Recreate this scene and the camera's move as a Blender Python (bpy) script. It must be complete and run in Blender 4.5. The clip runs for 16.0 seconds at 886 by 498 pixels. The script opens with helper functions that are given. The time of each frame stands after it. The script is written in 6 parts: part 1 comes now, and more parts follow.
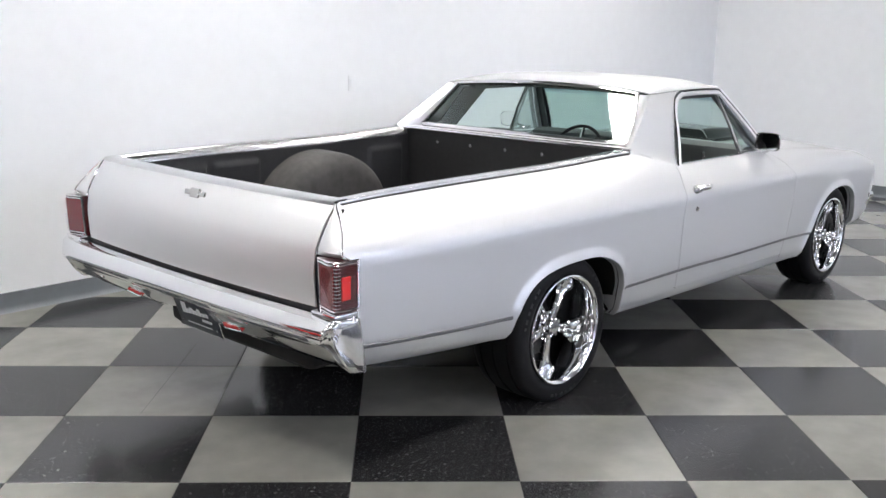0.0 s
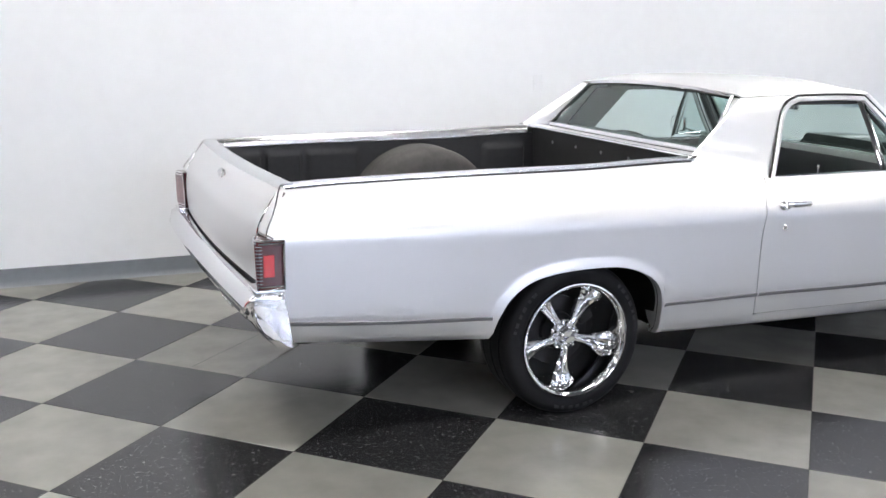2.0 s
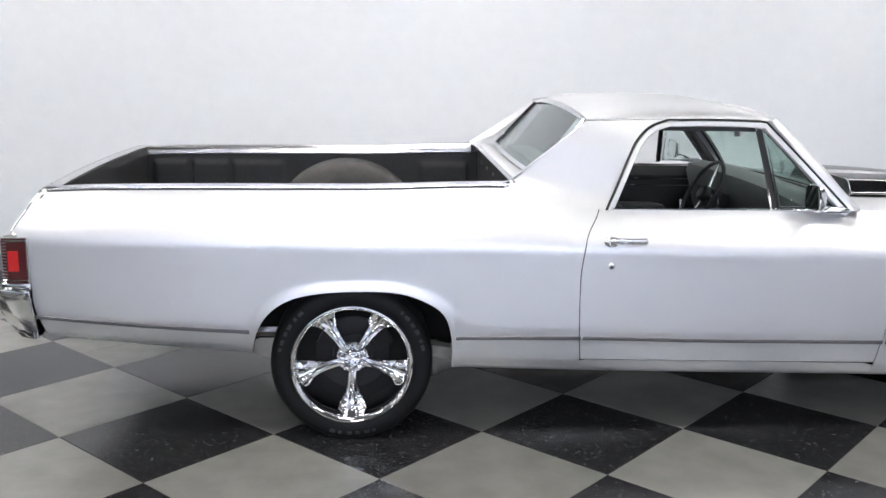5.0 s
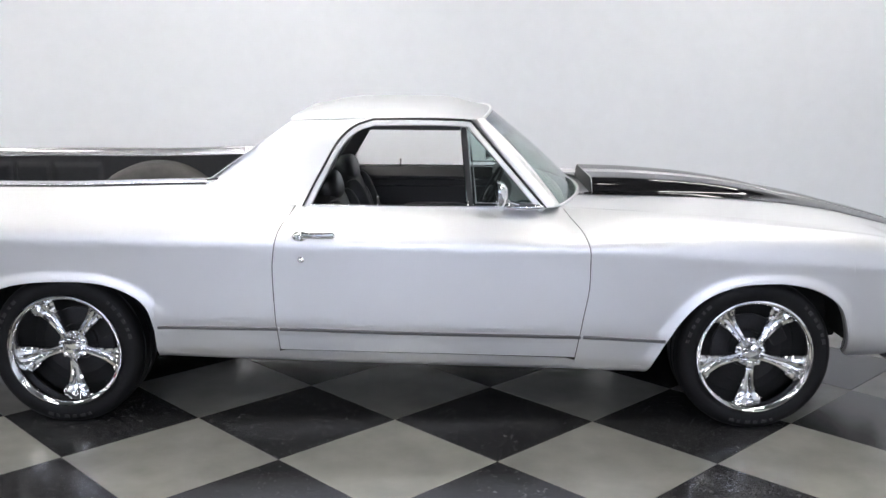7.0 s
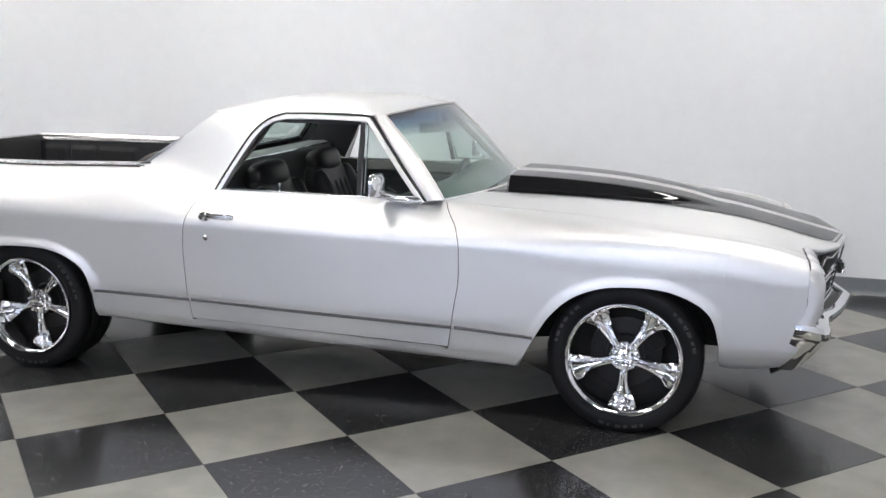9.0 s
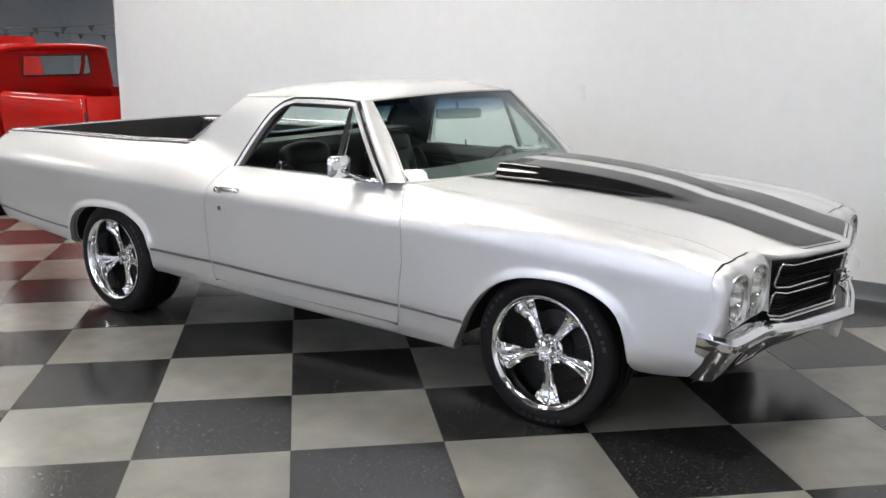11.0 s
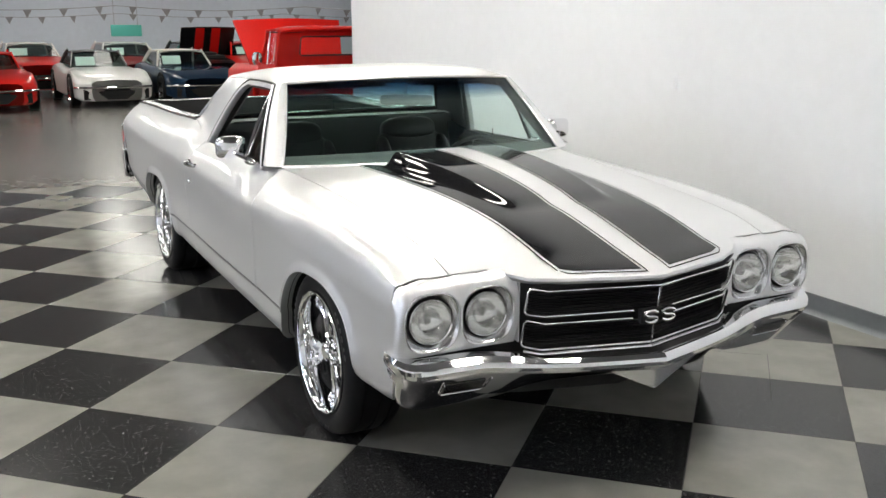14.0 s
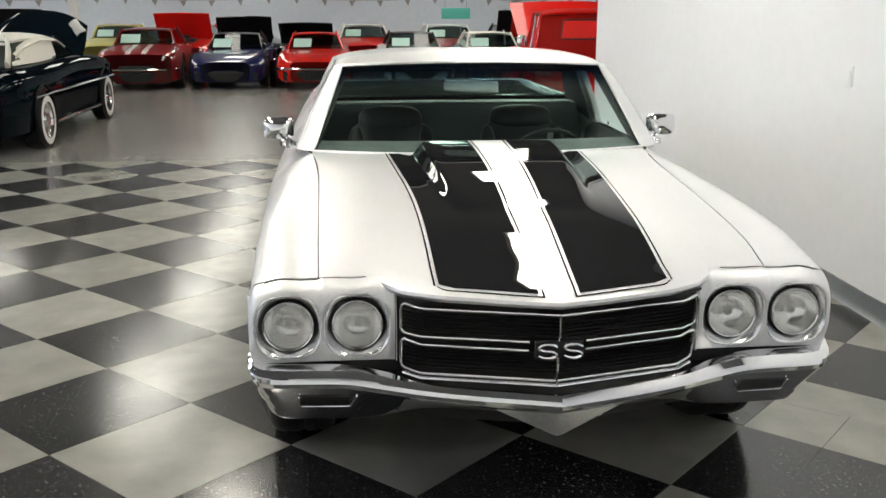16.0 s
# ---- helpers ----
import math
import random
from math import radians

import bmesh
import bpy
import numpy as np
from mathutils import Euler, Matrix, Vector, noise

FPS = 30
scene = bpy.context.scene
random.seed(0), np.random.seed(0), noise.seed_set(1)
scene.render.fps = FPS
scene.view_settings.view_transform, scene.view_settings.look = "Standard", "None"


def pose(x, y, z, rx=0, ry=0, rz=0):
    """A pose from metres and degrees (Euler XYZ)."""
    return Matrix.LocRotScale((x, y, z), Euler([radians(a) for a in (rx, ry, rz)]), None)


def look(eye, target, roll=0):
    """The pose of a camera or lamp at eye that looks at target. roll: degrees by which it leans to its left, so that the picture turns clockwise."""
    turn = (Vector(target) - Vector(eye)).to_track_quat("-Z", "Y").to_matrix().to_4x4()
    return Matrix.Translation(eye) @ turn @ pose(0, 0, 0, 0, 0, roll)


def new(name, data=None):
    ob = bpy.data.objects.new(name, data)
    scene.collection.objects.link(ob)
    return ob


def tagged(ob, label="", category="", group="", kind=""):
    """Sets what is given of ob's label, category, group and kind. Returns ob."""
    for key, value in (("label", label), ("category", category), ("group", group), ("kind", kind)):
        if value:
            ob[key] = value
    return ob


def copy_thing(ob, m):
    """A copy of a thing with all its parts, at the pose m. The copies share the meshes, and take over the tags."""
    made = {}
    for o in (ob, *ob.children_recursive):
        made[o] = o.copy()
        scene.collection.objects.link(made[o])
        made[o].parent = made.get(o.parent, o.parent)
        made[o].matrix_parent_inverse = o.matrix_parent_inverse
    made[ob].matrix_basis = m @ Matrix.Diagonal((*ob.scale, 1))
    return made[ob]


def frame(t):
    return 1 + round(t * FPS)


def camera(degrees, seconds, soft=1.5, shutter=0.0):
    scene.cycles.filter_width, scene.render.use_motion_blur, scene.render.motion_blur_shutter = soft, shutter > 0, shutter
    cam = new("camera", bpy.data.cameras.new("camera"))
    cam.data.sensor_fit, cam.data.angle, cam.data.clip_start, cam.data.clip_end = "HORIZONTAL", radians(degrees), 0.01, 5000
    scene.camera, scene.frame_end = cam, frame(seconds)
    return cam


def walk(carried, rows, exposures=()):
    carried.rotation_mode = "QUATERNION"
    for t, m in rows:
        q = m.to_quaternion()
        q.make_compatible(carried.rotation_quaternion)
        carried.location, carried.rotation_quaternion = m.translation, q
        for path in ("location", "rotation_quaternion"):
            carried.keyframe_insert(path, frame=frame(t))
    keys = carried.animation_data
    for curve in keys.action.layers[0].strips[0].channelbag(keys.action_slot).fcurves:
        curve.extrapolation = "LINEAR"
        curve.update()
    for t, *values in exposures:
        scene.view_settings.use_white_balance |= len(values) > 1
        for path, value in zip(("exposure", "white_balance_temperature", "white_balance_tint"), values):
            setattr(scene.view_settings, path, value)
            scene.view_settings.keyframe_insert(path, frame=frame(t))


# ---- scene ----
cam = camera(49.5, 16.0)
PATH = [
    (0, (-3.368, -3.298, 1.606), (-1.943, -1.966, 1.165), 0.9),
    (0.5, (-3.095, -3.605, 1.601), (-1.77, -2.174, 1.16), 0.8),
    (1, (-2.785, -3.864, 1.608), (-1.614, -2.306, 1.162), 1.0),
    (1.5, (-2.441, -4.076, 1.599), (-1.47, -2.385, 1.157), 0.9),
    (2, (-2.069, -4.246, 1.59), (-1.298, -2.454, 1.148), 0.8),
    (2.5, (-1.677, -4.382, 1.586), (-1.084, -2.523, 1.145), 0.3),
    (3, (-1.304, -4.48, 1.577), (-0.905, -2.569, 1.144), 0.3),
    (3.2, (-1.147, -4.509, 1.571), (-0.815, -2.584, 1.138), 0.3),
    (5.3, (0.334, -4.713, 1.617), (0.434, -2.758, 1.206), 0.9),
    (5.5, (0.514, -4.748, 1.608), (0.583, -2.79, 1.205), 0.8),
    (6, (0.904, -4.776, 1.604), (0.927, -2.817, 1.202), 0.7),
    (6.5, (1.303, -4.844, 1.58), (1.306, -2.882, 1.192), 0.4),
    (7, (1.709, -4.868, 1.595), (1.662, -2.908, 1.197), 0.2),
    (7.5, (2.087, -4.898, 1.582), (1.97, -2.941, 1.188), 0.1),
    (8, (2.438, -4.91, 1.591), (2.227, -2.961, 1.192), 0.4),
    (8.5, (2.838, -4.902, 1.595), (2.484, -2.974, 1.197), 0.4),
    (9, (3.279, -4.864, 1.597), (2.743, -2.979, 1.199), 0.6),
    (9.2, (3.467, -4.837, 1.597), (2.848, -2.978, 1.196), 0.6),
    (11.3, (5.157, -4.035, 1.602), (3.906, -2.533, 1.179), 0.1),
    (11.5, (5.303, -3.923, 1.601), (4.008, -2.46, 1.179), 0.2),
    (12, (5.632, -3.615, 1.612), (4.24, -2.243, 1.186), 0.2),
    (12.5, (5.903, -3.281, 1.616), (4.413, -2.021, 1.176), 0.2),
    (13, (6.142, -2.907, 1.616), (4.548, -1.789, 1.158), 0.1),
    (13.5, (6.308, -2.507, 1.615), (4.634, -1.514, 1.156), -0.0),
    (14, (6.415, -2.086, 1.606), (4.677, -1.209, 1.148), -0.1),
    (14.5, (6.481, -1.671, 1.6), (4.681, -0.947, 1.115), -0.0),
    (15, (6.506, -1.275, 1.599), (4.654, -0.7, 1.107), 0.0),
    (15.5, (6.502, -0.893, 1.597), (4.599, -0.526, 1.103), 0.1),
    (16, (6.503, -0.544, 1.589), (4.571, -0.373, 1.101), 0.0),
]
walk(cam, [(t, look(e, g, r)) for t, e, g, r in PATH], [(0, 0.23, 6450, 10), (3.2, 0.21, 6450, 10), (5.5, 0.08, 6400, 10), (9, 0.01, 6600, 9), (11.5, -0.04, 6750, 8), (12.5, 0.02, 6750, 7), (13.5, 0.12, 6800, 7), (14.5, 0.14, 6850, 6), (16, 0.16, 6980, 5)])

# ---- world and lights ----
world = bpy.data.worlds.new("world")
scene.world = world
world.use_nodes = True
world.node_tree.nodes["Background"].inputs[0].default_value = (0.80, 0.88, 1.0, 1)
world.node_tree.nodes["Background"].inputs[1].default_value = 0.15
LAMP_POWER = 37.5
HALL_POWER = 9.3


# ---- materials ----
def material(name, color, rough=0.5, metal=0.0, coat=0.0, grain=None, grain_amount=0.0, bump=0.0, bump_scale=200.0, spec=0.5, coat_rough=0.03):
    """A principled surface with optional colour grain at two scales and fine relief."""
    m = bpy.data.materials.new(name)
    m.use_nodes = True
    nt = m.node_tree
    b = nt.nodes["Principled BSDF"]
    b.inputs["Base Color"].default_value = (*color, 1)
    b.inputs["Roughness"].default_value = rough
    b.inputs["Metallic"].default_value = metal
    b.inputs["Coat Weight"].default_value = coat
    b.inputs["Coat Roughness"].default_value = coat_rough
    b.inputs["Specular IOR Level"].default_value = spec
    if grain_amount > 0:
        co = nt.nodes.new("ShaderNodeTexCoord")
        n1 = nt.nodes.new("ShaderNodeTexNoise")
        n1.inputs["Scale"].default_value = grain or 8.0
        n1.inputs["Detail"].default_value = 6
        n2 = nt.nodes.new("ShaderNodeTexNoise")
        n2.inputs["Scale"].default_value = (grain or 8.0) * 14
        n2.inputs["Detail"].default_value = 3
        add = nt.nodes.new("ShaderNodeMath")
        add.operation = "ADD"
        ramp = nt.nodes.new("ShaderNodeMapRange")
        ramp.inputs[1].default_value, ramp.inputs[2].default_value = 0.6, 1.4
        ramp.inputs[3].default_value, ramp.inputs[4].default_value = 1 - grain_amount, 1 + grain_amount
        mul = nt.nodes.new("ShaderNodeVectorMath")
        mul.operation = "SCALE"
        mul.inputs[0].default_value = color
        nt.links.new(co.outputs["Object"], n1.inputs["Vector"])
        nt.links.new(co.outputs["Object"], n2.inputs["Vector"])
        nt.links.new(n1.outputs["Fac"], add.inputs[0])
        nt.links.new(n2.outputs["Fac"], add.inputs[1])
        nt.links.new(add.outputs[0], ramp.inputs[0])
        nt.links.new(ramp.outputs[0], mul.inputs["Scale"])
        nt.links.new(mul.outputs[0], b.inputs["Base Color"])
    if bump > 0:
        co = nt.nodes.new("ShaderNodeTexCoord")
        n3 = nt.nodes.new("ShaderNodeTexNoise")
        n3.inputs["Scale"].default_value = bump_scale
        n3.inputs["Detail"].default_value = 4
        bp = nt.nodes.new("ShaderNodeBump")
        bp.inputs["Strength"].default_value = bump
        bp.inputs["Distance"].default_value = 0.002
        nt.links.new(co.outputs["Object"], n3.inputs["Vector"])
        nt.links.new(n3.outputs["Fac"], bp.inputs["Height"])
        nt.links.new(bp.outputs[0], b.inputs["Normal"])
    return m


def glowing(name, color, strength):
    m = bpy.data.materials.new(name)
    m.use_nodes = True
    b = m.node_tree.nodes["Principled BSDF"]
    b.inputs["Base Color"].default_value = (*color, 1)
    b.inputs["Emission Color"].default_value = (*color, 1)
    b.inputs["Emission Strength"].default_value = strength
    return m


def pane_glass(name, tint, band=None, gloss=0.9):
    """Thin tinted glass: it lets light through and mirrors more at a glancing view. band: heights between which a blue shade fades in."""
    m = bpy.data.materials.new(name)
    m.use_nodes = True
    nt = m.node_tree
    nt.nodes.remove(nt.nodes["Principled BSDF"])
    out = nt.nodes["Material Output"]
    tr = nt.nodes.new("ShaderNodeBsdfTransparent")
    tr.inputs[0].default_value = (*tint, 1)
    gl = nt.nodes.new("ShaderNodeBsdfGlossy")
    gl.inputs["Roughness"].default_value = 0.02
    gl.inputs["Color"].default_value = (gloss, gloss, gloss, 1)
    lw = nt.nodes.new("ShaderNodeLayerWeight")
    lw.inputs["Blend"].default_value = 0.5
    pw = nt.nodes.new("ShaderNodeMath")
    pw.operation = "POWER"
    pw.inputs[1].default_value = 5.0
    fr = nt.nodes.new("ShaderNodeMapRange")
    fr.inputs[3].default_value, fr.inputs[4].default_value = 0.035, 1.0
    nt.links.new(lw.outputs["Facing"], pw.inputs[0])
    nt.links.new(pw.outputs[0], fr.inputs[0])
    mix = nt.nodes.new("ShaderNodeMixShader")
    nt.links.new(fr.outputs[0], mix.inputs[0])
    nt.links.new(tr.outputs[0], mix.inputs[1])
    nt.links.new(gl.outputs[0], mix.inputs[2])
    nt.links.new(mix.outputs[0], out.inputs["Surface"])
    if band:
        co = nt.nodes.new("ShaderNodeTexCoord")
        sep = nt.nodes.new("ShaderNodeSeparateXYZ")
        mr = nt.nodes.new("ShaderNodeMapRange")
        mr.inputs[1].default_value, mr.inputs[2].default_value = band
        mc = nt.nodes.new("ShaderNodeMix")
        mc.data_type = "RGBA"
        mc.inputs["A"].default_value = (*tint, 1)
        mc.inputs["B"].default_value = (0.12, 0.26, 0.42, 1)
        nt.links.new(co.outputs["Object"], sep.inputs[0])
        nt.links.new(sep.outputs["Z"], mr.inputs[0])
        nt.links.new(mr.outputs[0], mc.inputs["Factor"])
        nt.links.new(mc.outputs["Result"], tr.inputs[0])
    return m


def fluted_lens(name, color):
    """Pressed lamp glass: half clear, with upright flutes."""
    m = material(name, color, 0.16, 0.0, 1.0, coat_rough=0.03)
    nt = m.node_tree
    b = nt.nodes["Principled BSDF"]
    b.inputs["Alpha"].default_value = 0.24
    co = nt.nodes.new("ShaderNodeTexCoord")
    wv = nt.nodes.new("ShaderNodeTexWave")
    wv.bands_direction = "Y"
    wv.inputs["Scale"].default_value = 22
    wv.inputs["Distortion"].default_value = 0.4
    bp = nt.nodes.new("ShaderNodeBump")
    bp.inputs["Strength"].default_value = 0.5
    bp.inputs["Distance"].default_value = 0.004
    nt.links.new(co.outputs["Object"], wv.inputs["Vector"])
    nt.links.new(wv.outputs["Fac"], bp.inputs["Height"])
    nt.links.new(bp.outputs[0], b.inputs["Normal"])
    return m


def metallic_paint(name, color):
    """Silver base coat with flake sparkle under a clear coat."""
    m = material(name, color, rough=0.46, metal=0.84, coat=0.6, coat_rough=0.06)
    nt = m.node_tree
    b = nt.nodes["Principled BSDF"]
    co = nt.nodes.new("ShaderNodeTexCoord")
    vo = nt.nodes.new("ShaderNodeTexVoronoi")
    vo.inputs["Scale"].default_value = 1400
    mr = nt.nodes.new("ShaderNodeMapRange")
    mr.inputs[3].default_value, mr.inputs[4].default_value = 0.42, 0.52
    no = nt.nodes.new("ShaderNodeTexNoise")
    no.inputs["Scale"].default_value = 2.5
    bp = nt.nodes.new("ShaderNodeBump")
    bp.inputs["Strength"].default_value = 0.05
    bp.inputs["Distance"].default_value = 0.004
    nt.links.new(co.outputs["Object"], vo.inputs["Vector"])
    nt.links.new(co.outputs["Object"], no.inputs["Vector"])
    nt.links.new(vo.outputs["Color"], mr.inputs[0])
    nt.links.new(mr.outputs[0], b.inputs["Roughness"])
    nt.links.new(no.outputs["Fac"], bp.inputs["Height"])
    nt.links.new(bp.outputs[0], b.inputs["Coat Normal"])
    return m


def tile_vinyl(name, color, fleck, fleck_amount, rough):
    """Polished vinyl floor tile: cloudy marbling, chips, scuffs; each tile turns and shifts its own pattern."""
    m = bpy.data.materials.new(name)
    m.use_nodes = True
    nt = m.node_tree
    b = nt.nodes["Principled BSDF"]
    co = nt.nodes.new("ShaderNodeTexCoord")
    oi = nt.nodes.new("ShaderNodeObjectInfo")
    sh = nt.nodes.new("ShaderNodeVectorMath")
    sh.operation = "SCALE"
    sh.inputs[0].default_value = (37.0, 71.0, 13.0)
    ad = nt.nodes.new("ShaderNodeVectorMath")
    ad.operation = "ADD"
    nt.links.new(oi.outputs["Random"], sh.inputs["Scale"])
    nt.links.new(co.outputs["Object"], ad.inputs[0])
    nt.links.new(sh.outputs[0], ad.inputs[1])
    cloud = nt.nodes.new("ShaderNodeTexNoise")
    cloud.inputs["Scale"].default_value = 6
    cloud.inputs["Detail"].default_value = 4
    cloud.inputs["Roughness"].default_value = 0.5
    nt.links.new(ad.outputs[0], cloud.inputs["Vector"])
    mr = nt.nodes.new("ShaderNodeMapRange")
    mr.inputs[1].default_value, mr.inputs[2].default_value = 0.3, 0.7
    mr.inputs[3].default_value, mr.inputs[4].default_value = 0.88, 1.11
    nt.links.new(cloud.outputs["Fac"], mr.inputs[0])
    tone = nt.nodes.new("ShaderNodeMapRange")
    tone.inputs[3].default_value, tone.inputs[4].default_value = 0.90, 1.10
    nt.links.new(oi.outputs["Random"], tone.inputs[0])
    tm = nt.nodes.new("ShaderNodeMath")
    tm.operation = "MULTIPLY"
    nt.links.new(mr.outputs[0], tm.inputs[0])
    nt.links.new(tone.outputs[0], tm.inputs[1])
    sc = nt.nodes.new("ShaderNodeVectorMath")
    sc.operation = "SCALE"
    sc.inputs[0].default_value = color
    nt.links.new(tm.outputs[0], sc.inputs["Scale"])
    chips = nt.nodes.new("ShaderNodeTexNoise")
    chips.inputs["Scale"].default_value = 75
    chips.inputs["Detail"].default_value = 2
    nt.links.new(ad.outputs[0], chips.inputs["Vector"])
    cr = nt.nodes.new("ShaderNodeMapRange")
    cr.inputs[1].default_value, cr.inputs[2].default_value = 0.63, 0.70
    cr.inputs[4].default_value = fleck_amount
    nt.links.new(chips.outputs["Fac"], cr.inputs[0])
    mx = nt.nodes.new("ShaderNodeMix")
    mx.data_type = "RGBA"
    mx.inputs["B"].default_value = (*fleck, 1)
    nt.links.new(cr.outputs[0], mx.inputs["Factor"])
    nt.links.new(sc.outputs[0], mx.inputs["A"])
    nt.links.new(mx.outputs["Result"], b.inputs["Base Color"])
    sm = nt.nodes.new("ShaderNodeTexNoise")
    sm.inputs["Scale"].default_value = 3.5
    sm.inputs["Detail"].default_value = 1
    nt.links.new(ad.outputs[0], sm.inputs["Vector"])
    rr = nt.nodes.new("ShaderNodeMapRange")
    rr.inputs[3].default_value, rr.inputs[4].default_value = rough * 0.85, rough * 1.2
    nt.links.new(sm.outputs["Fac"], rr.inputs[0])
    nt.links.new(rr.outputs[0], b.inputs["Roughness"])
    bp = nt.nodes.new("ShaderNodeBump")
    bp.inputs["Strength"].default_value = 0.10
    bp.inputs["Distance"].default_value = 0.004
    wv = nt.nodes.new("ShaderNodeTexNoise")
    wv.inputs["Scale"].default_value = 9
    nt.links.new(ad.outputs[0], wv.inputs["Vector"])
    nt.links.new(wv.outputs["Fac"], bp.inputs["Height"])
    nt.links.new(bp.outputs[0], b.inputs["Normal"])
    b.inputs["Specular IOR Level"].default_value = 0.5
    return m


SILVER = metallic_paint("silver_paint", (0.80, 0.805, 0.822))
SEAM = material("panel_gap", (0.03, 0.03, 0.035), 0.7)
TRIMGREY = material("trim_grey", (0.20, 0.20, 0.21), 0.4, 0.3)
STRIPE = material("stripe_black", (0.010, 0.010, 0.011), 0.40, 0.0, 0.8, coat_rough=0.02, spec=0.0)
CHROME = material("chrome", (0.86, 0.86, 0.87), 0.06, 1.0, grain=5, grain_amount=0.03)
STEEL = material("stainless_trim", (0.72, 0.72, 0.72), 0.16, 1.0)
RAILSTEEL = material("rail_stainless", (0.86, 0.86, 0.87), 0.24, 1.0, grain=6, grain_amount=0.05)
SATINTRIM = material("satin_trim", (0.80, 0.80, 0.80), 0.34, 0.6)
DULLCHROME = material("worn_chrome", (0.62, 0.61, 0.60), 0.16, 1.0, grain=7, grain_amount=0.10)
RUBBER = material("tyre_rubber", (0.008, 0.008, 0.009), 0.55, spec=0.22, bump=0.2, bump_scale=90, grain=20, grain_amount=0.15)
BLACK = material("black_plastic", (0.014, 0.014, 0.015), 0.45)
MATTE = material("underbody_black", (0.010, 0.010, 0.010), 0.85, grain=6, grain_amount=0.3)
LINER = material("bed_liner", (0.017, 0.017, 0.018), 0.52, bump=0.55, bump_scale=160, grain=3, grain_amount=0.25)
DUSTLINER = material("dusty_liner", (0.052, 0.049, 0.046), 0.62, bump=0.5, bump_scale=160, grain=2, grain_amount=0.35)
LEATHER = material("black_leather", (0.015, 0.015, 0.016), 0.42, spec=0.5, bump=0.35, bump_scale=120, grain=8, grain_amount=0.2)
DASH = material("dash_vinyl", (0.13, 0.14, 0.14), 0.5, bump=0.3, bump_scale=200)
HEADLINER = material("headliner", (0.085, 0.085, 0.087), 0.9)
WINDSHIELD = pane_glass("windshield_glass", (0.84, 0.93, 0.90), (1.22, 1.30))
BACKLIGHT = pane_glass("rear_glass", (0.80, 0.88, 0.86))
VENT = pane_glass("vent_glass", (0.88, 0.93, 0.92))
FLUTED = fluted_lens("fluted_lens", (0.86, 0.88, 0.87))
REFLECTOR = material("lamp_reflector", (0.90, 0.90, 0.88), 0.14, 1.0, bump=0.3, bump_scale=30)
RUBBERMARK = material("tyre_marking", (0.016, 0.016, 0.017), 0.4)
REDLENS = material("red_lens", (0.17, 0.008, 0.010), 0.12, 0.0, 1.0)
BRIGHTRED = material("bright_red_lens", (0.62, 0.02, 0.022), 0.12, 0.0, 1.0)
DARKLENS = material("smoked_lens", (0.07, 0.010, 0.012), 0.15, 0.0, 1.0)
AMBERDARK = material("parking_lens", (0.022, 0.021, 0.020), 0.22, 0.0, 0.3)
PLATE = material("plate_navy", (0.012, 0.018, 0.03), 0.3, 0.0, 0.5)
PLATEWHITE = material("plate_white", (0.75, 0.77, 0.80), 0.4)
ROTOR = material("brake_iron", (0.022, 0.022, 0.023), 0.5, 0.6, grain=10, grain_amount=0.2)
MIRRORBACK = material("mirror_housing", (0.42, 0.43, 0.43), 0.4)
MIRROR = material("mirror_glass", (0.9, 0.9, 0.9), 0.01, 1.0)

WALLPAINT = material("wall_paint", (0.832, 0.85, 0.88), 0.55, grain=0.7, grain_amount=0.025, bump=0.12, bump_scale=70)
HALLWALL = material("hall_wall_paint", (0.74, 0.80, 0.89), 0.6, grain=0.5, grain_amount=0.05)
CEILPAINT = material("ceiling_tile", (0.15, 0.15, 0.155), 0.8, grain=4, grain_amount=0.04)
COVE = material("cove_base", (0.16, 0.175, 0.19), 0.35, grain=2, grain_amount=0.08)
CONCRETE = material("polished_concrete", (0.168, 0.160, 0.146), 0.26, grain=0.8, grain_amount=0.14)
GROUT = material("subfloor", (0.03, 0.03, 0.03), 0.8)
TILE_DARK = tile_vinyl("vinyl_black", (0.023, 0.023, 0.024), (0.22, 0.21, 0.215), 0.34, 0.18)
TILE_LIGHT = tile_vinyl("vinyl_grey", (0.230, 0.228, 0.203), (0.14, 0.14, 0.125), 0.0, 0.20)
PLASTIC_WHITE = material("switch_plastic", (0.80, 0.80, 0.79), 0.35)
PANEL_ON = glowing("lamp_diffuser", (1.0, 0.970, 0.935), LAMP_POWER)
COOL_ON = glowing("cool_lamp_diffuser", (0.77, 0.82, 1.0), LAMP_POWER * 1.4)
AISLE_ON = glowing("aisle_lamp_diffuser", (1.0, 0.970, 0.935), LAMP_POWER * 0.6)
HALL_ON = glowing("hall_lamp_diffuser", (1.0, 0.99, 0.97), HALL_POWER)


# ---- building helpers ----
def finish(bm, name, mat, parent=None, label="", sharp=35, flat=False):
    me = bpy.data.meshes.new(name)
    bm.to_mesh(me)
    bm.free()
    for p in me.polygons:
        p.use_smooth = not flat
    if not flat:
        me.set_sharp_from_angle(angle=radians(sharp))
    me.materials.append(mat)
    ob = new(name, me)
    if parent is not None:
        ob.parent = parent
    if label:
        ob["label"] = label
    return ob


def part(name, bm, mat, parent, label="", sharp=35, flat=False):
    return finish(bm, name, mat, parent, label, sharp, flat)


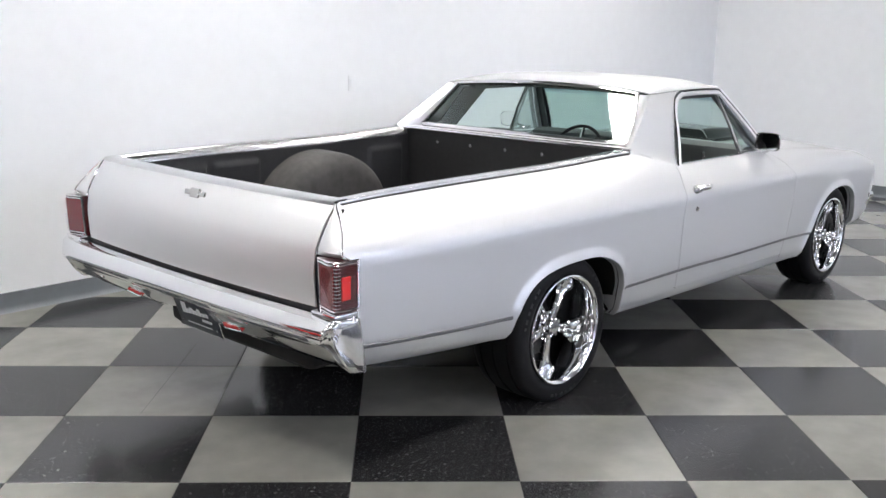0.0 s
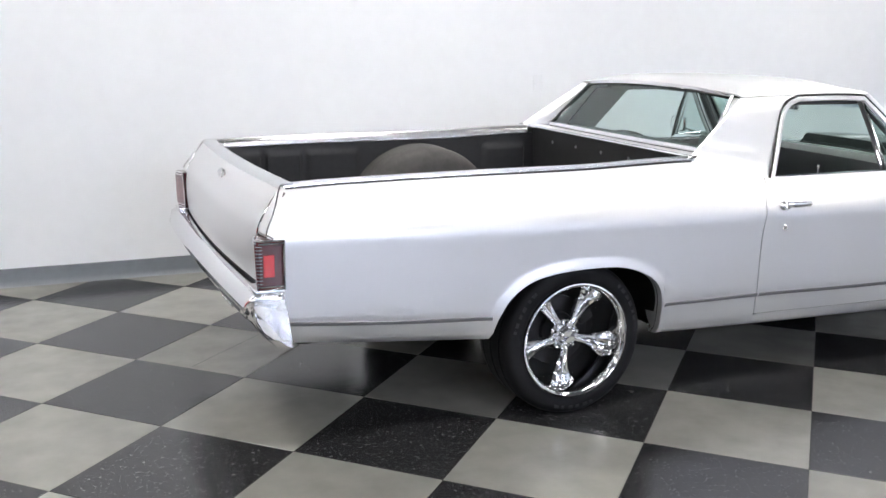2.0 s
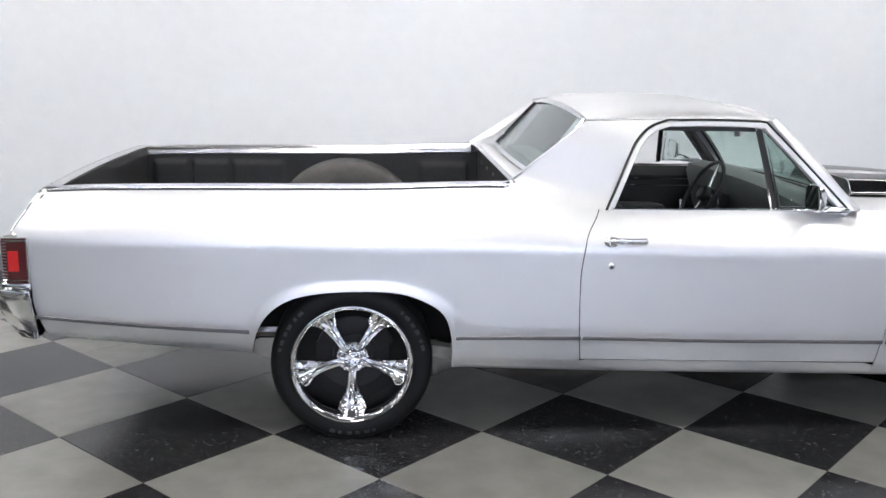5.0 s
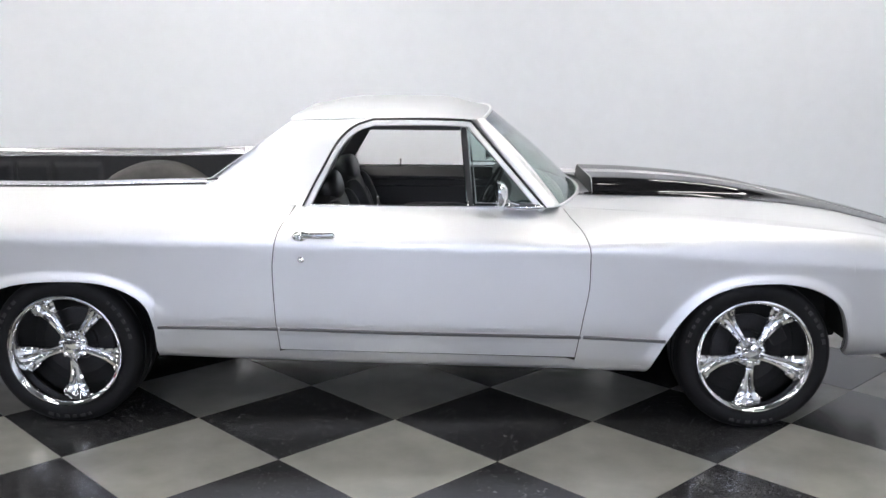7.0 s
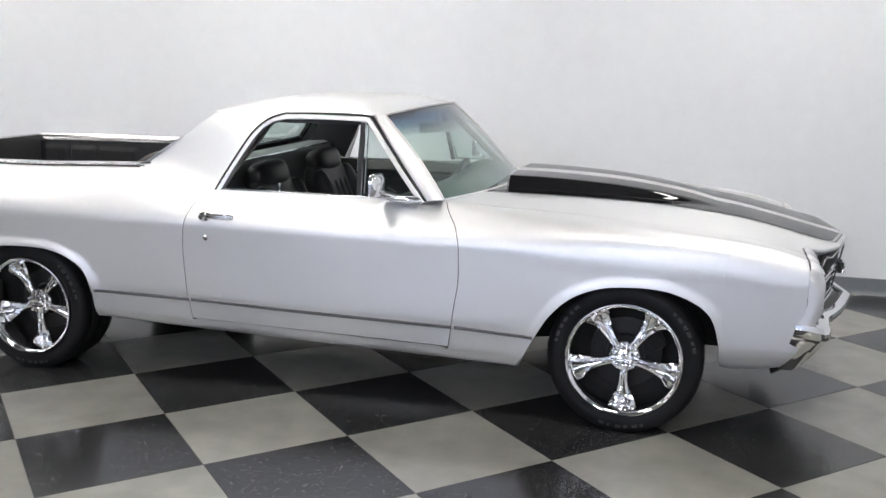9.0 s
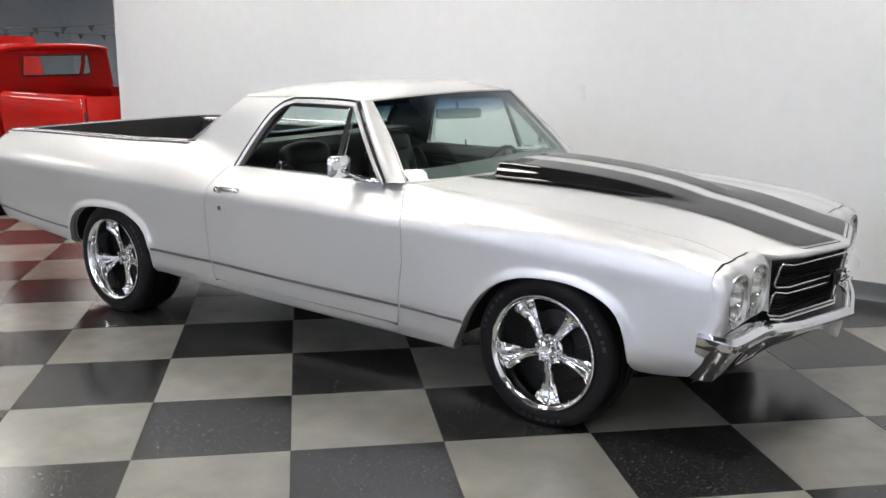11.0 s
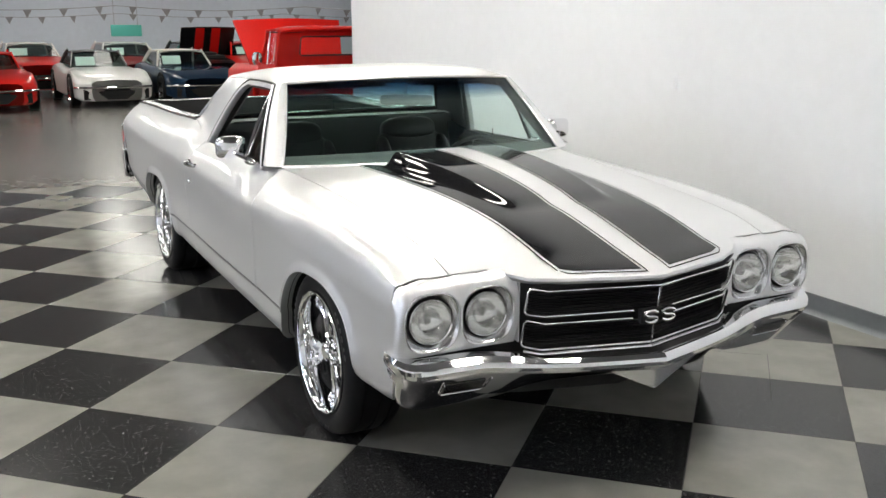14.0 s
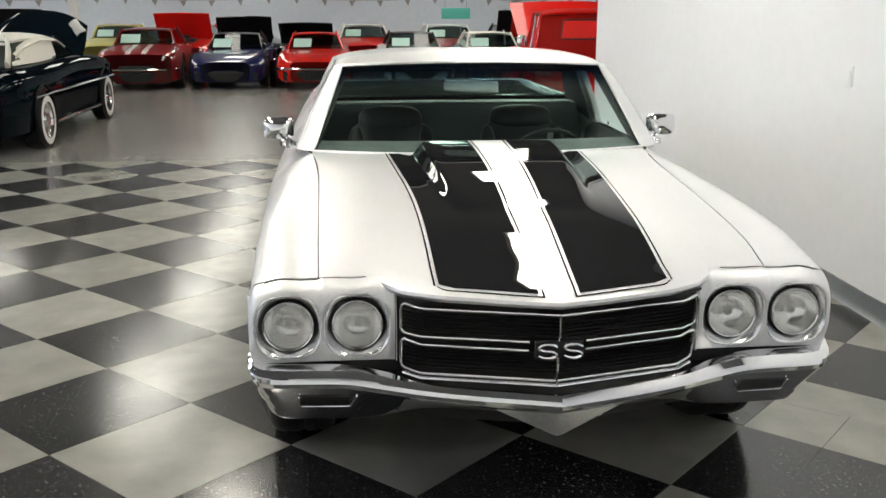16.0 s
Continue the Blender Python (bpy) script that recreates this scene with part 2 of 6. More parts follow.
def thing(name, m, label, category, group=""):
    ob = new(name)
    ob.empty_display_size = 0.1
    ob.matrix_world = m
    return tagged(ob, label, category, group)


def box_bm(x0, x1, y0, y1, z0, z1, bevel=0.0, seg=2):
    bm = bmesh.new()
    bmesh.ops.create_cube(bm, size=1)
    for v in bm.verts:
        v.co = Vector((x0 + (v.co.x + 0.5) * (x1 - x0), y0 + (v.co.y + 0.5) * (y1 - y0), z0 + (v.co.z + 0.5) * (z1 - z0)))
    if bevel > 0:
        bmesh.ops.bevel(bm, geom=bm.edges[:], offset=bevel, segments=seg, affect="EDGES", profile=0.6)
    return bm


def join(*bms):
    """Joins bmeshes into the first."""
    out = bms[0]
    for b in bms[1:]:
        me = bpy.data.meshes.new("tmp")
        b.to_mesh(me)
        b.free()
        out.from_mesh(me)
        bpy.data.meshes.remove(me)
    return out


def moved(bm, m):
    bmesh.ops.transform(bm, matrix=m, verts=bm.verts[:])
    return bm


def grid_bm(rows, thick=0.0, closed=False):
    """A sheet through rows of points; thick: gives it depth."""
    bm = bmesh.new()
    vs = [[bm.verts.new(p) for p in r] for r in rows]
    for i in range(len(vs) - 1):
        n = len(vs[i])
        for j in range(n if closed else n - 1):
            k = (j + 1) % n
            try:
                bm.faces.new((vs[i][j], vs[i][k], vs[i + 1][k], vs[i + 1][j]))
            except ValueError:
                pass
    bmesh.ops.remove_doubles(bm, verts=bm.verts[:], dist=1e-5)
    bmesh.ops.dissolve_degenerate(bm, edges=bm.edges[:], dist=1e-6)
    if thick:
        bmesh.ops.recalc_face_normals(bm, faces=bm.faces[:])
        bmesh.ops.solidify(bm, geom=bm.faces[:], thickness=thick)
        bmesh.ops.recalc_face_normals(bm, faces=bm.faces[:])
    return bm


def lathe_bm(profile, n=48, axis="y", closed_profile=False):
    """A body of revolution from (radius, offset along the axis)."""
    rows = []
    pts = list(profile) + ([profile[0]] if closed_profile else [])
    for r, a in pts:
        row = []
        for k in range(n):
            w = 2 * math.pi * k / n
            c, s = r * math.cos(w), r * math.sin(w)
            row.append((c, a, s) if axis == "y" else (c, s, a) if axis == "z" else (a, c, s))
        rows.append(row)
    bm = grid_bm(rows, closed=True)
    bmesh.ops.recalc_face_normals(bm, faces=bm.faces[:])
    return bm


def tube_bm(path, w, h=None, n=8, closed=False, up=(0, 0, 1)):
    """A rounded bar along a path; w across, h along up."""
    h = h or w
    pts = [Vector(p) for p in path]
    rows = []
    m = len(pts)
    for i, p in enumerate(pts):
        a = pts[(i - 1) % m] if closed or i > 0 else p
        b = pts[(i + 1) % m] if closed or i < m - 1 else p
        d = (b - a).normalized()
        u = Vector(up)
        side = d.cross(u)
        side = side.normalized() if side.length > 1e-6 else Vector((1, 0, 0))
        u = side.cross(d).normalized()
        rows.append([p + side * (w / 2 * math.cos(2 * math.pi * k / n)) + u * (h / 2 * math.sin(2 * math.pi * k / n)) for k in range(n)])
    if closed:
        rows.append(rows[0])
    bm = grid_bm(rows, closed=True)
    if not closed:
        bmesh.ops.holes_fill(bm, edges=[e for e in bm.edges if e.is_boundary], sides=n + 2)
    bmesh.ops.recalc_face_normals(bm, faces=bm.faces[:])
    return bm


def ball_bm(center, size, power=2.6, nu=20, nv=12):
    """A softened box: a superellipsoid, for cushions."""
    def sp(v, e):
        return math.copysign(abs(v) ** e, v)
    e = 2 / power
    rows = []
    for i in range(nv + 1):
        t = -math.pi / 2 + math.pi * i / nv
        rows.append([(center[0] + size[0] / 2 * sp(math.cos(t), e) * sp(math.cos(2 * math.pi * k / nu), e),
                      center[1] + size[1] / 2 * sp(math.cos(t), e) * sp(math.sin(2 * math.pi * k / nu), e),
                      center[2] + size[2] / 2 * sp(math.sin(t), e)) for k in range(nu)])
    bm = grid_bm(rows, closed=True)
    bmesh.ops.recalc_face_normals(bm, faces=bm.faces[:])
    return bm


def spline(*pts):
    """A smooth curve v(x) through the points, without overshoot."""
    xs = [p[0] for p in pts]
    vs = [p[1] for p in pts]
    n = len(xs)
    d = [(vs[i + 1] - vs[i]) / (xs[i + 1] - xs[i]) for i in range(n - 1)]
    m = [d[0]] + [0 if d[i - 1] * d[i] <= 0 else 2 * d[i - 1] * d[i] / (d[i - 1] + d[i]) for i in range(1, n - 1)] + [d[-1]]

    def f(x):
        if x <= xs[0]:
            return vs[0]
        if x >= xs[-1]:
            return vs[-1]
        i = max(k for k in range(n - 1) if xs[k] <= x)
        h = xs[i + 1] - xs[i]
        t = (x - xs[i]) / h
        return (vs[i] * (1 + 2 * t) * (1 - t) ** 2 + m[i] * h * t * (1 - t) ** 2 + vs[i + 1] * t * t * (3 - 2 * t) + m[i + 1] * h * t * t * (t - 1))
    return f


def lerp(a, b, t):
    return a + (b - a) * t


def steps(a, b, n):
    return [a + (b - a) * k / n for k in range(n + 1)]


def smooth01(t):
    t = min(1.0, max(0.0, t))
    return t * t * (3 - 2 * t)


def along(pts, n):
    """n + 1 points evenly spaced on a polyline."""
    ps = [Vector(p) for p in pts]
    ls = [0.0]
    for a, b in zip(ps, ps[1:]):
        ls.append(ls[-1] + (b - a).length)
    out = []
    for k in range(n + 1):
        s = ls[-1] * k / n
        i = min(len(ps) - 2, max(j for j in range(len(ps)) if ls[j] <= s + 1e-9) if s < ls[-1] else len(ps) - 2)
        out.append(ps[i].lerp(ps[i + 1], (s - ls[i]) / max(1e-9, ls[i + 1] - ls[i])))
    return out


def curved(pts, n):
    """n + 1 points on a smooth curve through the points (Catmull-Rom)."""
    ps = [Vector(p) for p in pts]
    ps = [2 * ps[0] - ps[1]] + ps + [2 * ps[-1] - ps[-2]]
    dense = []
    for i in range(1, len(ps) - 2):
        for k in range(12):
            t = k / 12
            a, b, c, d = ps[i - 1], ps[i], ps[i + 1], ps[i + 2]
            dense.append(0.5 * ((2 * b) + (c - a) * t + (2 * a - 5 * b + 4 * c - d) * t * t + (3 * b - a - 3 * c + d) * t ** 3))
    dense.append(ps[-2])
    return along(dense, n)


# ---- structure ----
WALL_Y, WALL_END, FRONT_X, FLOOR_EDGE = 2.13, -4.28, 6.95, -3.9
CEIL_Z, SOUTH_Y = 4.0, -24.0


def slab(name, x0, x1, y0, y1, z0, z1, mat, label, category, bevel=0.0):
    return tagged(finish(box_bm(x0, x1, y0, y1, z0, z1, bevel), name, mat, flat=bevel == 0), label, category, kind="structure")


slab("floor", FLOOR_EDGE, FRONT_X, -6.8, WALL_Y, -0.12, -0.004, GROUT, "dark subfloor under glossy checkerboard vinyl tiles", "floor")
slab("floor_hall", -24.0, FLOOR_EDGE, SOUTH_Y, 14.0, -0.12, -0.001, CONCRETE, "polished greyish-brown concrete floor of a car hall", "floor")
slab("wall_north", WALL_END, FRONT_X + 0.15, WALL_Y, WALL_Y + 0.15, -0.1, CEIL_Z, WALLPAINT, "smooth bright white painted display wall", "wall")
slab("wall_east", FRONT_X, FRONT_X + 0.15, SOUTH_Y - 0.15, WALL_Y, -0.1, CEIL_Z, WALLPAINT, "smooth bright white painted side wall", "wall")
slab("floor_south", FLOOR_EDGE, FRONT_X, SOUTH_Y, -6.8, -0.12, -0.001, CONCRETE, "polished greyish-brown concrete floor", "floor")
slab("wall_south", -24.0, FRONT_X, SOUTH_Y - 0.15, SOUTH_Y, -0.1, CEIL_Z, HALLWALL, "pale blue-grey painted hall side wall", "wall")
slab("wall_hall_end", -24.15, -24.0, SOUTH_Y, 14.0, -0.1, CEIL_Z, HALLWALL, "pale blue-grey painted wall at the hall's end", "wall")
slab("wall_hall_north", -24.0, WALL_END + 0.15, 14.0, 14.15, -0.1, CEIL_Z, HALLWALL, "pale blue-grey painted hall side wall", "wall")
slab("wall_partition", WALL_END, WALL_END + 0.15, WALL_Y + 0.15, 14.0, -0.1, CEIL_Z, WALLPAINT, "plain white painted partition wall", "wall")
slab("ceiling", -24.15, FRONT_X + 0.15, SOUTH_Y - 0.15, 14.15, CEIL_Z, CEIL_Z + 0.12, CEILPAINT, "dark grey open ceiling", "ceiling")


def cove_base(name, a, b, inward):
    """Rubber cove base from a to b: a thin upright strip that curves out into a toe."""
    ax, bx, inn = Vector((*a, 0)), Vector((*b, 0)), Vector((*inward, 0))
    prof = [(0.000, 0.115), (0.006, 0.112), (0.007, 0.035), (0.012, 0.016), (0.024, 0.004), (0.030, 0.0005), (0.0, 0.0005)]
    rows = [[p + inn * o + Vector((0, 0, z)) for o, z in prof] for p in (ax, bx)]
    bm = grid_bm(rows, closed=True)
    bmesh.ops.recalc_face_normals(bm, faces=bm.faces[:])
    return tagged(finish(bm, name, COVE, sharp=60), "dark grey rubber cove base along the white wall", "baseboard", kind="structure")


cove_base("baseboard", (WALL_END, WALL_Y), (FRONT_X, WALL_Y), (0, -1))
cove_base("baseboard", (FRONT_X, WALL_Y - 0.03), (FRONT_X, SOUTH_Y), (-1, 0))

# Ceiling light panels
def ceiling_light(x, y, sx, sy, mat, group):
    t = thing("ceiling_light", pose(x, y, CEIL_Z), "flush rectangular ceiling light panel with a white diffuser", "ceiling light", group)
    rim = join(box_bm(-sx / 2 - 0.03, sx / 2 + 0.03, -sy / 2 - 0.03, -sy / 2, -0.05, 0.0), box_bm(-sx / 2 - 0.03, sx / 2 + 0.03, sy / 2, sy / 2 + 0.03, -0.05, 0.0),
               box_bm(-sx / 2 - 0.03, -sx / 2, -sy / 2, sy / 2, -0.05, 0.0), box_bm(sx / 2, sx / 2 + 0.03, -sy / 2, sy / 2, -0.05, 0.0))
    part("frame", rim, PLASTIC_WHITE, t, flat=True)
    part("diffuser", box_bm(-sx / 2, sx / 2, -sy / 2, sy / 2, -0.035, -0.005), mat, t, flat=True)
    return t


lamp = None
aisle_lamp = None
for x in (-0.6, 5.0):
    aisle_lamp = ceiling_light(x, -5.0, 1.2, 0.4, AISLE_ON, "aisle ceiling lights") if aisle_lamp is None else copy_thing(aisle_lamp, pose(x, -5.0, CEIL_Z))
for x in (-2.9, 0.35, 3.6):
    for y in (-2.0, 0.85):
        lamp = ceiling_light(x, y, 1.2, 0.4, PANEL_ON, "display bay ceiling lights") if lamp is None else copy_thing(lamp, pose(x + (0.5 if x > 3 and y > 0 else 0.0), y, CEIL_Z))
cool_lamp = None
for x in (-2.4, 0.6, 3.6):
    for y in (-10.0, -13.5, -17.0, -20.5):
        cool_lamp = ceiling_light(x, y, 2.2, 0.5, COOL_ON, "cool ceiling lights of the south hall") if cool_lamp is None else copy_thing(cool_lamp, pose(x, y, CEIL_Z))
hall_lamp = None
for x in (-20.6, -16.1, -11.6, -7.1):
    for y in (-14.1, -8.9, -3.7, 1.5, 6.7):
        hall_lamp = ceiling_light(x, y, 2.2, 0.9, HALL_ON, "hall ceiling lights") if hall_lamp is None else copy_thing(hall_lamp, pose(x, y, CEIL_Z))

# Light switch plate
sw = thing("light_switch", pose(1.42, WALL_Y, 1.225), "switch plate painted over in the wall's white", "switch")
part("plate", box_bm(-0.036, 0.036, -0.007, 0.0, -0.058, 0.058, 0.003), WALLPAINT, sw)
part("rocker", box_bm(-0.017, 0.017, -0.011, -0.006, -0.033, 0.033, 0.002), WALLPAINT, sw)

# ---- the silver pickup coupe ----
car = thing("pickup_car", pose(-0.013, 0.001, 0.004, 0, 0.15, 0.45), "silver classic coupe pickup with black hood stripes on a checkerboard floor", "car")

# Body section as curves along the length: top edge, crease, sill and trim heights
y_top = spline((-1.31, 0.79), (-1.0, 0.797), (-0.5, 0.80), (0.0, 0.80), (0.60, 0.802), (0.80, 0.82), (1.03, 0.845), (1.6, 0.845), (2.0, 0.825), (2.13, 0.778), (2.4, 0.746), (2.7, 0.728), (3.0, 0.72), (3.4, 0.712), (3.7, 0.705))
z_top = spline((-1.31, 1.012), (-1.0, 1.026), (-0.5, 1.033), (0.0, 1.036), (0.60, 1.052), (0.75, 1.026), (0.9, 0.986), (1.03, 0.957), (1.6, 0.957), (2.13, 0.949), (2.4, 0.934), (2.7, 0.917), (3.0, 0.896), (3.3, 0.869), (3.5, 0.843), (3.62, 0.811), (3.7, 0.782))
y_max = spline((-1.31, 0.93), (-1.0, 0.947), (-0.5, 0.957), (0.0, 0.962), (1.0, 0.966), (1.6, 0.966), (2.13, 0.963), (2.6, 0.955), (3.0, 0.945), (3.4, 0.932), (3.7, 0.917))
z_crease = spline((-1.31, 0.848), (-0.5, 0.832), (0.0, 0.826), (0.9, 0.814), (1.6, 0.806), (2.2, 0.800), (2.8, 0.782), (3.3, 0.764), (3.55, 0.745), (3.7, 0.729))
bulge = spline((-1.31, 0.016), (0.6, 0.014), (1.03, 0.010), (2.0, 0.012), (2.4, 0.038), (3.0, 0.057), (3.4, 0.051), (3.56, 0.042), (3.7, 0.031))
skew = spline((2.4, 0.1), (3.0, 0.6), (3.4, 0.9), (3.7, 0.9))
z_sill = spline((-1.3, 0.442), (-1.225, 0.436), (-0.48, 0.374), (-0.41, 0.370), (0.40, 0.306), (0.92, 0.290), (2.19, 0.262), (2.50, 0.255), (3.33, 0.345), (3.38, 0.325), (3.57, 0.335), (3.7, 0.36))
z_trim = spline((-1.286, 0.528), (-0.48, 0.471), (0.41, 0.443), (0.92, 0.440), (1.43, 0.428), (2.22, 0.416), (2.55, 0.402), (3.4, 0.398), (3.7, 0.40))
ARCH_REAR = curved([(-0.421, 0, 0.371), (-0.398, 0, 0.466), (-0.351, 0, 0.546), (-0.267, 0, 0.605), (-0.156, 0, 0.633), (-0.001, 0, 0.643), (0.155, 0, 0.637), (0.267, 0, 0.604), (0.352, 0, 0.544), (0.386, 0, 0.443), (0.392, 0, 0.307)], 40)
ARCH_FRONT = curved([(2.497, 0, 0.255), (2.572, 0, 0.402), (2.637, 0, 0.507), (2.726, 0, 0.593), (2.839, 0, 0.643), (2.955, 0, 0.659), (3.096, 0, 0.655), (3.217, 0, 0.619), (3.300, 0, 0.555), (3.338, 0, 0.445), (3.346, 0, 0.345)], 40)


def arch_distance(x, z):
    return min(math.hypot(p.x - x, p.z - z) for p in ARCH_REAR + ARCH_FRONT) if 0.25 < z < 0.78 and (-0.55 < x < 0.55 or 2.3 < x < 3.48) else 9.0


def section(x):
    """The body's outline at x from the top edge down to the sill: dense (y, z)."""
    yt, zt, ym, zc, zs, zr, b = y_top(x), z_top(x), y_max(x), z_crease(x), z_sill(x), z_trim(x), bulge(x)
    dy, dz = ym - yt, zc - zt
    ln = math.hypot(dy, dz)
    ny, nz = -dz / ln, dy / ln
    ctl = [(yt, zt)]
    for k in (0.25, 0.5, 0.75):
        w = 4 * k * (1 - k) * b * (1 + skew(x) * (2 * k - 1))
        ctl.append((yt + dy * k + ny * w, zt + dz * k + nz * w))
    r = lerp(0.017, 0.040, smooth01((x - 2.1) / 1.0))
    ctl += [(ym - 0.34 * r, zc + r), (ym, zc - 0.8 * r), (ym - 0.003, zc - 0.06), (ym - 0.008, lerp(zc, zr, 0.5)), (ym - 0.014, zr + 0.06),
            (ym - 0.018, zr + 0.012), (ym - 0.026, zr - 0.010), (ym - 0.036, lerp(zr, zs, 0.55)), (ym - 0.052, zs + 0.012), (ym - 0.070, zs)]
    return [(p.x, p.y) for p in curved([(y, z, 0) for y, z in ctl], 72)]


SECTIONS = {}


def section_at(x):
    k = round(x, 3)
    if k not in SECTIONS:
        SECTIONS[k] = section(x)
    return SECTIONS[k]


def body_y(x, z):
    """Half width of the body at x and height z (below the shoulder), with the flares over the wheel openings."""
    s = section_at(x)
    y = s[-1][0]
    for (y0, z0), (y1, z1) in zip(s, s[1:]):
        if z1 <= z <= z0:
            y = lerp(y0, y1, (z0 - z) / max(1e-6, z0 - z1))
            break
        if z > s[0][1]:
            y = s[0][0]
    return y + 0.013 * smooth01(1 - arch_distance(x, z) / 0.05)


MID = 0.70


def panel_column(x, top, low, side):
    """Points down the body at x from top (a height, or None for the top edge) to low."""
    s = section_at(x)
    up = [(y, z) for y, z in s if z >= MID and (top is None or z <= top)]
    if top is not None:
        up = [(body_y(x, top), top)] + up
    up = [(p.x, p.y) for p in along([(y, z, 0) for y, z in up], 14)]
    pts = [(x, side * y, z) for y, z in up]
    for k in range(1, 15):
        z = lerp(MID, low, k / 14)
        pts.append((x, side * body_y(x, z), z))
    return pts


def low_edge(x, arch):
    a = [p for p in arch]
    if x <= a[0].x or x >= a[-1].x:
        return z_sill(x)
    for p, q in zip(a, a[1:]):
        if p.x <= x <= q.x:
            return lerp(p.z, q.z, (x - p.x) / max(1e-6, q.x - p.x))
    return z_sill(x)


# Door outline
door_rear = spline((0.28, 0.924), (0.352, 0.920), (0.476, 0.908), (0.696, 0.901), (0.768, 0.907), (0.852, 0.922), (0.958, 0.978), (1.06, 1.02))
door_front = spline((0.27, 2.176), (0.333, 2.188), (0.49, 2.212), (0.661, 2.236), (0.782, 2.235), (0.853, 2.214), (0.955, 2.122), (1.0, 2.08))
tail_edge = spline((0.40, -1.215), (0.446, -1.225), (0.60, -1.262), (0.68, -1.262), (0.845, -1.262), (0.858, -1.322), (0.93, -1.285), (1.02, -1.236))
nose_edge = spline((0.30, 3.560), (0.335, 3.575), (0.45, 3.652), (0.60, 3.666), (0.72, 3.667), (0.76, 3.667), (0.80, 3.665), (0.83, 3.660))
GAP = 0.004


def side_panel(cols, left, right, arch, side, low=None):
    """A body panel whose ends follow the curves left(z) and right(z)."""
    rows = []
    x0, x1 = cols[0], cols[-1]
    for x in cols:
        s = (x - x0) / (x1 - x0)
        lo = low(x) if low else low_edge(x, arch)
        base = panel_column(x, None, lo, 1)
        row = []
        for xx, y, z in base:
            # near an end the column leans to meet the end's curve
            wl, wr = smooth01(1 - (x - x0) / 0.35), smooth01(1 - (x1 - x) / 0.35)
            nx = x + wl * (left(z) - x0) + wr * (right(z) - x1)
            row.append((nx, z, y))
        pts = []
        for k, (nx, z, y) in enumerate(row):
            if k <= 14:
                up = along([(yy, zz, 0) for yy, zz in section_at(nx) if zz >= MID], 14)
                pts.append((nx, side * (up[k].x + 0.013 * smooth01(1 - arch_distance(nx, up[k].y) / 0.05)), up[k].y))
            else:
                pts.append((nx, side * body_y(nx, z), z))
        if side > 0 and low:
            pts = [(px, py, pz - 0.016 * smooth01((pz - 0.87) / 0.07)) for px, py, pz in pts]
        rows.append(pts)
    return rows


def arch_lip(arch, side):
    """The turned-in flange of a wheel opening."""
    rows = []
    for p in arch:
        y = body_y(p.x, p.z)
        rows.append([(p.x, side * (y + 0.0005), p.z + 0.006), (p.x, side * (y + 0.001), p.z), (p.x, side * (y - 0.012), p.z - 0.003), (p.x, side * (y - 0.05), p.z)])
    return grid_bm(rows, 0.002)


def green_y(z):
    """Half width of the cabin's outer side at height z."""
    k = (z - 0.955) / 0.357
    return 0.845 - 0.178 * k + 0.045 * k * (1 - k)


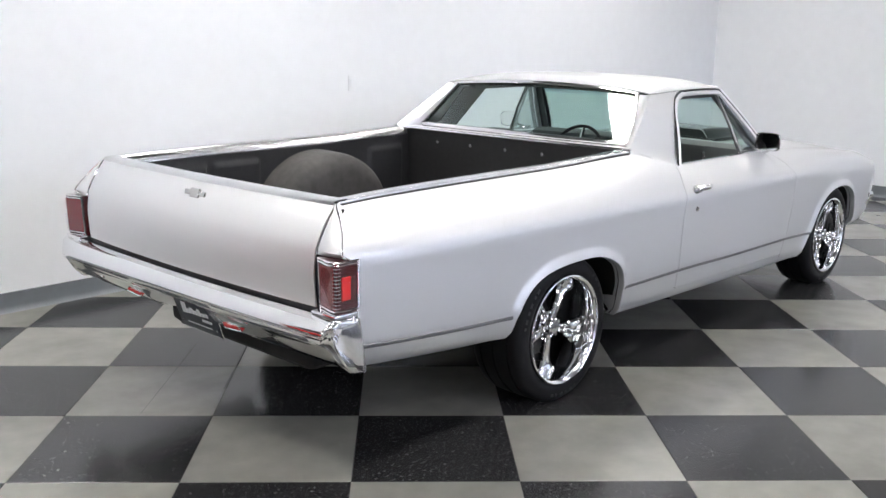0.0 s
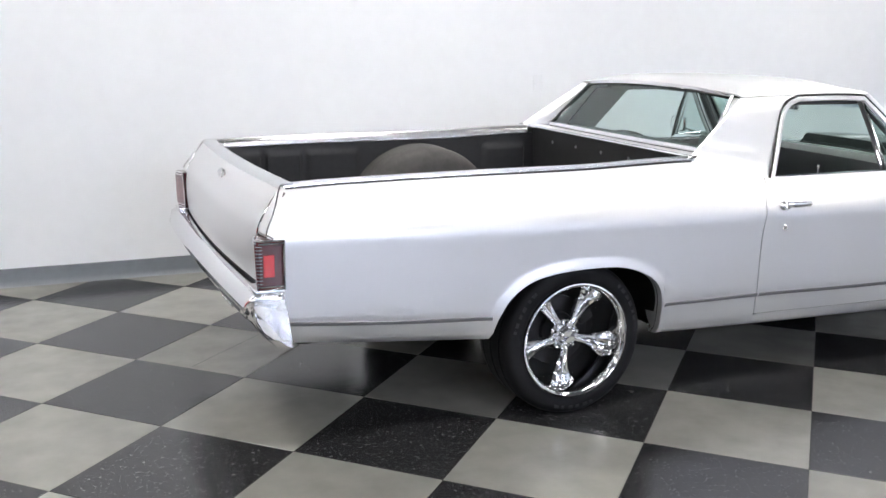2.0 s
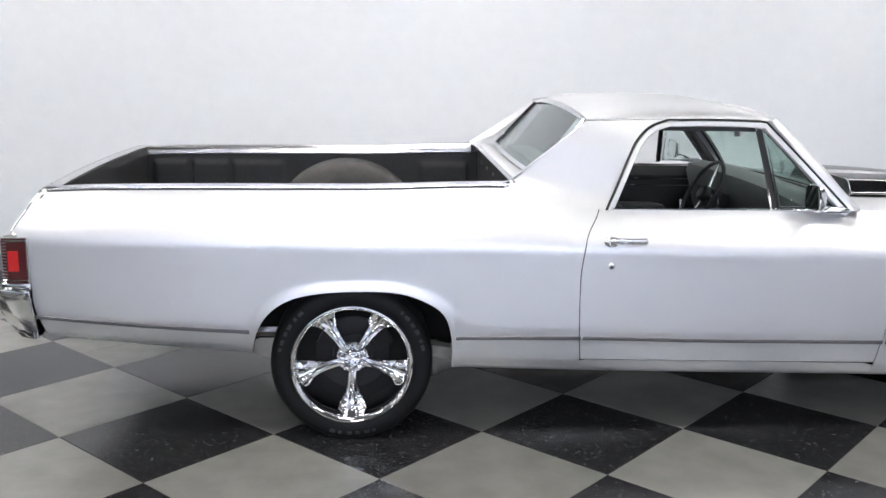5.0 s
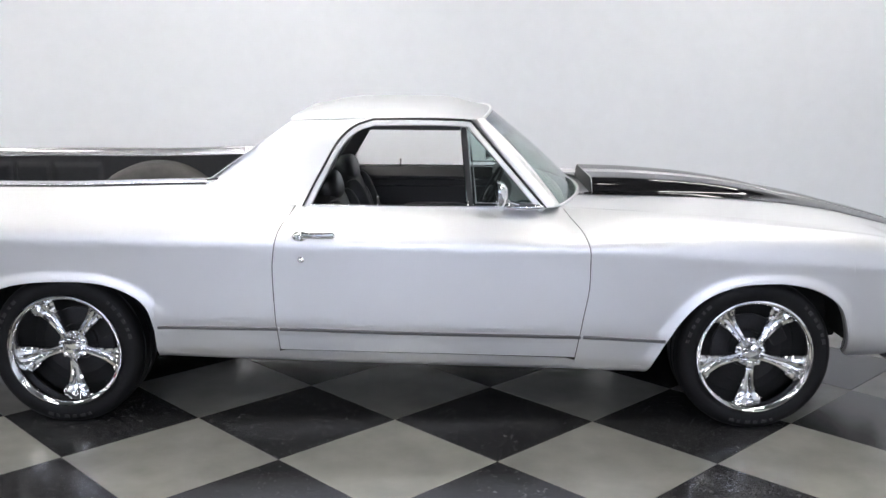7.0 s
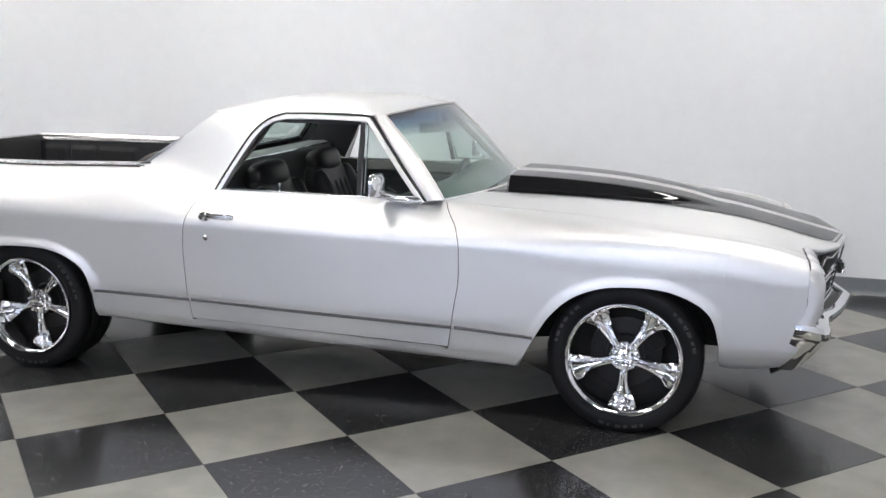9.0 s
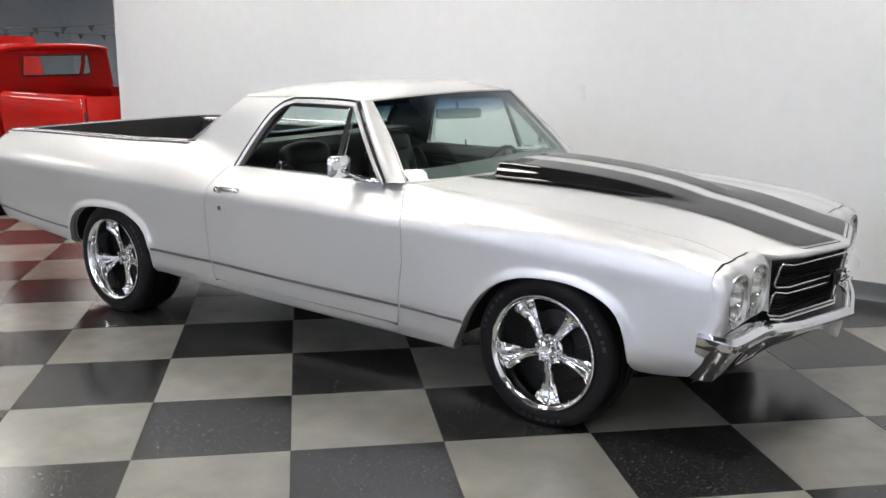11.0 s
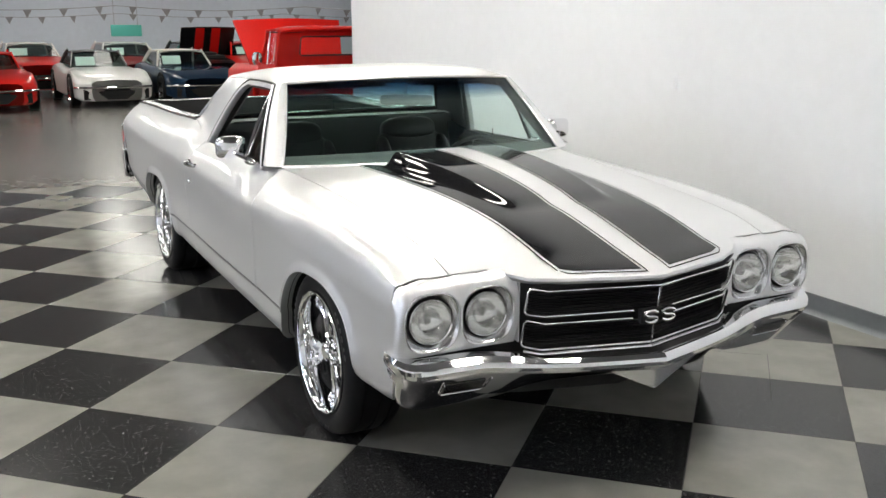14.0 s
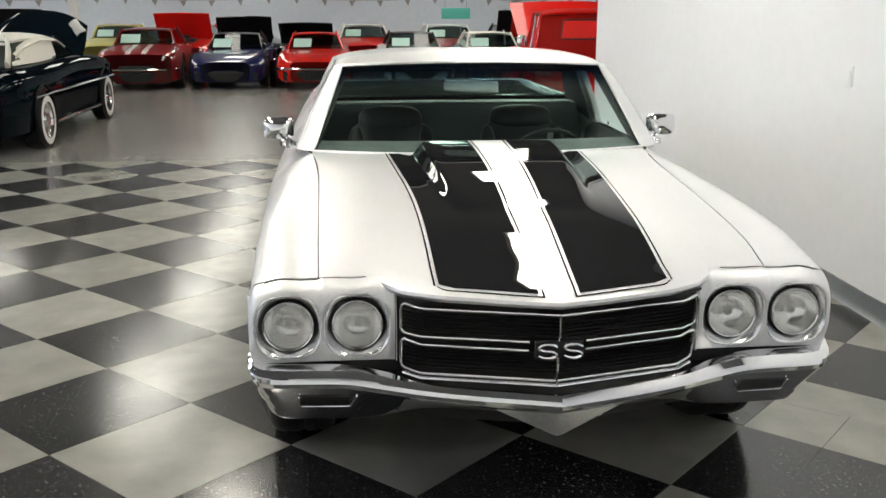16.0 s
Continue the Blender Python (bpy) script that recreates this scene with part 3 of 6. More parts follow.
for side in (-1, 1):
    # rear quarter
    ax = [p.x for p in ARCH_REAR]
    cols = steps(-1.285, -0.44, 14)[:-1] + [-0.436] + ax[:-1] + [0.3925] + steps(0.44, 0.918, 10)
    cols = sorted(set(round(c, 4) for c in cols))
    q = part("quarter_panel", grid_bm(side_panel(cols, lambda z: tail_edge(z), lambda z: door_rear(z) - GAP / 2, ARCH_REAR, side), 0.003), SILVER, car, sharp=50)
    part("wheel_opening_lip", arch_lip(ARCH_REAR, side), SILVER, q)
    # front fender
    ax = [p.x for p in ARCH_FRONT]
    cols = steps(2.236, 2.47, 6) + ax + [3.3465] + steps(3.362, 3.668, 10)
    cols = sorted(set(round(c, 4) for c in cols))
    f = part("front_fender", grid_bm(side_panel(cols, lambda z: door_front(z) + GAP / 2, lambda z: nose_edge(z), ARCH_FRONT, side), 0.003), SILVER, car, sharp=50)
    part("wheel_opening_lip", arch_lip(ARCH_FRONT, side), SILVER, f)
    # door, with its sill line
    def door_low(x):
        return lerp(0.346, 0.325, (x - 0.93) / 1.26)
    cols = steps(0.918, 2.236, 30)
    d = part("door", grid_bm(side_panel(cols, lambda z: door_rear(z) + GAP / 2, lambda z: door_front(z) - GAP / 2, ARCH_REAR, side, door_low), 0.003), SILVER, car, sharp=50)
    # rocker below the door
    rows = []
    for x in steps(0.43, 2.49, 24):
        hi = door_low(min(2.19, max(0.93, x))) - 0.004 if 0.93 <= x <= 2.186 else z_sill(x) + 0.03
        hi = min(hi, z_sill(x) + 0.056)
        lo = z_sill(x) - 0.002
        rows.append([(x, side * (body_y(x, lerp(hi, lo, k / 6)) - 0.003), lerp(hi, lo, k / 6)) for k in range(7)] + [(x, side * 0.80, lo + 0.01)])
    part("rocker_panel", grid_bm(rows, 0.003), SILVER, car)
    # dark seam fillers behind the shut lines
    for nm, fn in (("rear", door_rear), ("front", door_front)):
        rows = []
        for z in steps(0.325 if nm == "front" else 0.346, 0.945, 20):
            x = fn(z)
            rows.append([(x - 0.012, side * (body_y(x, z) - 0.006), z), (x + 0.012, side * (body_y(x, z) - 0.006), z)])
        part("door_gap", grid_bm(rows, 0.002), SEAM, d)
    # trim line along the lower body
    for a, b in ((-1.255, -0.425), (0.402, 0.916), (0.924, 2.206), (2.216, 2.566)):
        rows = []
        for x in steps(a, b, 14):
            z = z_trim(x)
            rows.append([(x, side * (body_y(x, z + o) + e), z + o) for o, e in ((0.009, 0.0005), (0.006, 0.004), (-0.006, 0.004), (-0.009, 0.0005))])
        part("lower_body_moulding", grid_bm(rows, 0.001), TRIMGREY, car, "thin grey lower body moulding")
    # wheel housings
    for cx, arch in ((-0.018, ARCH_REAR), (2.956, ARCH_FRONT)):
        rows = []
        for p in arch:
            r = Vector((p.x - cx, 0, p.z - 0.33))
            rows.append([(p.x, side * (body_y(p.x, p.z) - 0.03), p.z), (p.x + r.x * 0.10, side * 0.80, p.z + 0.03), (p.x + r.x * 0.10, side * 0.55, p.z + 0.03), (cx + r.x * 0.2, side * 0.54, 0.33)])
        part("wheel_housing", grid_bm(rows, 0.002), MATTE, car)
    # door handle, lock, lock button
    hz, hx = 0.846, 0.995
    hy = body_y(1.06, hz)
    lever = [(hx + 0.02, side * (hy + 0.016), hz + 0.004), (hx + 0.06, side * (hy + 0.030), hz + 0.006), (hx + 0.11, side * (hy + 0.034), hz + 0.006), (hx + 0.165, side * (hy + 0.018), hz + 0.004)]
    h = part("door_handle", join(tube_bm(curved(lever, 14), 0.014, 0.027), ball_bm((hx + 0.025, side * (hy + 0.010), hz), (0.068, 0.036, 0.046), 2.2),
                                 ball_bm((hx + 0.16, side * (hy + 0.008), hz + 0.002), (0.03, 0.03, 0.024), 2.2)), CHROME, d, "chrome pull handle")
    part("push_button", moved(lathe_bm([(0.0, -0.009), (0.010, -0.009), (0.0125, -0.005), (0.013, 0.0)], 20), pose(hx + 0.022, side * (hy + 0.030), hz) @ Matrix.Diagonal((1, -side, 1, 1))), CHROME, h)
    part("lock_cylinder", moved(lathe_bm([(0.0, -0.007), (0.009, -0.007), (0.013, -0.003), (0.014, 0.004)], 18), pose(1.024, side * (body_y(1.024, 0.748) + 0.002), 0.748) @ Matrix.Diagonal((1, -side, 1, 1))), CHROME, d)
    part("lock_button", moved(lathe_bm([(0.004, 0.0), (0.004, 0.03), (0.007, 0.036), (0.006, 0.044), (0.0, 0.045)], 12, "z"), pose(1.335, side * 0.815, 0.955 - (0.016 if side > 0 else 0.0))), CHROME, d)

    # ---- upper body: pillars and sail ----
    window_rear = curved([(1.018, 0, 0.957), (1.073, 0, 1.066), (1.143, 0, 1.20), (1.183, 0, 1.253), (1.235, 0, 1.292), (1.307, 0, 1.315)], 16)
    def sail_y(x, z, k):
        """The sail leaves the shoulder in its direction and bends up to the roof."""
        up = z - z_top(x)
        low = y_top(x) - 0.47 * up - 0.014 * (1 - math.exp(-max(0, up) / 0.035))
        return lerp(low, green_y(z) + 0.022 * k * smooth01((1.25 - x) / 0.25), smooth01(k * 1.25))
    rows = []
    for i in range(25):
        k = (i / 24) ** 1.5
        w = along(window_rear, 200)[round(k * 200)]
        rx, rz = lerp(0.600, 0.957, k), lerp(1.053, 1.308, k)
        row = []
        for j in range(17):
            t = j / 16
            x = lerp(rx, w.x, t)
            z = lerp(rz, w.z, t) + (1 - k) ** 8 * (z_top(x) - lerp(rz, w.z, t))
            row.append((x, side * sail_y(x, z, k), z))
        rows.append(row)
    part("sail_panel", grid_bm(rows, 0.004), SILVER, car, sharp=60)
    # inner face of the sail towards the bed
    rows = []
    for k in steps(0, 1, 12):
        rx, rz = lerp(0.600, 0.957, k), lerp(1.053, 1.308, k)
        gx = lerp(0.762, 0.968, k)
        gy = green_y(rz) + 0.022 * k
        row = [(rx, side * gy, rz), (rx - 0.008, side * (gy - 0.010), rz - 0.002), (rx + 0.004, side * (gy - 0.030), rz - 0.004),
               (lerp(rx, gx, 0.5), side * (gy - 0.065), lerp(rz, lerp(1.06, 1.302, k), 0.5)), (gx, side * (lerp(0.727, 0.630, k)), lerp(1.066, 1.304, k))]
        rows.append(row)
    part("sail_inner_panel", grid_bm(rows, 0.003), SILVER, car)
    # A pillar
    rows = []
    for k in steps(0, 1, 12):
        z = lerp(0.957, 1.314, k)
        xa, xb = lerp(2.058, 1.742, k), lerp(2.118, 1.79, k)
        y = green_y(z)
        rows.append([(xa - 0.01, side * (y - 0.03), z), (xa, side * (y - 0.004), z), (lerp(xa, xb, 0.35), side * (y + 0.003), z + 0.004), (lerp(xa, xb, 0.75), side * (y - 0.012), z + 0.006), (xb, side * (y - 0.034), z + 0.003),
                     (lerp(2.112, 1.782, k) + 0.018 * math.sin(math.pi * k) + 0.002, side * (lerp(0.768, 0.630, k) + 0.003), lerp(0.952, 1.315, k) + 0.004)])
    part("windshield_pillar", grid_bm(rows, 0.004), SILVER, car, sharp=60)
    # window frame: dark gutter line and bright inner frame
    outline = [Vector((p.x, side * (green_y(p.z) + 0.002), p.z)) for p in window_rear]
    outline += [Vector((x, side * (green_y(1.316) + 0.001), 1.314 + 0.004 * math.sin(math.pi * (x - 1.315) / 0.41))) for x in steps(1.36, 1.70, 8)]
    outline += [Vector((x, side * (green_y(z) + 0.002), z)) for x, z in zip(steps(1.735, 2.052, 12), steps(1.310, 0.957, 12))]
    part("window_gutter", tube_bm(outline, 0.009, 0.009), BLACK, car, "black weatherstrip round the side window")
    cx, cz = 1.55, 1.12
    rows = []
    for i, p in enumerate(outline):
        a, b = outline[max(0, i - 1)], outline[min(len(outline) - 1, i + 1)]
        t2 = Vector((b.x - a.x, 0, b.z - a.z)).normalized()
        nrm = Vector((t2.z, 0, -t2.x))
        if nrm.dot(Vector((cx - p.x, 0, cz - p.z))) < 0:
            nrm = -nrm
        row = []
        for o, e in ((0.006, 0.004), (0.010, 0.008), (0.026, 0.004), (0.030, -0.004), (0.031, -0.03)):
            pp = p + nrm * o
            row.append((pp.x, side * (green_y(min(1.32, max(0.955, pp.z))) + e), pp.z))
        rows.append(row)
    part("window_frame", grid_bm(rows, 0.002), SILVER, car, "bright side window frame")
    # belt moulding and vent window
    part("belt_moulding", tube_bm([(x, side * (0.838), 0.961 - (0.016 if side > 0 else 0.0)) for x in steps(1.03, 2.05, 10)], 0.018, 0.010), CHROME, d)
    def on_glass(x, z, inset=0.012):
        return Vector((x, side * (green_y(z) - inset), z))
    part("vent_post", tube_bm([on_glass(1.700, 1.292), on_glass(1.716, 1.12), on_glass(1.732, 0.962)], 0.030, 0.014, up=(0, 1, 0)), CHROME, d)
    tri = [on_glass(1.756, 0.972), on_glass(2.005, 0.972), on_glass(1.728, 1.270)]
    part("vent_frame", tube_bm(tri, 0.012, 0.010, closed=True, up=(0, 1, 0)), CHROME, d)
    part("vent_glass", grid_bm([[on_glass(1.742, 0.965), on_glass(2.01, 0.965)], [on_glass(1.715, 1.27), on_glass(1.745, 1.275)]], 0.003), VENT, d)
    # inner door card
    sill = 0.016 if side > 0 else 0.0
    rows = [[(x, side * 0.78, z) for x in steps(0.98, 2.03, 8)] for z in (0.36, 0.60, 0.90 - sill)] + [[(x, side * 0.822, 0.950 - sill) for x in steps(0.98, 2.03, 8)]]
    dc = part("door_card", grid_bm(rows, 0.01), LEATHER, d, "black vinyl door card")
    for zz in (0.83, 0.87):
        part("card_moulding", tube_bm([(x, side * 0.772, zz) for x in steps(1.10, 1.95, 4)], 0.008), CHROME, dc)
    part("armrest", ball_bm((1.55, side * 0.745, 0.70), (0.42, 0.09, 0.07), 3), LEATHER, dc)

    # ---- door mirror ----
    mc = Vector((1.855, side * 0.938, 1.028))
    base = ball_bm((1.960, side * 0.874, 0.966), (0.165, 0.050, 0.030), 2.4)
    mb = part("door_mirror", base, CHROME, car, "chrome door mirror")
    part("arm", tube_bm(curved([(1.945, side * 0.872, 0.972), (1.915, side * 0.895, 0.985), (1.885, side * 0.915, 0.995), (1.87, side * 0.93, 1.01)], 10), 0.030, 0.016), CHROME, mb)
    rows = []
    for r, dx in ((0.0, 0.032), (0.35, 0.030), (0.65, 0.024), (0.88, 0.013), (1.0, 0.0), (1.0, -0.012), (0.93, -0.014)):
        row = []
        for k in range(28):
            w = 2 * math.pi * k / 28
            sq = 1 / max(abs(math.cos(w)) ** 5.0 + abs(math.sin(w)) ** 5.0, 1e-6) ** (1 / 5.0)
            row.append((mc.x + dx, mc.y + r * sq * math.cos(w) * 0.072, mc.z + r * sq * math.sin(w) * 0.052))
        rows.append(row)
    part("head", grid_bm(rows, closed=True), CHROME, mb)
    rows = [[(mc.x - 0.013, mc.y + r * 0.068 * math.copysign(abs(math.cos(w)) ** 0.55, math.cos(w)), mc.z + r * 0.050 * math.copysign(abs(math.sin(w)) ** 0.55, math.sin(w))) for w in [2 * math.pi * k / 28 for k in range(28)]] for r in (0.0, 0.95)]
    part("mirror_face", grid_bm(rows, closed=True), MIRROR, mb)

# ---- roof ----
def roof_point(u, v):
    """u 0 rear to 1 front, v -1 to 1 across."""
    a = abs(v)
    bow = 1 - a * a
    x = lerp(0.950 + 0.004 * bow, 1.757 + 0.052 * bow, u)
    edge = lerp(1.312, 1.316, smooth01(u * 2.2))
    half = green_y(edge) + 0.022 * smooth01((1.25 - x) / 0.25)
    high = 0.060 + 0.008 * (1 - (2 * u - 1) ** 2) - 0.012 * smooth01((u - 0.8) / 0.2) - 0.004
    high *= (0.42 + 0.58 * math.sqrt(smooth01(u / 0.26))) * (0.36 + 0.64 * math.sqrt(smooth01((1 - u) / 0.24)))
    return (x, half * v, edge + high * math.sqrt(max(0.0, 1 - a ** 3.4)))


vs = [math.copysign(1 - (1 - abs(k) / 14) ** 2.2, k) for k in range(-14, 15)]
part("roof", grid_bm([[roof_point(u, v) for v in vs] for u in steps(0, 1, 20)], 0.006), SILVER, car, "silver painted roof", sharp=60)
part("headliner", grid_bm([[Vector(roof_point(u, v * 0.94)) - Vector((0, 0, 0.03)) for v in vs] for u in steps(0.03, 0.97, 8)], 0.004), HEADLINER, car)

# windshield
def shield(u, v, off=0.0):
    """u -1 to 1 across, v 0 base to 1 top."""
    yb, yt = 0.768 * u, 0.630 * u
    k = 1 - u * u
    b = Vector((2.112 + 0.16 * k, yb, 0.952))
    t = Vector((1.782 + 0.050 * k, yt, 1.315 + 0.018 * k))
    p = b.lerp(t, v)
    p.x += 0.018 * math.sin(math.pi * v) + off
    p.z += off * 0.8
    return p


# painted header closing the roof down to the glass
rows = [[Vector(roof_point(1, v)) for v in vs], [Vector(roof_point(1, v)).lerp(shield(v, 1.0), 0.6) + Vector((0, 0, 0.004)) for v in vs], [shield(v, 1.0, 0.002) for v in vs]]
part("windshield_header", grid_bm(rows, 0.003), SILVER, car)
us = steps(-1, 1, 24)
ws = part("windshield", grid_bm([[shield(u, v) for u in us] for v in steps(0, 1, 10)], 0.005), WINDSHIELD, car, "green-tinted windshield with a blue shade band")
ws.visible_shadow = False
rim = [shield(u, 0.0, 0.004) for u in us] + [shield(1, v, 0.004) for v in steps(0.06, 1, 10)] + [shield(u, 1.0, 0.004) for u in reversed(us[:-1])] + [shield(-1, v, 0.004) for v in reversed(steps(0.06, 0.94, 9))]
part("reveal_moulding", tube_bm(rim, 0.015, 0.012, closed=True, up=(0.7, 0, 0.7)), SATINTRIM, ws, "polished windshield moulding")
part("gasket", tube_bm([p + Vector((-0.014, 0, -0.012)) for p in rim], 0.026, 0.010, closed=True, up=(0.7, 0, 0.7)), BLACK, ws)
# rear window
def back(u, v, off=0.0):
    b = Vector((0.758 - 0.020 * (1 - u * u), 0.722 * u, 1.068))
    t = Vector((0.962 - 0.008 * (1 - u * u), 0.618 * u, 1.308 + 0.026 * (1 - u * u)))
    p = b.lerp(t, v)
    p.x -= off
    p.z += off
    return p


rw = part("rear_window", grid_bm([[back(u, v) for u in us] for v in steps(0, 1, 6)], 0.005), BACKLIGHT, car, "tinted flat rear window")
rw.visible_shadow = False
rim = [back(u, 0.0, 0.004) for u in us] + [back(1, v, 0.004) for v in steps(0.1, 1, 6)] + [back(u, 1.0, 0.004) for u in reversed(us[:-1])] + [back(-1, v, 0.004) for v in reversed(steps(0.1, 0.9, 5))]
part("reveal_moulding", tube_bm(rim, 0.024, 0.014, closed=True, up=(-0.7, 0, 0.7)), CHROME, rw)
part("gasket", tube_bm([p + Vector((0.014, 0, -0.010)) for p in rim], 0.026, 0.010, closed=True, up=(-0.7, 0, 0.7)), BLACK, rw)
# panel between the window and the bed, roof rear lip
rows = [[(0.655, 0.765 * u, 1.050) for u in us], [(0.665, 0.762 * u, 1.060) for u in us], [(0.70, 0.735 * u, 1.064) for u in us], [tuple(back(u, -0.04)) for u in us]]
part("bed_header_panel", grid_bm(rows, 0.004), SILVER, car)
part("header_moulding", tube_bm([(0.652, y, 1.052) for y in steps(-0.77, 0.77, 10)], 0.026, 0.018), CHROME, car)

# ---- hood ----
hood_c = spline((2.2, 0.960), (2.5, 0.960), (2.8, 0.954), (3.1, 0.935), (3.36, 0.904), (3.60, 0.852), (3.76, 0.812), (3.88, 0.784), (3.92, 0.775))
scoop_h = spline((2.2, 0.060), (2.36, 0.060), (2.7, 0.051), (3.0, 0.034), (3.2, 0.015), (3.32, 0.0), (4.0, 0.0))
scoop_w = spline((2.2, 0.285), (2.4, 0.280), (2.8, 0.262), (3.1, 0.235), (3.32, 0.205), (4.0, 0.20))
seam_y = spline((2.05, 0.785), (2.13, 0.773), (2.4, 0.741), (2.7, 0.727), (3.2, 0.716), (3.73, 0.703))
stripe_in = spline((2.2, 0.086), (3.0, 0.075), (3.95, 0.060))
stripe_out = spline((2.05, 0.440), (2.6, 0.405), (3.2, 0.365), (3.95, 0.342))


def hood_z(x, y):
    a = abs(y)
    ye = y_top(x) + 0.002
    edge = z_top(x) - 0.001
    c = hood_c(x)
    z = edge + (c - edge) * (1 - min(1, a / ye) ** 2.3)
    w = scoop_w(x)
    z += scoop_h(x) * smooth01((w + 0.055 - a) / 0.06)
    # the corners by the bezels dip; the front edge between them rolls down over the grille
    z -= 0.015 * smooth01((x - 3.48) / 0.18) ** 2 * smooth01((a - 0.37) / 0.12) * smooth01((0.70 - a) / 0.12)
    t = min(1.0, max(0.0, (x - hood_front(a) + 0.075) / 0.075))
    return z - smooth01((0.512 - a) / 0.03) * lerp(0.008, 0.013, min(1.0, a / 0.15)) * (1 - math.sqrt(1 - t * t))


def hood_rear(y):
    k = 1 - min(1, abs(y) / 0.77) ** 2
    x = 2.085 + 0.215 * k
    return x if abs(y) > 0.345 else max(x, 2.315)


def hood_front(y):
    a = abs(y)
    return 3.664 + 0.071 * smooth01((0.506 - a) / 0.03) if a > 0.476 else lerp(3.912, 3.822, a / 0.41) if a < 0.41 else lerp(3.822, 3.735, (a - 0.41) / 0.066)


def hood_cols(x):
    w, so, si, se = scoop_w(x), stripe_out(x), stripe_in(x), seam_y(x)
    return [0, si * 0.5, si, lerp(si, w, 0.35), lerp(si, w, 0.7), w - 0.012, w, w + 0.015, w + 0.03, w + 0.045, w + 0.058, max(so, w + 0.062), lerp(so, se, 0.3), lerp(so, se, 0.6), lerp(so, se, 0.85), se - 0.003]


rows = []
N = 46
for i in range(N + 1):
    u = i / N
    half = []
    for k in range(16):
        x = lerp(2.2, 3.8, u)
        for _ in range(3):
            y = hood_cols(x)[k]
            x = lerp(hood_rear(y), hood_front(y), u)
        half.append((x, y))
    row = [(x, -y, hood_z(x, y)) for x, y in reversed(half)] + [(x, y, hood_z(x, y)) for x, y in half[1:]]
    rows.append(row)
# rolled front lip
rows.append([(x + (0.003 if abs(y) < 0.5 else 0.0), y, z - 0.010) for x, y, z in rows[-1]])
rows.append([(x - 0.012, y, z - 0.012) for x, y, z in rows[-1]])
hood = part("hood", grid_bm(rows, 0.003), SILVER, car, "silver hood with twin black stripes and a raised cowl scoop", sharp=40)
# stripes and their pin lines
def stripe_sheet(side, ya, yb, x_end, lift, n=12, rear=None):
    rows = []
    for i in range(N + 1):
        u = i / N
        row = []
        for k in range(n + 1):
            t = k / n
            x = 3.0
            for _ in range(4):
                y = lerp(ya(x), yb(x), t)
                xe = x_end(y)
                xr = hood_rear(y) + 0.002 if rear is None else rear
                x = lerp(xr, xe, u)
            row.append((x, side * y, hood_z(x, y) + lift))
        rows.append(row)
    return rows


def round_end(y):
    """Front end of a stripe with its outer corner rounded."""
    k = max(0.0, (abs(y) - 0.328) / 0.020)
    return hood_front(y) - 0.030 - 0.018 * min(1, k) ** 2


for side in (-1, 1):
    # the stripe's columns follow the scoop's edge
    def stripe_rows(lift):
        out = []
        for i in range(N + 1):
            u = i / N
            row = []
            for k in range(13):
                x = 3.0
                for _ in range(4):
                    w, so, si = scoop_w(x), stripe_out(x), stripe_in(x)
                    ys = [si, lerp(si, w, 0.3), lerp(si, w, 0.6), lerp(si, w, 0.85), w - 0.010, w, w + 0.012, w + 0.024, w + 0.036, w + 0.048, w + 0.058, max(lerp(w + 0.058, so, 0.5), w + 0.06), max(so, w + 0.064)]
                    y = ys[k]
                    x = lerp(hood_rear(y) + 0.003, round_end(y), u)
                row.append((x, side * y, hood_z(x, y) + lift))
            out.append(row)
        return out
    s = part("stripe", grid_bm(stripe_rows(0.0022), 0.0008), STRIPE, hood, "gloss black hood stripe", sharp=60)
    for ya, yb in (((lambda x: stripe_in(x) - 0.016), (lambda x: stripe_in(x) - 0.011)), ((lambda x: max(stripe_out(x), scoop_w(x) + 0.064) + 0.011), (lambda x: max(stripe_out(x), scoop_w(x) + 0.064) + 0.016))):
        part("pin_line", grid_bm(stripe_sheet(side, ya, yb, lambda y: round_end(y) + 0.012, 0.002, 1), 0.0006), STRIPE, s)
    rows = []
    for y in steps(stripe_in(3.85) - 0.016, 0.353, 20):
        x = round_end(y) + 0.012
        rows.append([(x, side * y, hood_z(x, y) + 0.002), (x + 0.005, side * y, hood_z(x + 0.005, y) + 0.002)])
    part("pin_line", grid_bm(rows, 0.0006), STRIPE, s)
# scoop's rear face and the cowl
rows = []
for y in steps(-0.338, 0.338, 30):
    x = hood_rear(y)
    rows.append([(x, y, hood_z(x, y) - 0.002), (x - 0.002, y, hood_z(x, y) - 0.008), (x + 0.002, y, 0.945)])
part("scoop_rear_edge", grid_bm(rows, 0.002), BLACK, hood)
rows = [[(lerp(2.10, 2.268, 1 - u * u) + dx, 0.775 * u, z) for u in us] for dx, z in ((-0.02, 0.945), (0.03, 0.940), (0.10, 0.935))]
part("cowl", grid_bm(rows, 0.004), SILVER, car)
# hood shut lines
for side in (-1, 1):
    rows = []
    for x in steps(2.17, 3.69, 30):
        y = seam_y(x)
        rows.append([(x, side * (y - 0.006), z_top(x) - 0.010), (x, side * (y + 0.004), z_top(x) - 0.010)])
    part("hood_gap", grid_bm(rows, 0.002), SEAM, car)

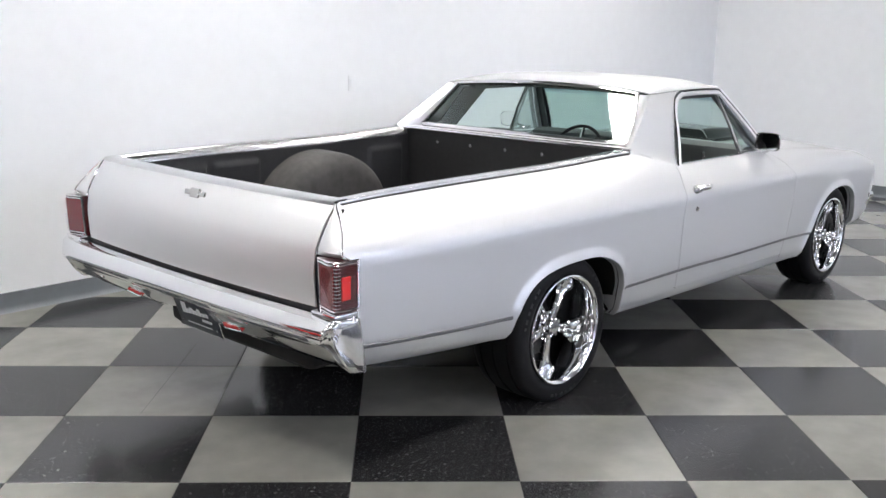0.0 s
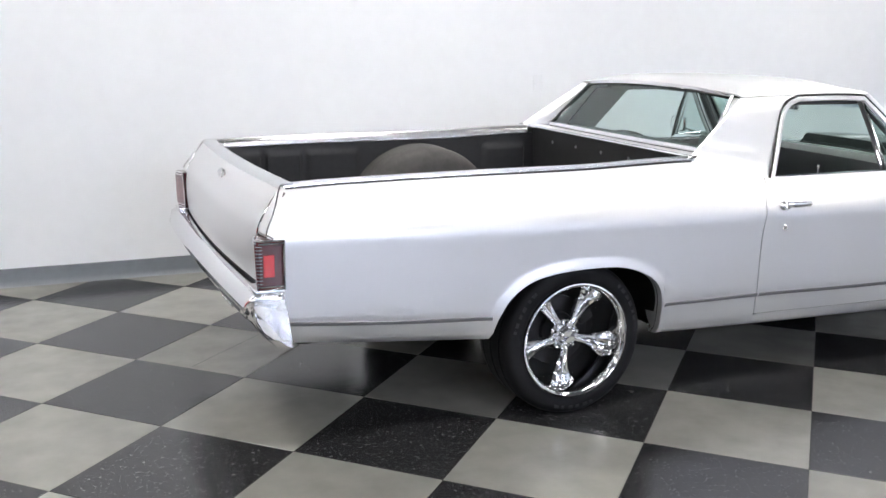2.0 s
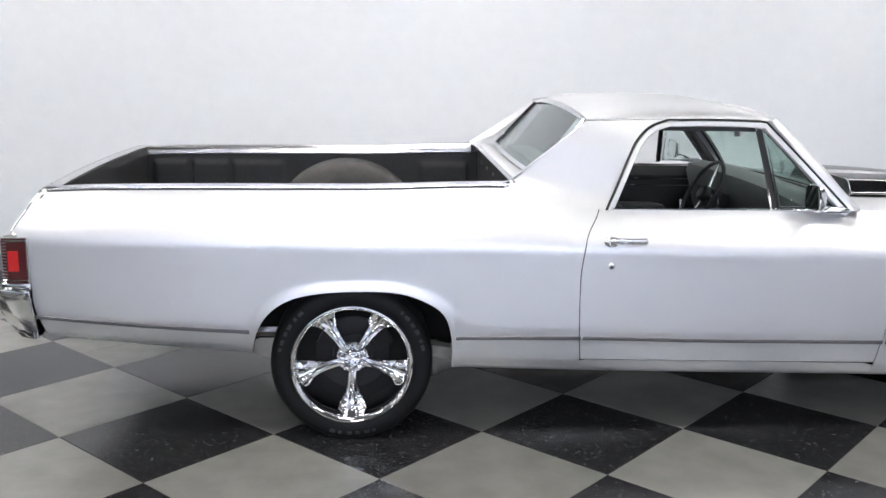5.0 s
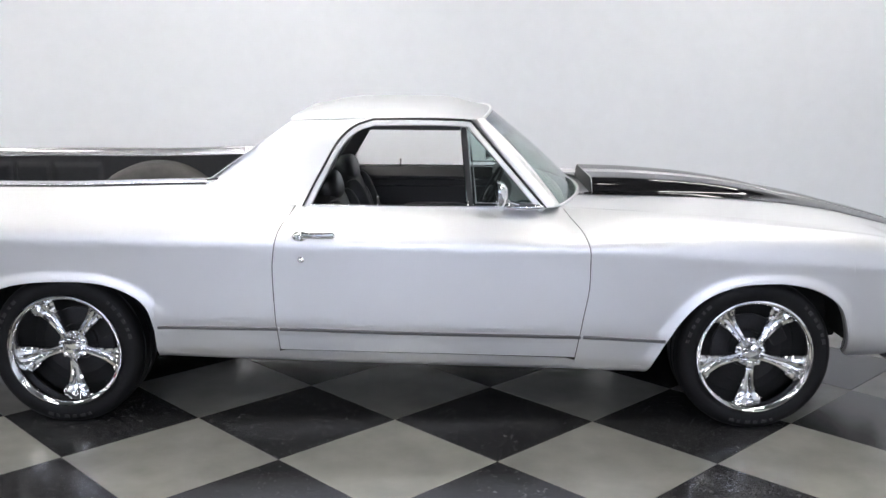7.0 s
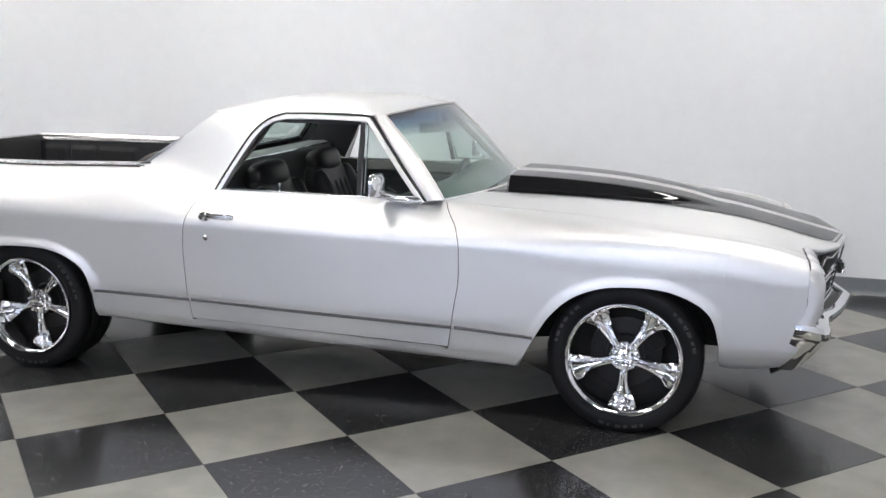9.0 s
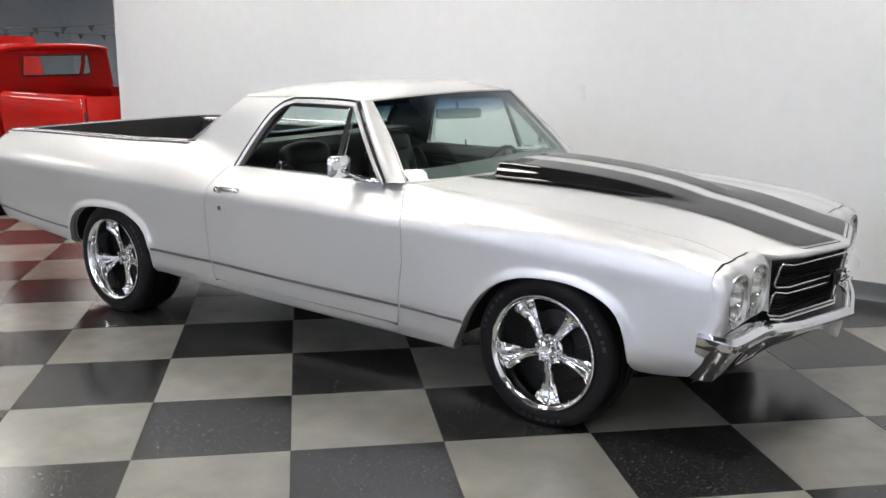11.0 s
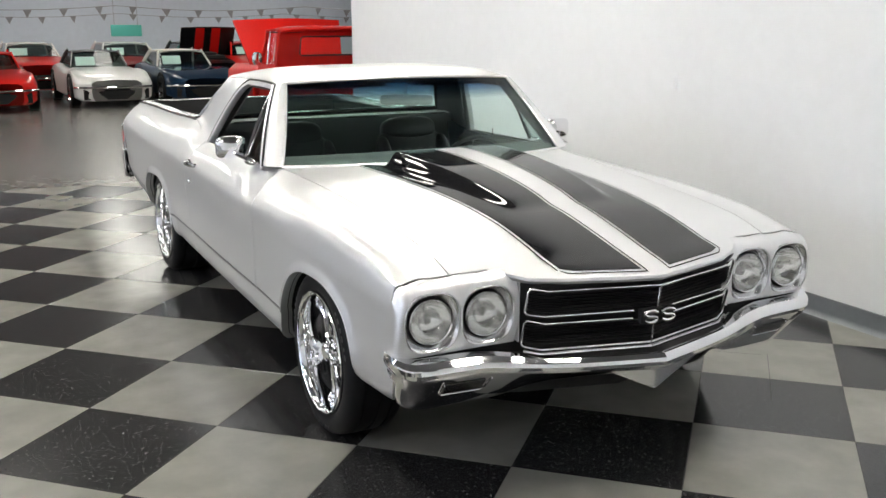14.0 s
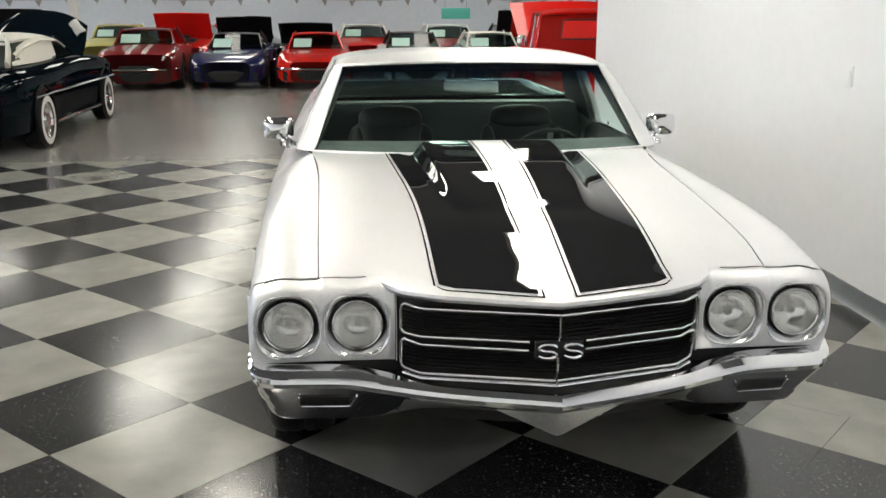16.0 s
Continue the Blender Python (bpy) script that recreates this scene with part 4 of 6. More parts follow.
# ---- front end: bezels, headlamps, grille, bumper ----
HL_Z, HL_OUT, HL_IN = 0.657, 0.797, 0.589
for side in (-1, 1):
    path = curved([(3.668, 0.918, 0), (3.703, 0.918, 0), (3.728, 0.906, 0), (3.738, 0.872, 0), (3.737, 0.78, 0), (3.737, 0.68, 0), (3.737, 0.58, 0), (3.740, 0.475, 0)], 72)
    def bezel_top(y):
        if y < 0.70:
            return hood_z(3.664, y) - 0.002 - 0.020 * smooth01((0.515 - y) / 0.04)
        sec = section_at(3.672)
        return max([z for yy, z in sec if yy >= min(y, 0.912)][:1] or [0.75]) - 0.0015
    rows = []
    for k in range(44):
        row = []
        for p in path:
            y = p.y
            top = bezel_top(y)
            t = k / 35
            if k <= 35:
                z = lerp(0.540, top - 0.022, t)
            else:
                z = top - 0.022 + 0.022 * math.sin((k - 35) / 8 * math.pi / 2)
            # the nose rolls back towards the hood and tucks in towards the bumper
            dx = 0.064 * (1 - math.sqrt(max(0.0, 1 - min(1.0, max(0.0, z - top + 0.085) / 0.085) ** 2)))
            x = max(3.6685, p.x - dx) if y < 0.895 else max(min(3.6685, p.x), p.x - dx)
            x -= 0.030 * smooth01((0.66 - z) / 0.13) ** 2
            if y < 0.906:
                for cy in (HL_OUT, HL_IN):
                    r = (abs(y - cy) ** 2.5 + abs(z - HL_Z) ** 2.5) ** 0.4
                    x -= 0.036 * smooth01((0.102 - r) / 0.012)
            row.append((x, side * y, z))
        rows.append(row)
    bm = grid_bm(rows, 0.003)
    holes = [f for f in bm.faces if any(math.hypot(abs(f.calc_center_median().y) - cy, f.calc_center_median().z - HL_Z) < 0.0865 for cy in (HL_OUT, HL_IN))]
    bmesh.ops.delete(bm, geom=holes, context="FACES")
    bz = part("headlamp_bezel", bm, SILVER, car, "silver painted headlamp bezel with two round lamps", sharp=50)
    rows = [[(3.738, side * 0.473, z), (3.66, side * 0.469, z)] for z in (0.545, 0.68, 0.775)]
    part("bezel_side", grid_bm(rows, 0.003), SILVER, bz)
    # dark joint between bezel and hood
    rows = [[(3.6690, side * y, bezel_top(y) - 0.0005), (3.6635, side * y, bezel_top(y) + 0.0005)] for y in steps(0.525, 0.70, 20)]
    part("bezel_joint", grid_bm(rows, 0.002), SEAM, bz)
    for cy in (HL_OUT, HL_IN):
        m = pose(3.700, side * cy, HL_Z)
        hl = part("headlamp", moved(lathe_bm([(0.0775, 0.010), (0.0775, 0.021), (0.0755, 0.025), (0.0725, 0.023), (0.0715, 0.012)], 48, "x"), m), CHROME, bz, "round headlamp in a chrome ring")
        # black ring put in for the shade of the gap round the lamp
        part("shadow_ring", moved(lathe_bm([(0.0880, 0.0055), (0.076, 0.0045)], 48, "x"), m), BLACK, hl)
        part("reflector", moved(lathe_bm([(0.0725, 0.014), (0.067, -0.006), (0.055, -0.026), (0.036, -0.040), (0.014, -0.046), (0.0, -0.046)], 40, "x"), m), REFLECTOR, hl)
        part("bulb_cap", moved(lathe_bm([(0.018, -0.045), (0.018, -0.016), (0.013, -0.010), (0.0, -0.009)], 24, "x"), m), DULLCHROME, hl)
        ln = part("lens", moved(lathe_bm([(0.0725, 0.016), (0.066, 0.024), (0.056, 0.031), (0.040, 0.036), (0.020, 0.0395), (0.0, 0.0405)], 40, "x"), m), FLUTED, hl)
        ln.visible_shadow = False
        # rounded square flange running down to the lamp's round ring
        flange = []
        for o, xx, e in ((0.1010, 3.722, 3.0), (0.0995, 3.7295, 2.9), (0.0975, 3.7310, 2.8), (0.0950, 3.7290, 2.7), (0.0905, 3.7200, 2.5), (0.0865, 3.7120, 2.25), (0.0825, 3.7040, 2.0)):
            row = []
            for w in steps(0, 2 * math.pi, 72)[:-1]:
                q = o / (abs(math.cos(w)) ** e + abs(math.sin(w)) ** e) ** (1 / e)
                row.append((xx, side * cy + q * math.cos(w), HL_Z + q * math.sin(w)))
            flange.append(row)
        part("lamp_flange", grid_bm(flange, closed=True), RAILSTEEL, hl, "bright rounded lamp flange")


def vee(y, base=0.0, z=0.62):
    """The pointed front in plan: x of the grille plane at y; the plane leans forward towards its top."""
    a, t = abs(y), (z - 0.512) / 0.218
    kink = lerp(3.763, 3.803, t)
    return lerp(lerp(3.862, 3.902, t), kink, a / 0.40) + base if a < 0.40 else kink - 0.62 * (a - 0.40) + base


def tier(y, edge, mid, center):
    a = abs(y)
    return lerp(center, mid, a / 0.40) if a < 0.40 else lerp(mid, edge, min(1.0, (a - 0.40) / 0.05))


grille = part("grille", grid_bm([[(vee(y, -0.035, z), y, z) for y in steps(-0.465, 0.465, 40)] for z in (0.47, 0.62, 0.755)], 0.004), BLACK, car, "black two-tier grille with bright mouldings")
for k in range(6):
    part("grille_bar", tube_bm([(vee(y, -0.014, 0.715 - 0.0125 * k), y, tier(y, 0.724, 0.716, 0.715) - 0.0125 * k) for y in steps(-0.452, 0.452, 24)], 0.018, 0.0055, n=6), BLACK, grille)
    part("grille_bar", tube_bm([(vee(y, -0.014, 0.594 - 0.0115 * k), y, tier(y, 0.604, 0.596, 0.595) - 0.0125 * k) for y in steps(-0.452, 0.452, 24)], 0.018, 0.0055, n=6), BLACK, grille)
for s in (-1, 1):
    outs = [0.392, 0.400, 0.425, 0.447]
    for hi, lo, top_in, low_in in (((0.740, 0.731, 0.729), (0.643, 0.638, 0.638), 0.0, 0.085), ((0.622, 0.611, 0.608), (0.522, 0.513, 0.512), 0.085, 0.0)):
        pts = [(vee(y, 0.002, hi[1]), s * y, tier(y, *hi)) for y in [top_in] + steps(max(0.06, top_in), 0.34, 5) + outs]
        ze, zl = tier(0.447, *hi), tier(0.447, *lo)
        pts += [(vee(0.455, 0.002, ze), s * 0.4545, ze - 0.005), (vee(0.458, 0.002, ze), s * 0.458, ze - 0.014), (vee(0.458, 0.002, zl), s * 0.458, zl + 0.014), (vee(0.455, 0.002, zl), s * 0.4545, zl + 0.005)]
        pts += [(vee(y, 0.002, lo[1]), s * y, tier(y, *lo)) for y in reversed([low_in] + steps(max(0.06, low_in), 0.34, 5) + outs)]
        part("grille_moulding", tube_bm(pts, 0.010, 0.0085, up=(1, 0, 0)), STEEL, grille, "bright grille moulding")
    pts = [(vee(y, 0.010, 0.498), s * y, tier(y, 0.507, 0.498, 0.497)) for y in [0.0] + steps(0.06, 0.379, 6) + [0.40, 0.43, 0.452]]
    part("grille_lip", tube_bm(pts, 0.014, 0.013), STEEL, grille, "bright lower grille lip")
part("center_bar", tube_bm([(vee(0, 0.003, z), 0, z) for z in (0.480, 0.60, 0.728)], 0.008, 0.008, up=(1, 0, 0)), STEEL, grille)
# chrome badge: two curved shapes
for y0 in (-0.038, 0.038):
    pts = curved([(0, y0 + 0.028, 0.013), (0, y0 + 0.010, 0.020), (0, y0 - 0.014, 0.020), (0, y0 - 0.026, 0.011), (0, y0 - 0.014, 0.002), (0, y0 + 0.014, -0.002), (0, y0 + 0.026, -0.011), (0, y0 + 0.014, -0.020), (0, y0 - 0.010, -0.020), (0, y0 - 0.028, -0.013)], 36)
    part("badge", moved(tube_bm(pts, 0.013, 0.014, up=(1, 0, 0)), pose(3.903, 0, 0.620)), CHROME, grille, "chrome badge")
part("badge_backing", box_bm(3.876, 3.894, -0.072, 0.072, 0.596, 0.646, 0.003), BLACK, grille)
part("grille_floor", grid_bm([[(vee(y, dx, 0.5), y, z) for y in steps(-0.47, 0.47, 30)] for dx, z in ((-0.03, 0.504), (0.004, 0.492), (0.030, 0.482), (0.050, 0.478))], 0.003), BLACK, grille)
part("grille_header", grid_bm([[(vee(y, dx, 0.74), y, tier(y, 0.006, 0.0, 0.0) + z) for y in steps(-0.47, 0.47, 30)] for dx, z in ((-0.03, 0.738), (-0.006, 0.743), (-0.004, 0.752))], 0.003), BLACK, grille)

# front bumper: a sloped shelf, a narrow bright face and a tucked lower part; the ends wrap round
def rail(*pts):
    return curved(pts, 80)


# edges of the bumper from the tip of its side to the middle: shelf rear, shelf front, face bottom, lower edge
B_REAR = rail((3.628, 0.915, 0.540), (3.660, 0.914, 0.542), (3.688, 0.900, 0.541), (3.703, 0.865, 0.538), (3.705, 0.76, 0.536), (3.706, 0.62, 0.532), (3.728, 0.50, 0.512), (3.785, 0.40, 0.488), (3.842, 0.25, 0.484), (3.905, 0.0, 0.480))
B_TOP = rail((3.630, 0.932, 0.540), (3.676, 0.933, 0.539), (3.726, 0.922, 0.528), (3.758, 0.890, 0.517), (3.772, 0.83, 0.514), (3.781, 0.74, 0.515), (3.790, 0.62, 0.513), (3.806, 0.52, 0.502), (3.848, 0.40, 0.495), (3.894, 0.25, 0.491), (3.953, 0.0, 0.486))
B_FACE = rail((3.619, 0.917, 0.490), (3.669, 0.917, 0.484), (3.722, 0.906, 0.479), (3.757, 0.880, 0.475), (3.774, 0.83, 0.476), (3.783, 0.74, 0.477), (3.792, 0.62, 0.475), (3.808, 0.52, 0.462), (3.850, 0.40, 0.456), (3.896, 0.25, 0.453), (3.955, 0.0, 0.448))
B_LOW = rail((3.584, 0.868, 0.342), (3.618, 0.866, 0.339), (3.642, 0.852, 0.336), (3.656, 0.826, 0.332), (3.662, 0.79, 0.331), (3.666, 0.72, 0.331), (3.674, 0.62, 0.332), (3.692, 0.52, 0.343), (3.745, 0.40, 0.386), (3.792, 0.25, 0.397), (3.850, 0.0, 0.396))


def bumper_half(side):
    rows = []
    for p, q, r, t in zip(B_REAR, B_TOP, B_FACE, B_LOW):
        # face bulges a little, its edges are rounded over
        out = Vector((q.x - p.x, q.y - p.y, 0)).normalized()
        ctl = [p - Vector((0, 0, 0.02)), p, p.lerp(q, 0.36) + Vector((0, 0, 0.010)), p.lerp(q, 0.74) + Vector((0, 0, 0.0095)), q.lerp(r, 0.05) - out * 0.002, q.lerp(r, 0.16) + out * 0.001, q.lerp(r, 0.5) + out * 0.003, q.lerp(r, 0.84) + out * 0.001,
               r.lerp(t, 0.015) - out * 0.003, r.lerp(t, 0.07) - out * 0.002, r.lerp(t, 0.35) + out * 0.001, r.lerp(t, 0.7) + out * 0.003, r.lerp(t, 0.94) + out * 0.001, t - out * 0.004, t - out * 0.030 + Vector((0, 0, 0.006))]
        rows.append([(c.x, side * c.y, c.z) for c in ctl])
    return rows


right, left = bumper_half(-1), bumper_half(1)
fb = part("front_bumper", grid_bm(right + left[::-1][1:], 0.004), CHROME, car, "chrome front bumper wrapping round the corners", sharp=13)
def lower_x(y, z):
    """x of the bumper's lower face."""
    k = (y - 0.62) / 0.12
    return lerp(lerp(3.792, 3.783, k), lerp(3.674, 3.666, k), (0.476 - z) / 0.1445) + 0.003


for side in (-1, 1):
    ys = steps(0.618, 0.766, 6)
    rows = [[(lower_x(y, z) + 0.0015, side * y, z) for y in ys] for z in steps(0.446, 0.404, 4)]
    pl = part("parking_lamp", grid_bm(rows, 0.003), AMBERDARK, fb, "smoked parking lamp set in the bumper")
    rim = [(lower_x(0.766, z) + 0.003, side * 0.770, z) for z in (0.446, 0.425, 0.402)] + [(lower_x(y, 0.400) + 0.003, side * y, 0.400) for y in reversed(ys)] + [(lower_x(0.618, z) + 0.003, side * lerp(0.612, 0.596, (z - 0.402) / 0.046), z) for z in (0.404, 0.425, 0.448)]
    part("lamp_rim", tube_bm(rim, 0.006, 0.005), CHROME, pl)
    for y, z in ((0.517, 0.450), (0.842, 0.455)):
        part("bumper_bolt", ball_bm((3.772 if y < 0.7 else 3.742, side * y, z), (0.016, 0.022, 0.018), 2, 12, 8), CHROME, fb)
# bright plate hanging under the bumper's middle, and the dark valance behind
bm = bmesh.new()
pts = [(-0.182, 0.432), (-0.170, 0.447), (0.0, 0.466), (0.190, 0.450), (0.204, 0.440), (0.015, 0.352), (0.0, 0.349), (-0.015, 0.354)]
pv = [bm.verts.new((3.898 - 0.10 * abs(y) + 0.03 * (z - 0.349), y, z)) for y, z in pts]
bm.faces.new(pv)
bmesh.ops.recalc_face_normals(bm, faces=bm.faces[:])
bmesh.ops.triangulate(bm, faces=bm.faces[:])
bmesh.ops.solidify(bm, geom=bm.faces[:], thickness=0.003)
chin = part("bumper_center_plate", bm, STEEL, fb, "pointed polished plate under the front bumper", sharp=30)
for y in (-0.085, 0.115):
    part("bolt_hole", ball_bm((3.901 - 0.10 * abs(y), y, 0.446), (0.012, 0.013, 0.011), 2, 10, 6), BLACK, chin)
rows = [[(vee(min(0.45, abs(y)), dx), y, z) for y in steps(-0.80, 0.80, 30)] for dx, z in ((-0.03, 0.46), (-0.06, 0.40), (-0.11, 0.345), (-0.19, 0.295))]
part("lower_valance", grid_bm(rows, 0.004), MATTE, car)
# filler between bezels and bumper
rows = [[(3.70 if abs(y) > 0.46 else vee(y, -0.03), y, z) for y in steps(-0.88, 0.88, 30)] for z in (0.56, 0.50)]
part("bumper_filler", grid_bm(rows, 0.004), MATTE, car)

# ---- rear end: tailgate, lamps, bumper ----
gate_f = spline((0.60, 0.075), (0.68, 0.092), (0.78, 0.098), (0.86, 0.090), (0.95, 0.048), (1.0, 0.012), (1.016, 0.0))
def gate_x(y, z):
    return -1.238 - gate_f(z) - 0.030 * (1 - (abs(y) / 0.79) ** 2)


rows = [[(gate_x(y, z), y, z) for y in steps(-0.790, 0.790, 24)] for z in steps(0.664, 1.016, 22)]
gate = part("tailgate", grid_bm(rows, 0.006), SILVER, car, "closed silver tailgate with a chrome emblem and a polished cap")
rows = [[(gate_x(y, 1.016) - 0.006 + dx, y, z) for y in steps(-0.790, 0.790, 24)] for dx, z in ((0.0, 1.010), (0.002, 1.020), (0.012, 1.026), (0.055, 1.028), (0.066, 1.024), (0.068, 1.005))]
part("tailgate_cap", grid_bm(rows, 0.002), STEEL, gate, "brushed stainless tailgate cap")
rows = [[(gate_x(y, 0.95) + dx, y, z) for y in steps(-0.735, 0.735, 10)] for dx, z in ((0.11, 1.02), (0.11, 0.62))]
part("tailgate_inner", grid_bm(rows, 0.006), LINER, gate)
em = [box_bm(-0.006, 0.006, -0.032, 0.032, -0.019, 0.019, 0.003, 1), box_bm(-0.005, 0.005, -0.070, 0.070, -0.010, 0.010, 0.003, 1)]
part("emblem", moved(join(*em), pose(gate_x(0.0, 0.968) - 0.003, -0.04, 0.968, 0, 17, 0)), DULLCHROME, gate, "small chrome emblem")
for side in (-1, 1):
    # panel beside the tailgate, with bright edges
    rows = []
    zs = steps(0.852, 1.014, 10)
    for z in zs:
        x1, y1 = tail_edge(z), body_y(max(-1.30, tail_edge(z)), min(z, 1.01))
        x0, y0 = gate_x(0.79, z) + 0.004, min(0.798, y1 - 0.004)
        rows.append([(lerp(x0, x1, t) - 0.010 * math.sin(math.pi * t), side * lerp(y0, y1, t), z) for t in steps(0, 1, 5)])
    ep = part("quarter_end_panel", grid_bm(rows, 0.003), SILVER, car)
    part("edge_moulding", tube_bm([(tail_edge(z) - 0.004, side * (body_y(max(-1.30, tail_edge(z)), min(z, 1.01)) + 0.001), z) for z in zs], 0.010, 0.007, up=(-1, 0, 0)), CHROME, ep)
    part("edge_moulding", tube_bm([(gate_x(0.79, z) + 0.002, side * 0.799, z) for z in zs], 0.008, 0.008, up=(-1, 0, 0)), CHROME, ep)
    rows = [[(gate_x(0.79, z) + 0.02, side * 0.775, z), (gate_x(0.79, z) + 0.02, side * 0.83, z)] for z in steps(0.60, 1.0, 10)]
    part("tailgate_gap", grid_bm(rows, 0.003), SEAM, ep)
    # tail lamp
    flip = Matrix.Diagonal((1, side, 1, 1))
    def rear_x(y, z):
        return -1.368 + 0.008 * (1 - (z - 0.664) / 0.186) + 0.26 * max(0, 0.92 - y)
    bm = box_bm(-1.366, -1.264, 0.820, 0.935, 0.664, 0.850, 0.008, 2)
    for v in bm.verts:
        if v.co.x < -1.34:
            v.co.x += rear_x(v.co.y, v.co.z) + 1.368
        v.co.y *= side
    bmesh.ops.recalc_face_normals(bm, faces=bm.faces[:])
    tl = part("tail_lamp", bm, DARKLENS, car, "wraparound red tail lamp in a chrome frame")
    rows = [[(rear_x(y, z) - 0.002, side * y, z) for y in steps(0.826, 0.926, 4)] for z in steps(0.684, 0.834, 4)]
    part("rear_lens", grid_bm(rows, 0.003), REDLENS, tl, "deep red rear lens")
    part("side_lens", moved(box_bm(-1.356, -1.272, 0.933, 0.9372, 0.684, 0.832, 0.002, 1), flip), DARKLENS, tl, "smoked ribbed side lens")
    part("side_reflector", moved(box_bm(-1.340, -1.300, 0.936, 0.9405, 0.716, 0.797, 0.002, 1), flip), BRIGHTRED, tl, "bright red side marker")
    for z0 in (0.668, 0.680, 0.838, 0.848):
        part("chrome_edge", tube_bm([(-1.262, side * 0.936, z0), (-1.345, side * 0.936, z0), (-1.361, side * 0.930, z0), (rear_x(0.91, z0) - 0.002, side * 0.907, z0), (rear_x(0.83, z0) - 0.002, side * 0.826, z0)], 0.008, 0.006), CHROME, tl)
    part("lamp_base", moved(box_bm(-1.372, -1.264, 0.815, 0.938, 0.640, 0.668, 0.006), flip), CHROME, tl)
    part("chrome_edge", tube_bm([(-1.264, side * 0.936, z) for z in steps(0.666, 0.85, 2)], 0.010), CHROME, tl)
    part("chrome_edge", tube_bm([(rear_x(0.826, z) - 0.001, side * 0.826, z) for z in steps(0.666, 0.85, 2)], 0.008), CHROME, tl)
    part("lamp_rib", join(*[moved(box_bm(-1.3665, -1.344, 0.922, 0.9380, z - 0.0010, z + 0.0010), flip) for z in steps(0.692, 0.828, 11)]), TRIMGREY, tl)

# rear bumper: one section swept across, the lower face slanting forward, rounded ends
R_SEC = ((-1.296, 0.640), (-1.330, 0.650), (-1.362, 0.648), (-1.393, 0.634), (-1.407, 0.616), (-1.412, 0.600), (-1.411, 0.574), (-1.404, 0.563), (-1.392, 0.556), (-1.372, 0.532), (-1.345, 0.497), (-1.305, 0.466), (-1.245, 0.446))
R_DIP = ((0, 0), (0, 0), (0, 0), (0, 0), (0, 0), (0, 0), (0, 0), (0.004, 0), (0.030, 0), (0.052, 0), (0.050, 0), (0.025, 0), (0, 0))
R_END = ((-1.296, 0.651), (-1.330, 0.656), (-1.365, 0.657), (-1.385, 0.655), (-1.396, 0.646), (-1.399, 0.630), (-1.399, 0.605), (-1.397, 0.585), (-1.391, 0.562), (-1.376, 0.530), (-1.346, 0.488), (-1.308, 0.456), (-1.245, 0.446))
rows = []
for side in (-1, 1):
    half = []
    for k in range(13):
        y = 0.905 * k / 12
        dip = 1 - smooth01((y - 0.17) / 0.05)
        half.append([(x + dip * d[0] - 0.018 * (1 - (y / 0.905) ** 2), side * y, z) for (x, z), d in zip(R_SEC, R_DIP)])
    for k in range(1, 10):
        a = k / 9 * math.pi / 2
        b = smooth01(k / 4)
        sh = 0.022 * (1 - math.cos(a))
        half.append([(min(-1.25, lerp(x, xe, b) + sh * max(0.0, min(1.0, (-1.28 - x) / 0.08))), side * (0.905 + 0.044 * math.sin(a)), lerp(z, ze, b) - 0.010 * (1 - math.cos(a)) * (z > 0.6)) for (x, z), (xe, ze) in zip(R_SEC, R_END)])
    last = half[-1]
    for q in (0.5, 1.0):
        half.append([(lerp(p[0], -1.268 + 0.030 * i / 12, q), side * (0.949 + 0.003 * math.sin(math.pi * q)), lerp(p[2], 0.648 - 0.200 * i / 12, q)) for i, p in enumerate(last)])
    rows = rows + half[1:] if side > 0 else half[::-1]
part("tailgate_lower_gap", grid_bm([[(gate_x(y, 0.664) + 0.012, y, z) for y in steps(-0.80, 0.80, 12)] for z in (0.60, 0.672)], 0.003), SEAM, gate)
rb = part("rear_bumper", grid_bm(rows, 0.004), CHROME, car, "chrome rear bumper with red reflectors", sharp=70)
pm = pose(-1.330, -0.060, 0.476, 0, -17, 0)
lp = part("number_plate", moved(box_bm(-0.003, 0.003, -0.142, 0.142, -0.066, 0.066, 0.002), pm), PLATE, rb, "dark navy dealer plate with white lettering")
for y0, y1, z0, z1 in ((0.070, 0.100, 0.0, 0.048), (0.048, 0.066, 0.002, 0.022), (0.022, 0.044, 0.004, 0.030), (0.0, 0.018, 0.004, 0.022), (-0.028, -0.006, 0.004, 0.034), (-0.052, -0.034, 0.006, 0.022), (-0.080, -0.058, 0.008, 0.024), (-0.095, -0.03, -0.018, -0.008), (-0.085, 0.085, -0.043, -0.039)):
    part("plate_bar", moved(box_bm(-0.0052, -0.0025, y0, y1, z0, z1), pm), PLATEWHITE, lp)
for y in (-0.118, 0.118):
    part("plate_bolt", moved(ball_bm((-0.004, y, -0.042), (0.004, 0.012, 0.012), 2, 10, 6), pm), STEEL, lp)
part("plate_frame", moved(tube_bm([(-0.002, -0.146, -0.070), (-0.002, 0.146, -0.070), (-0.002, 0.146, 0.070), (-0.002, -0.146, 0.070)], 0.007, closed=True), pm), DULLCHROME, lp)
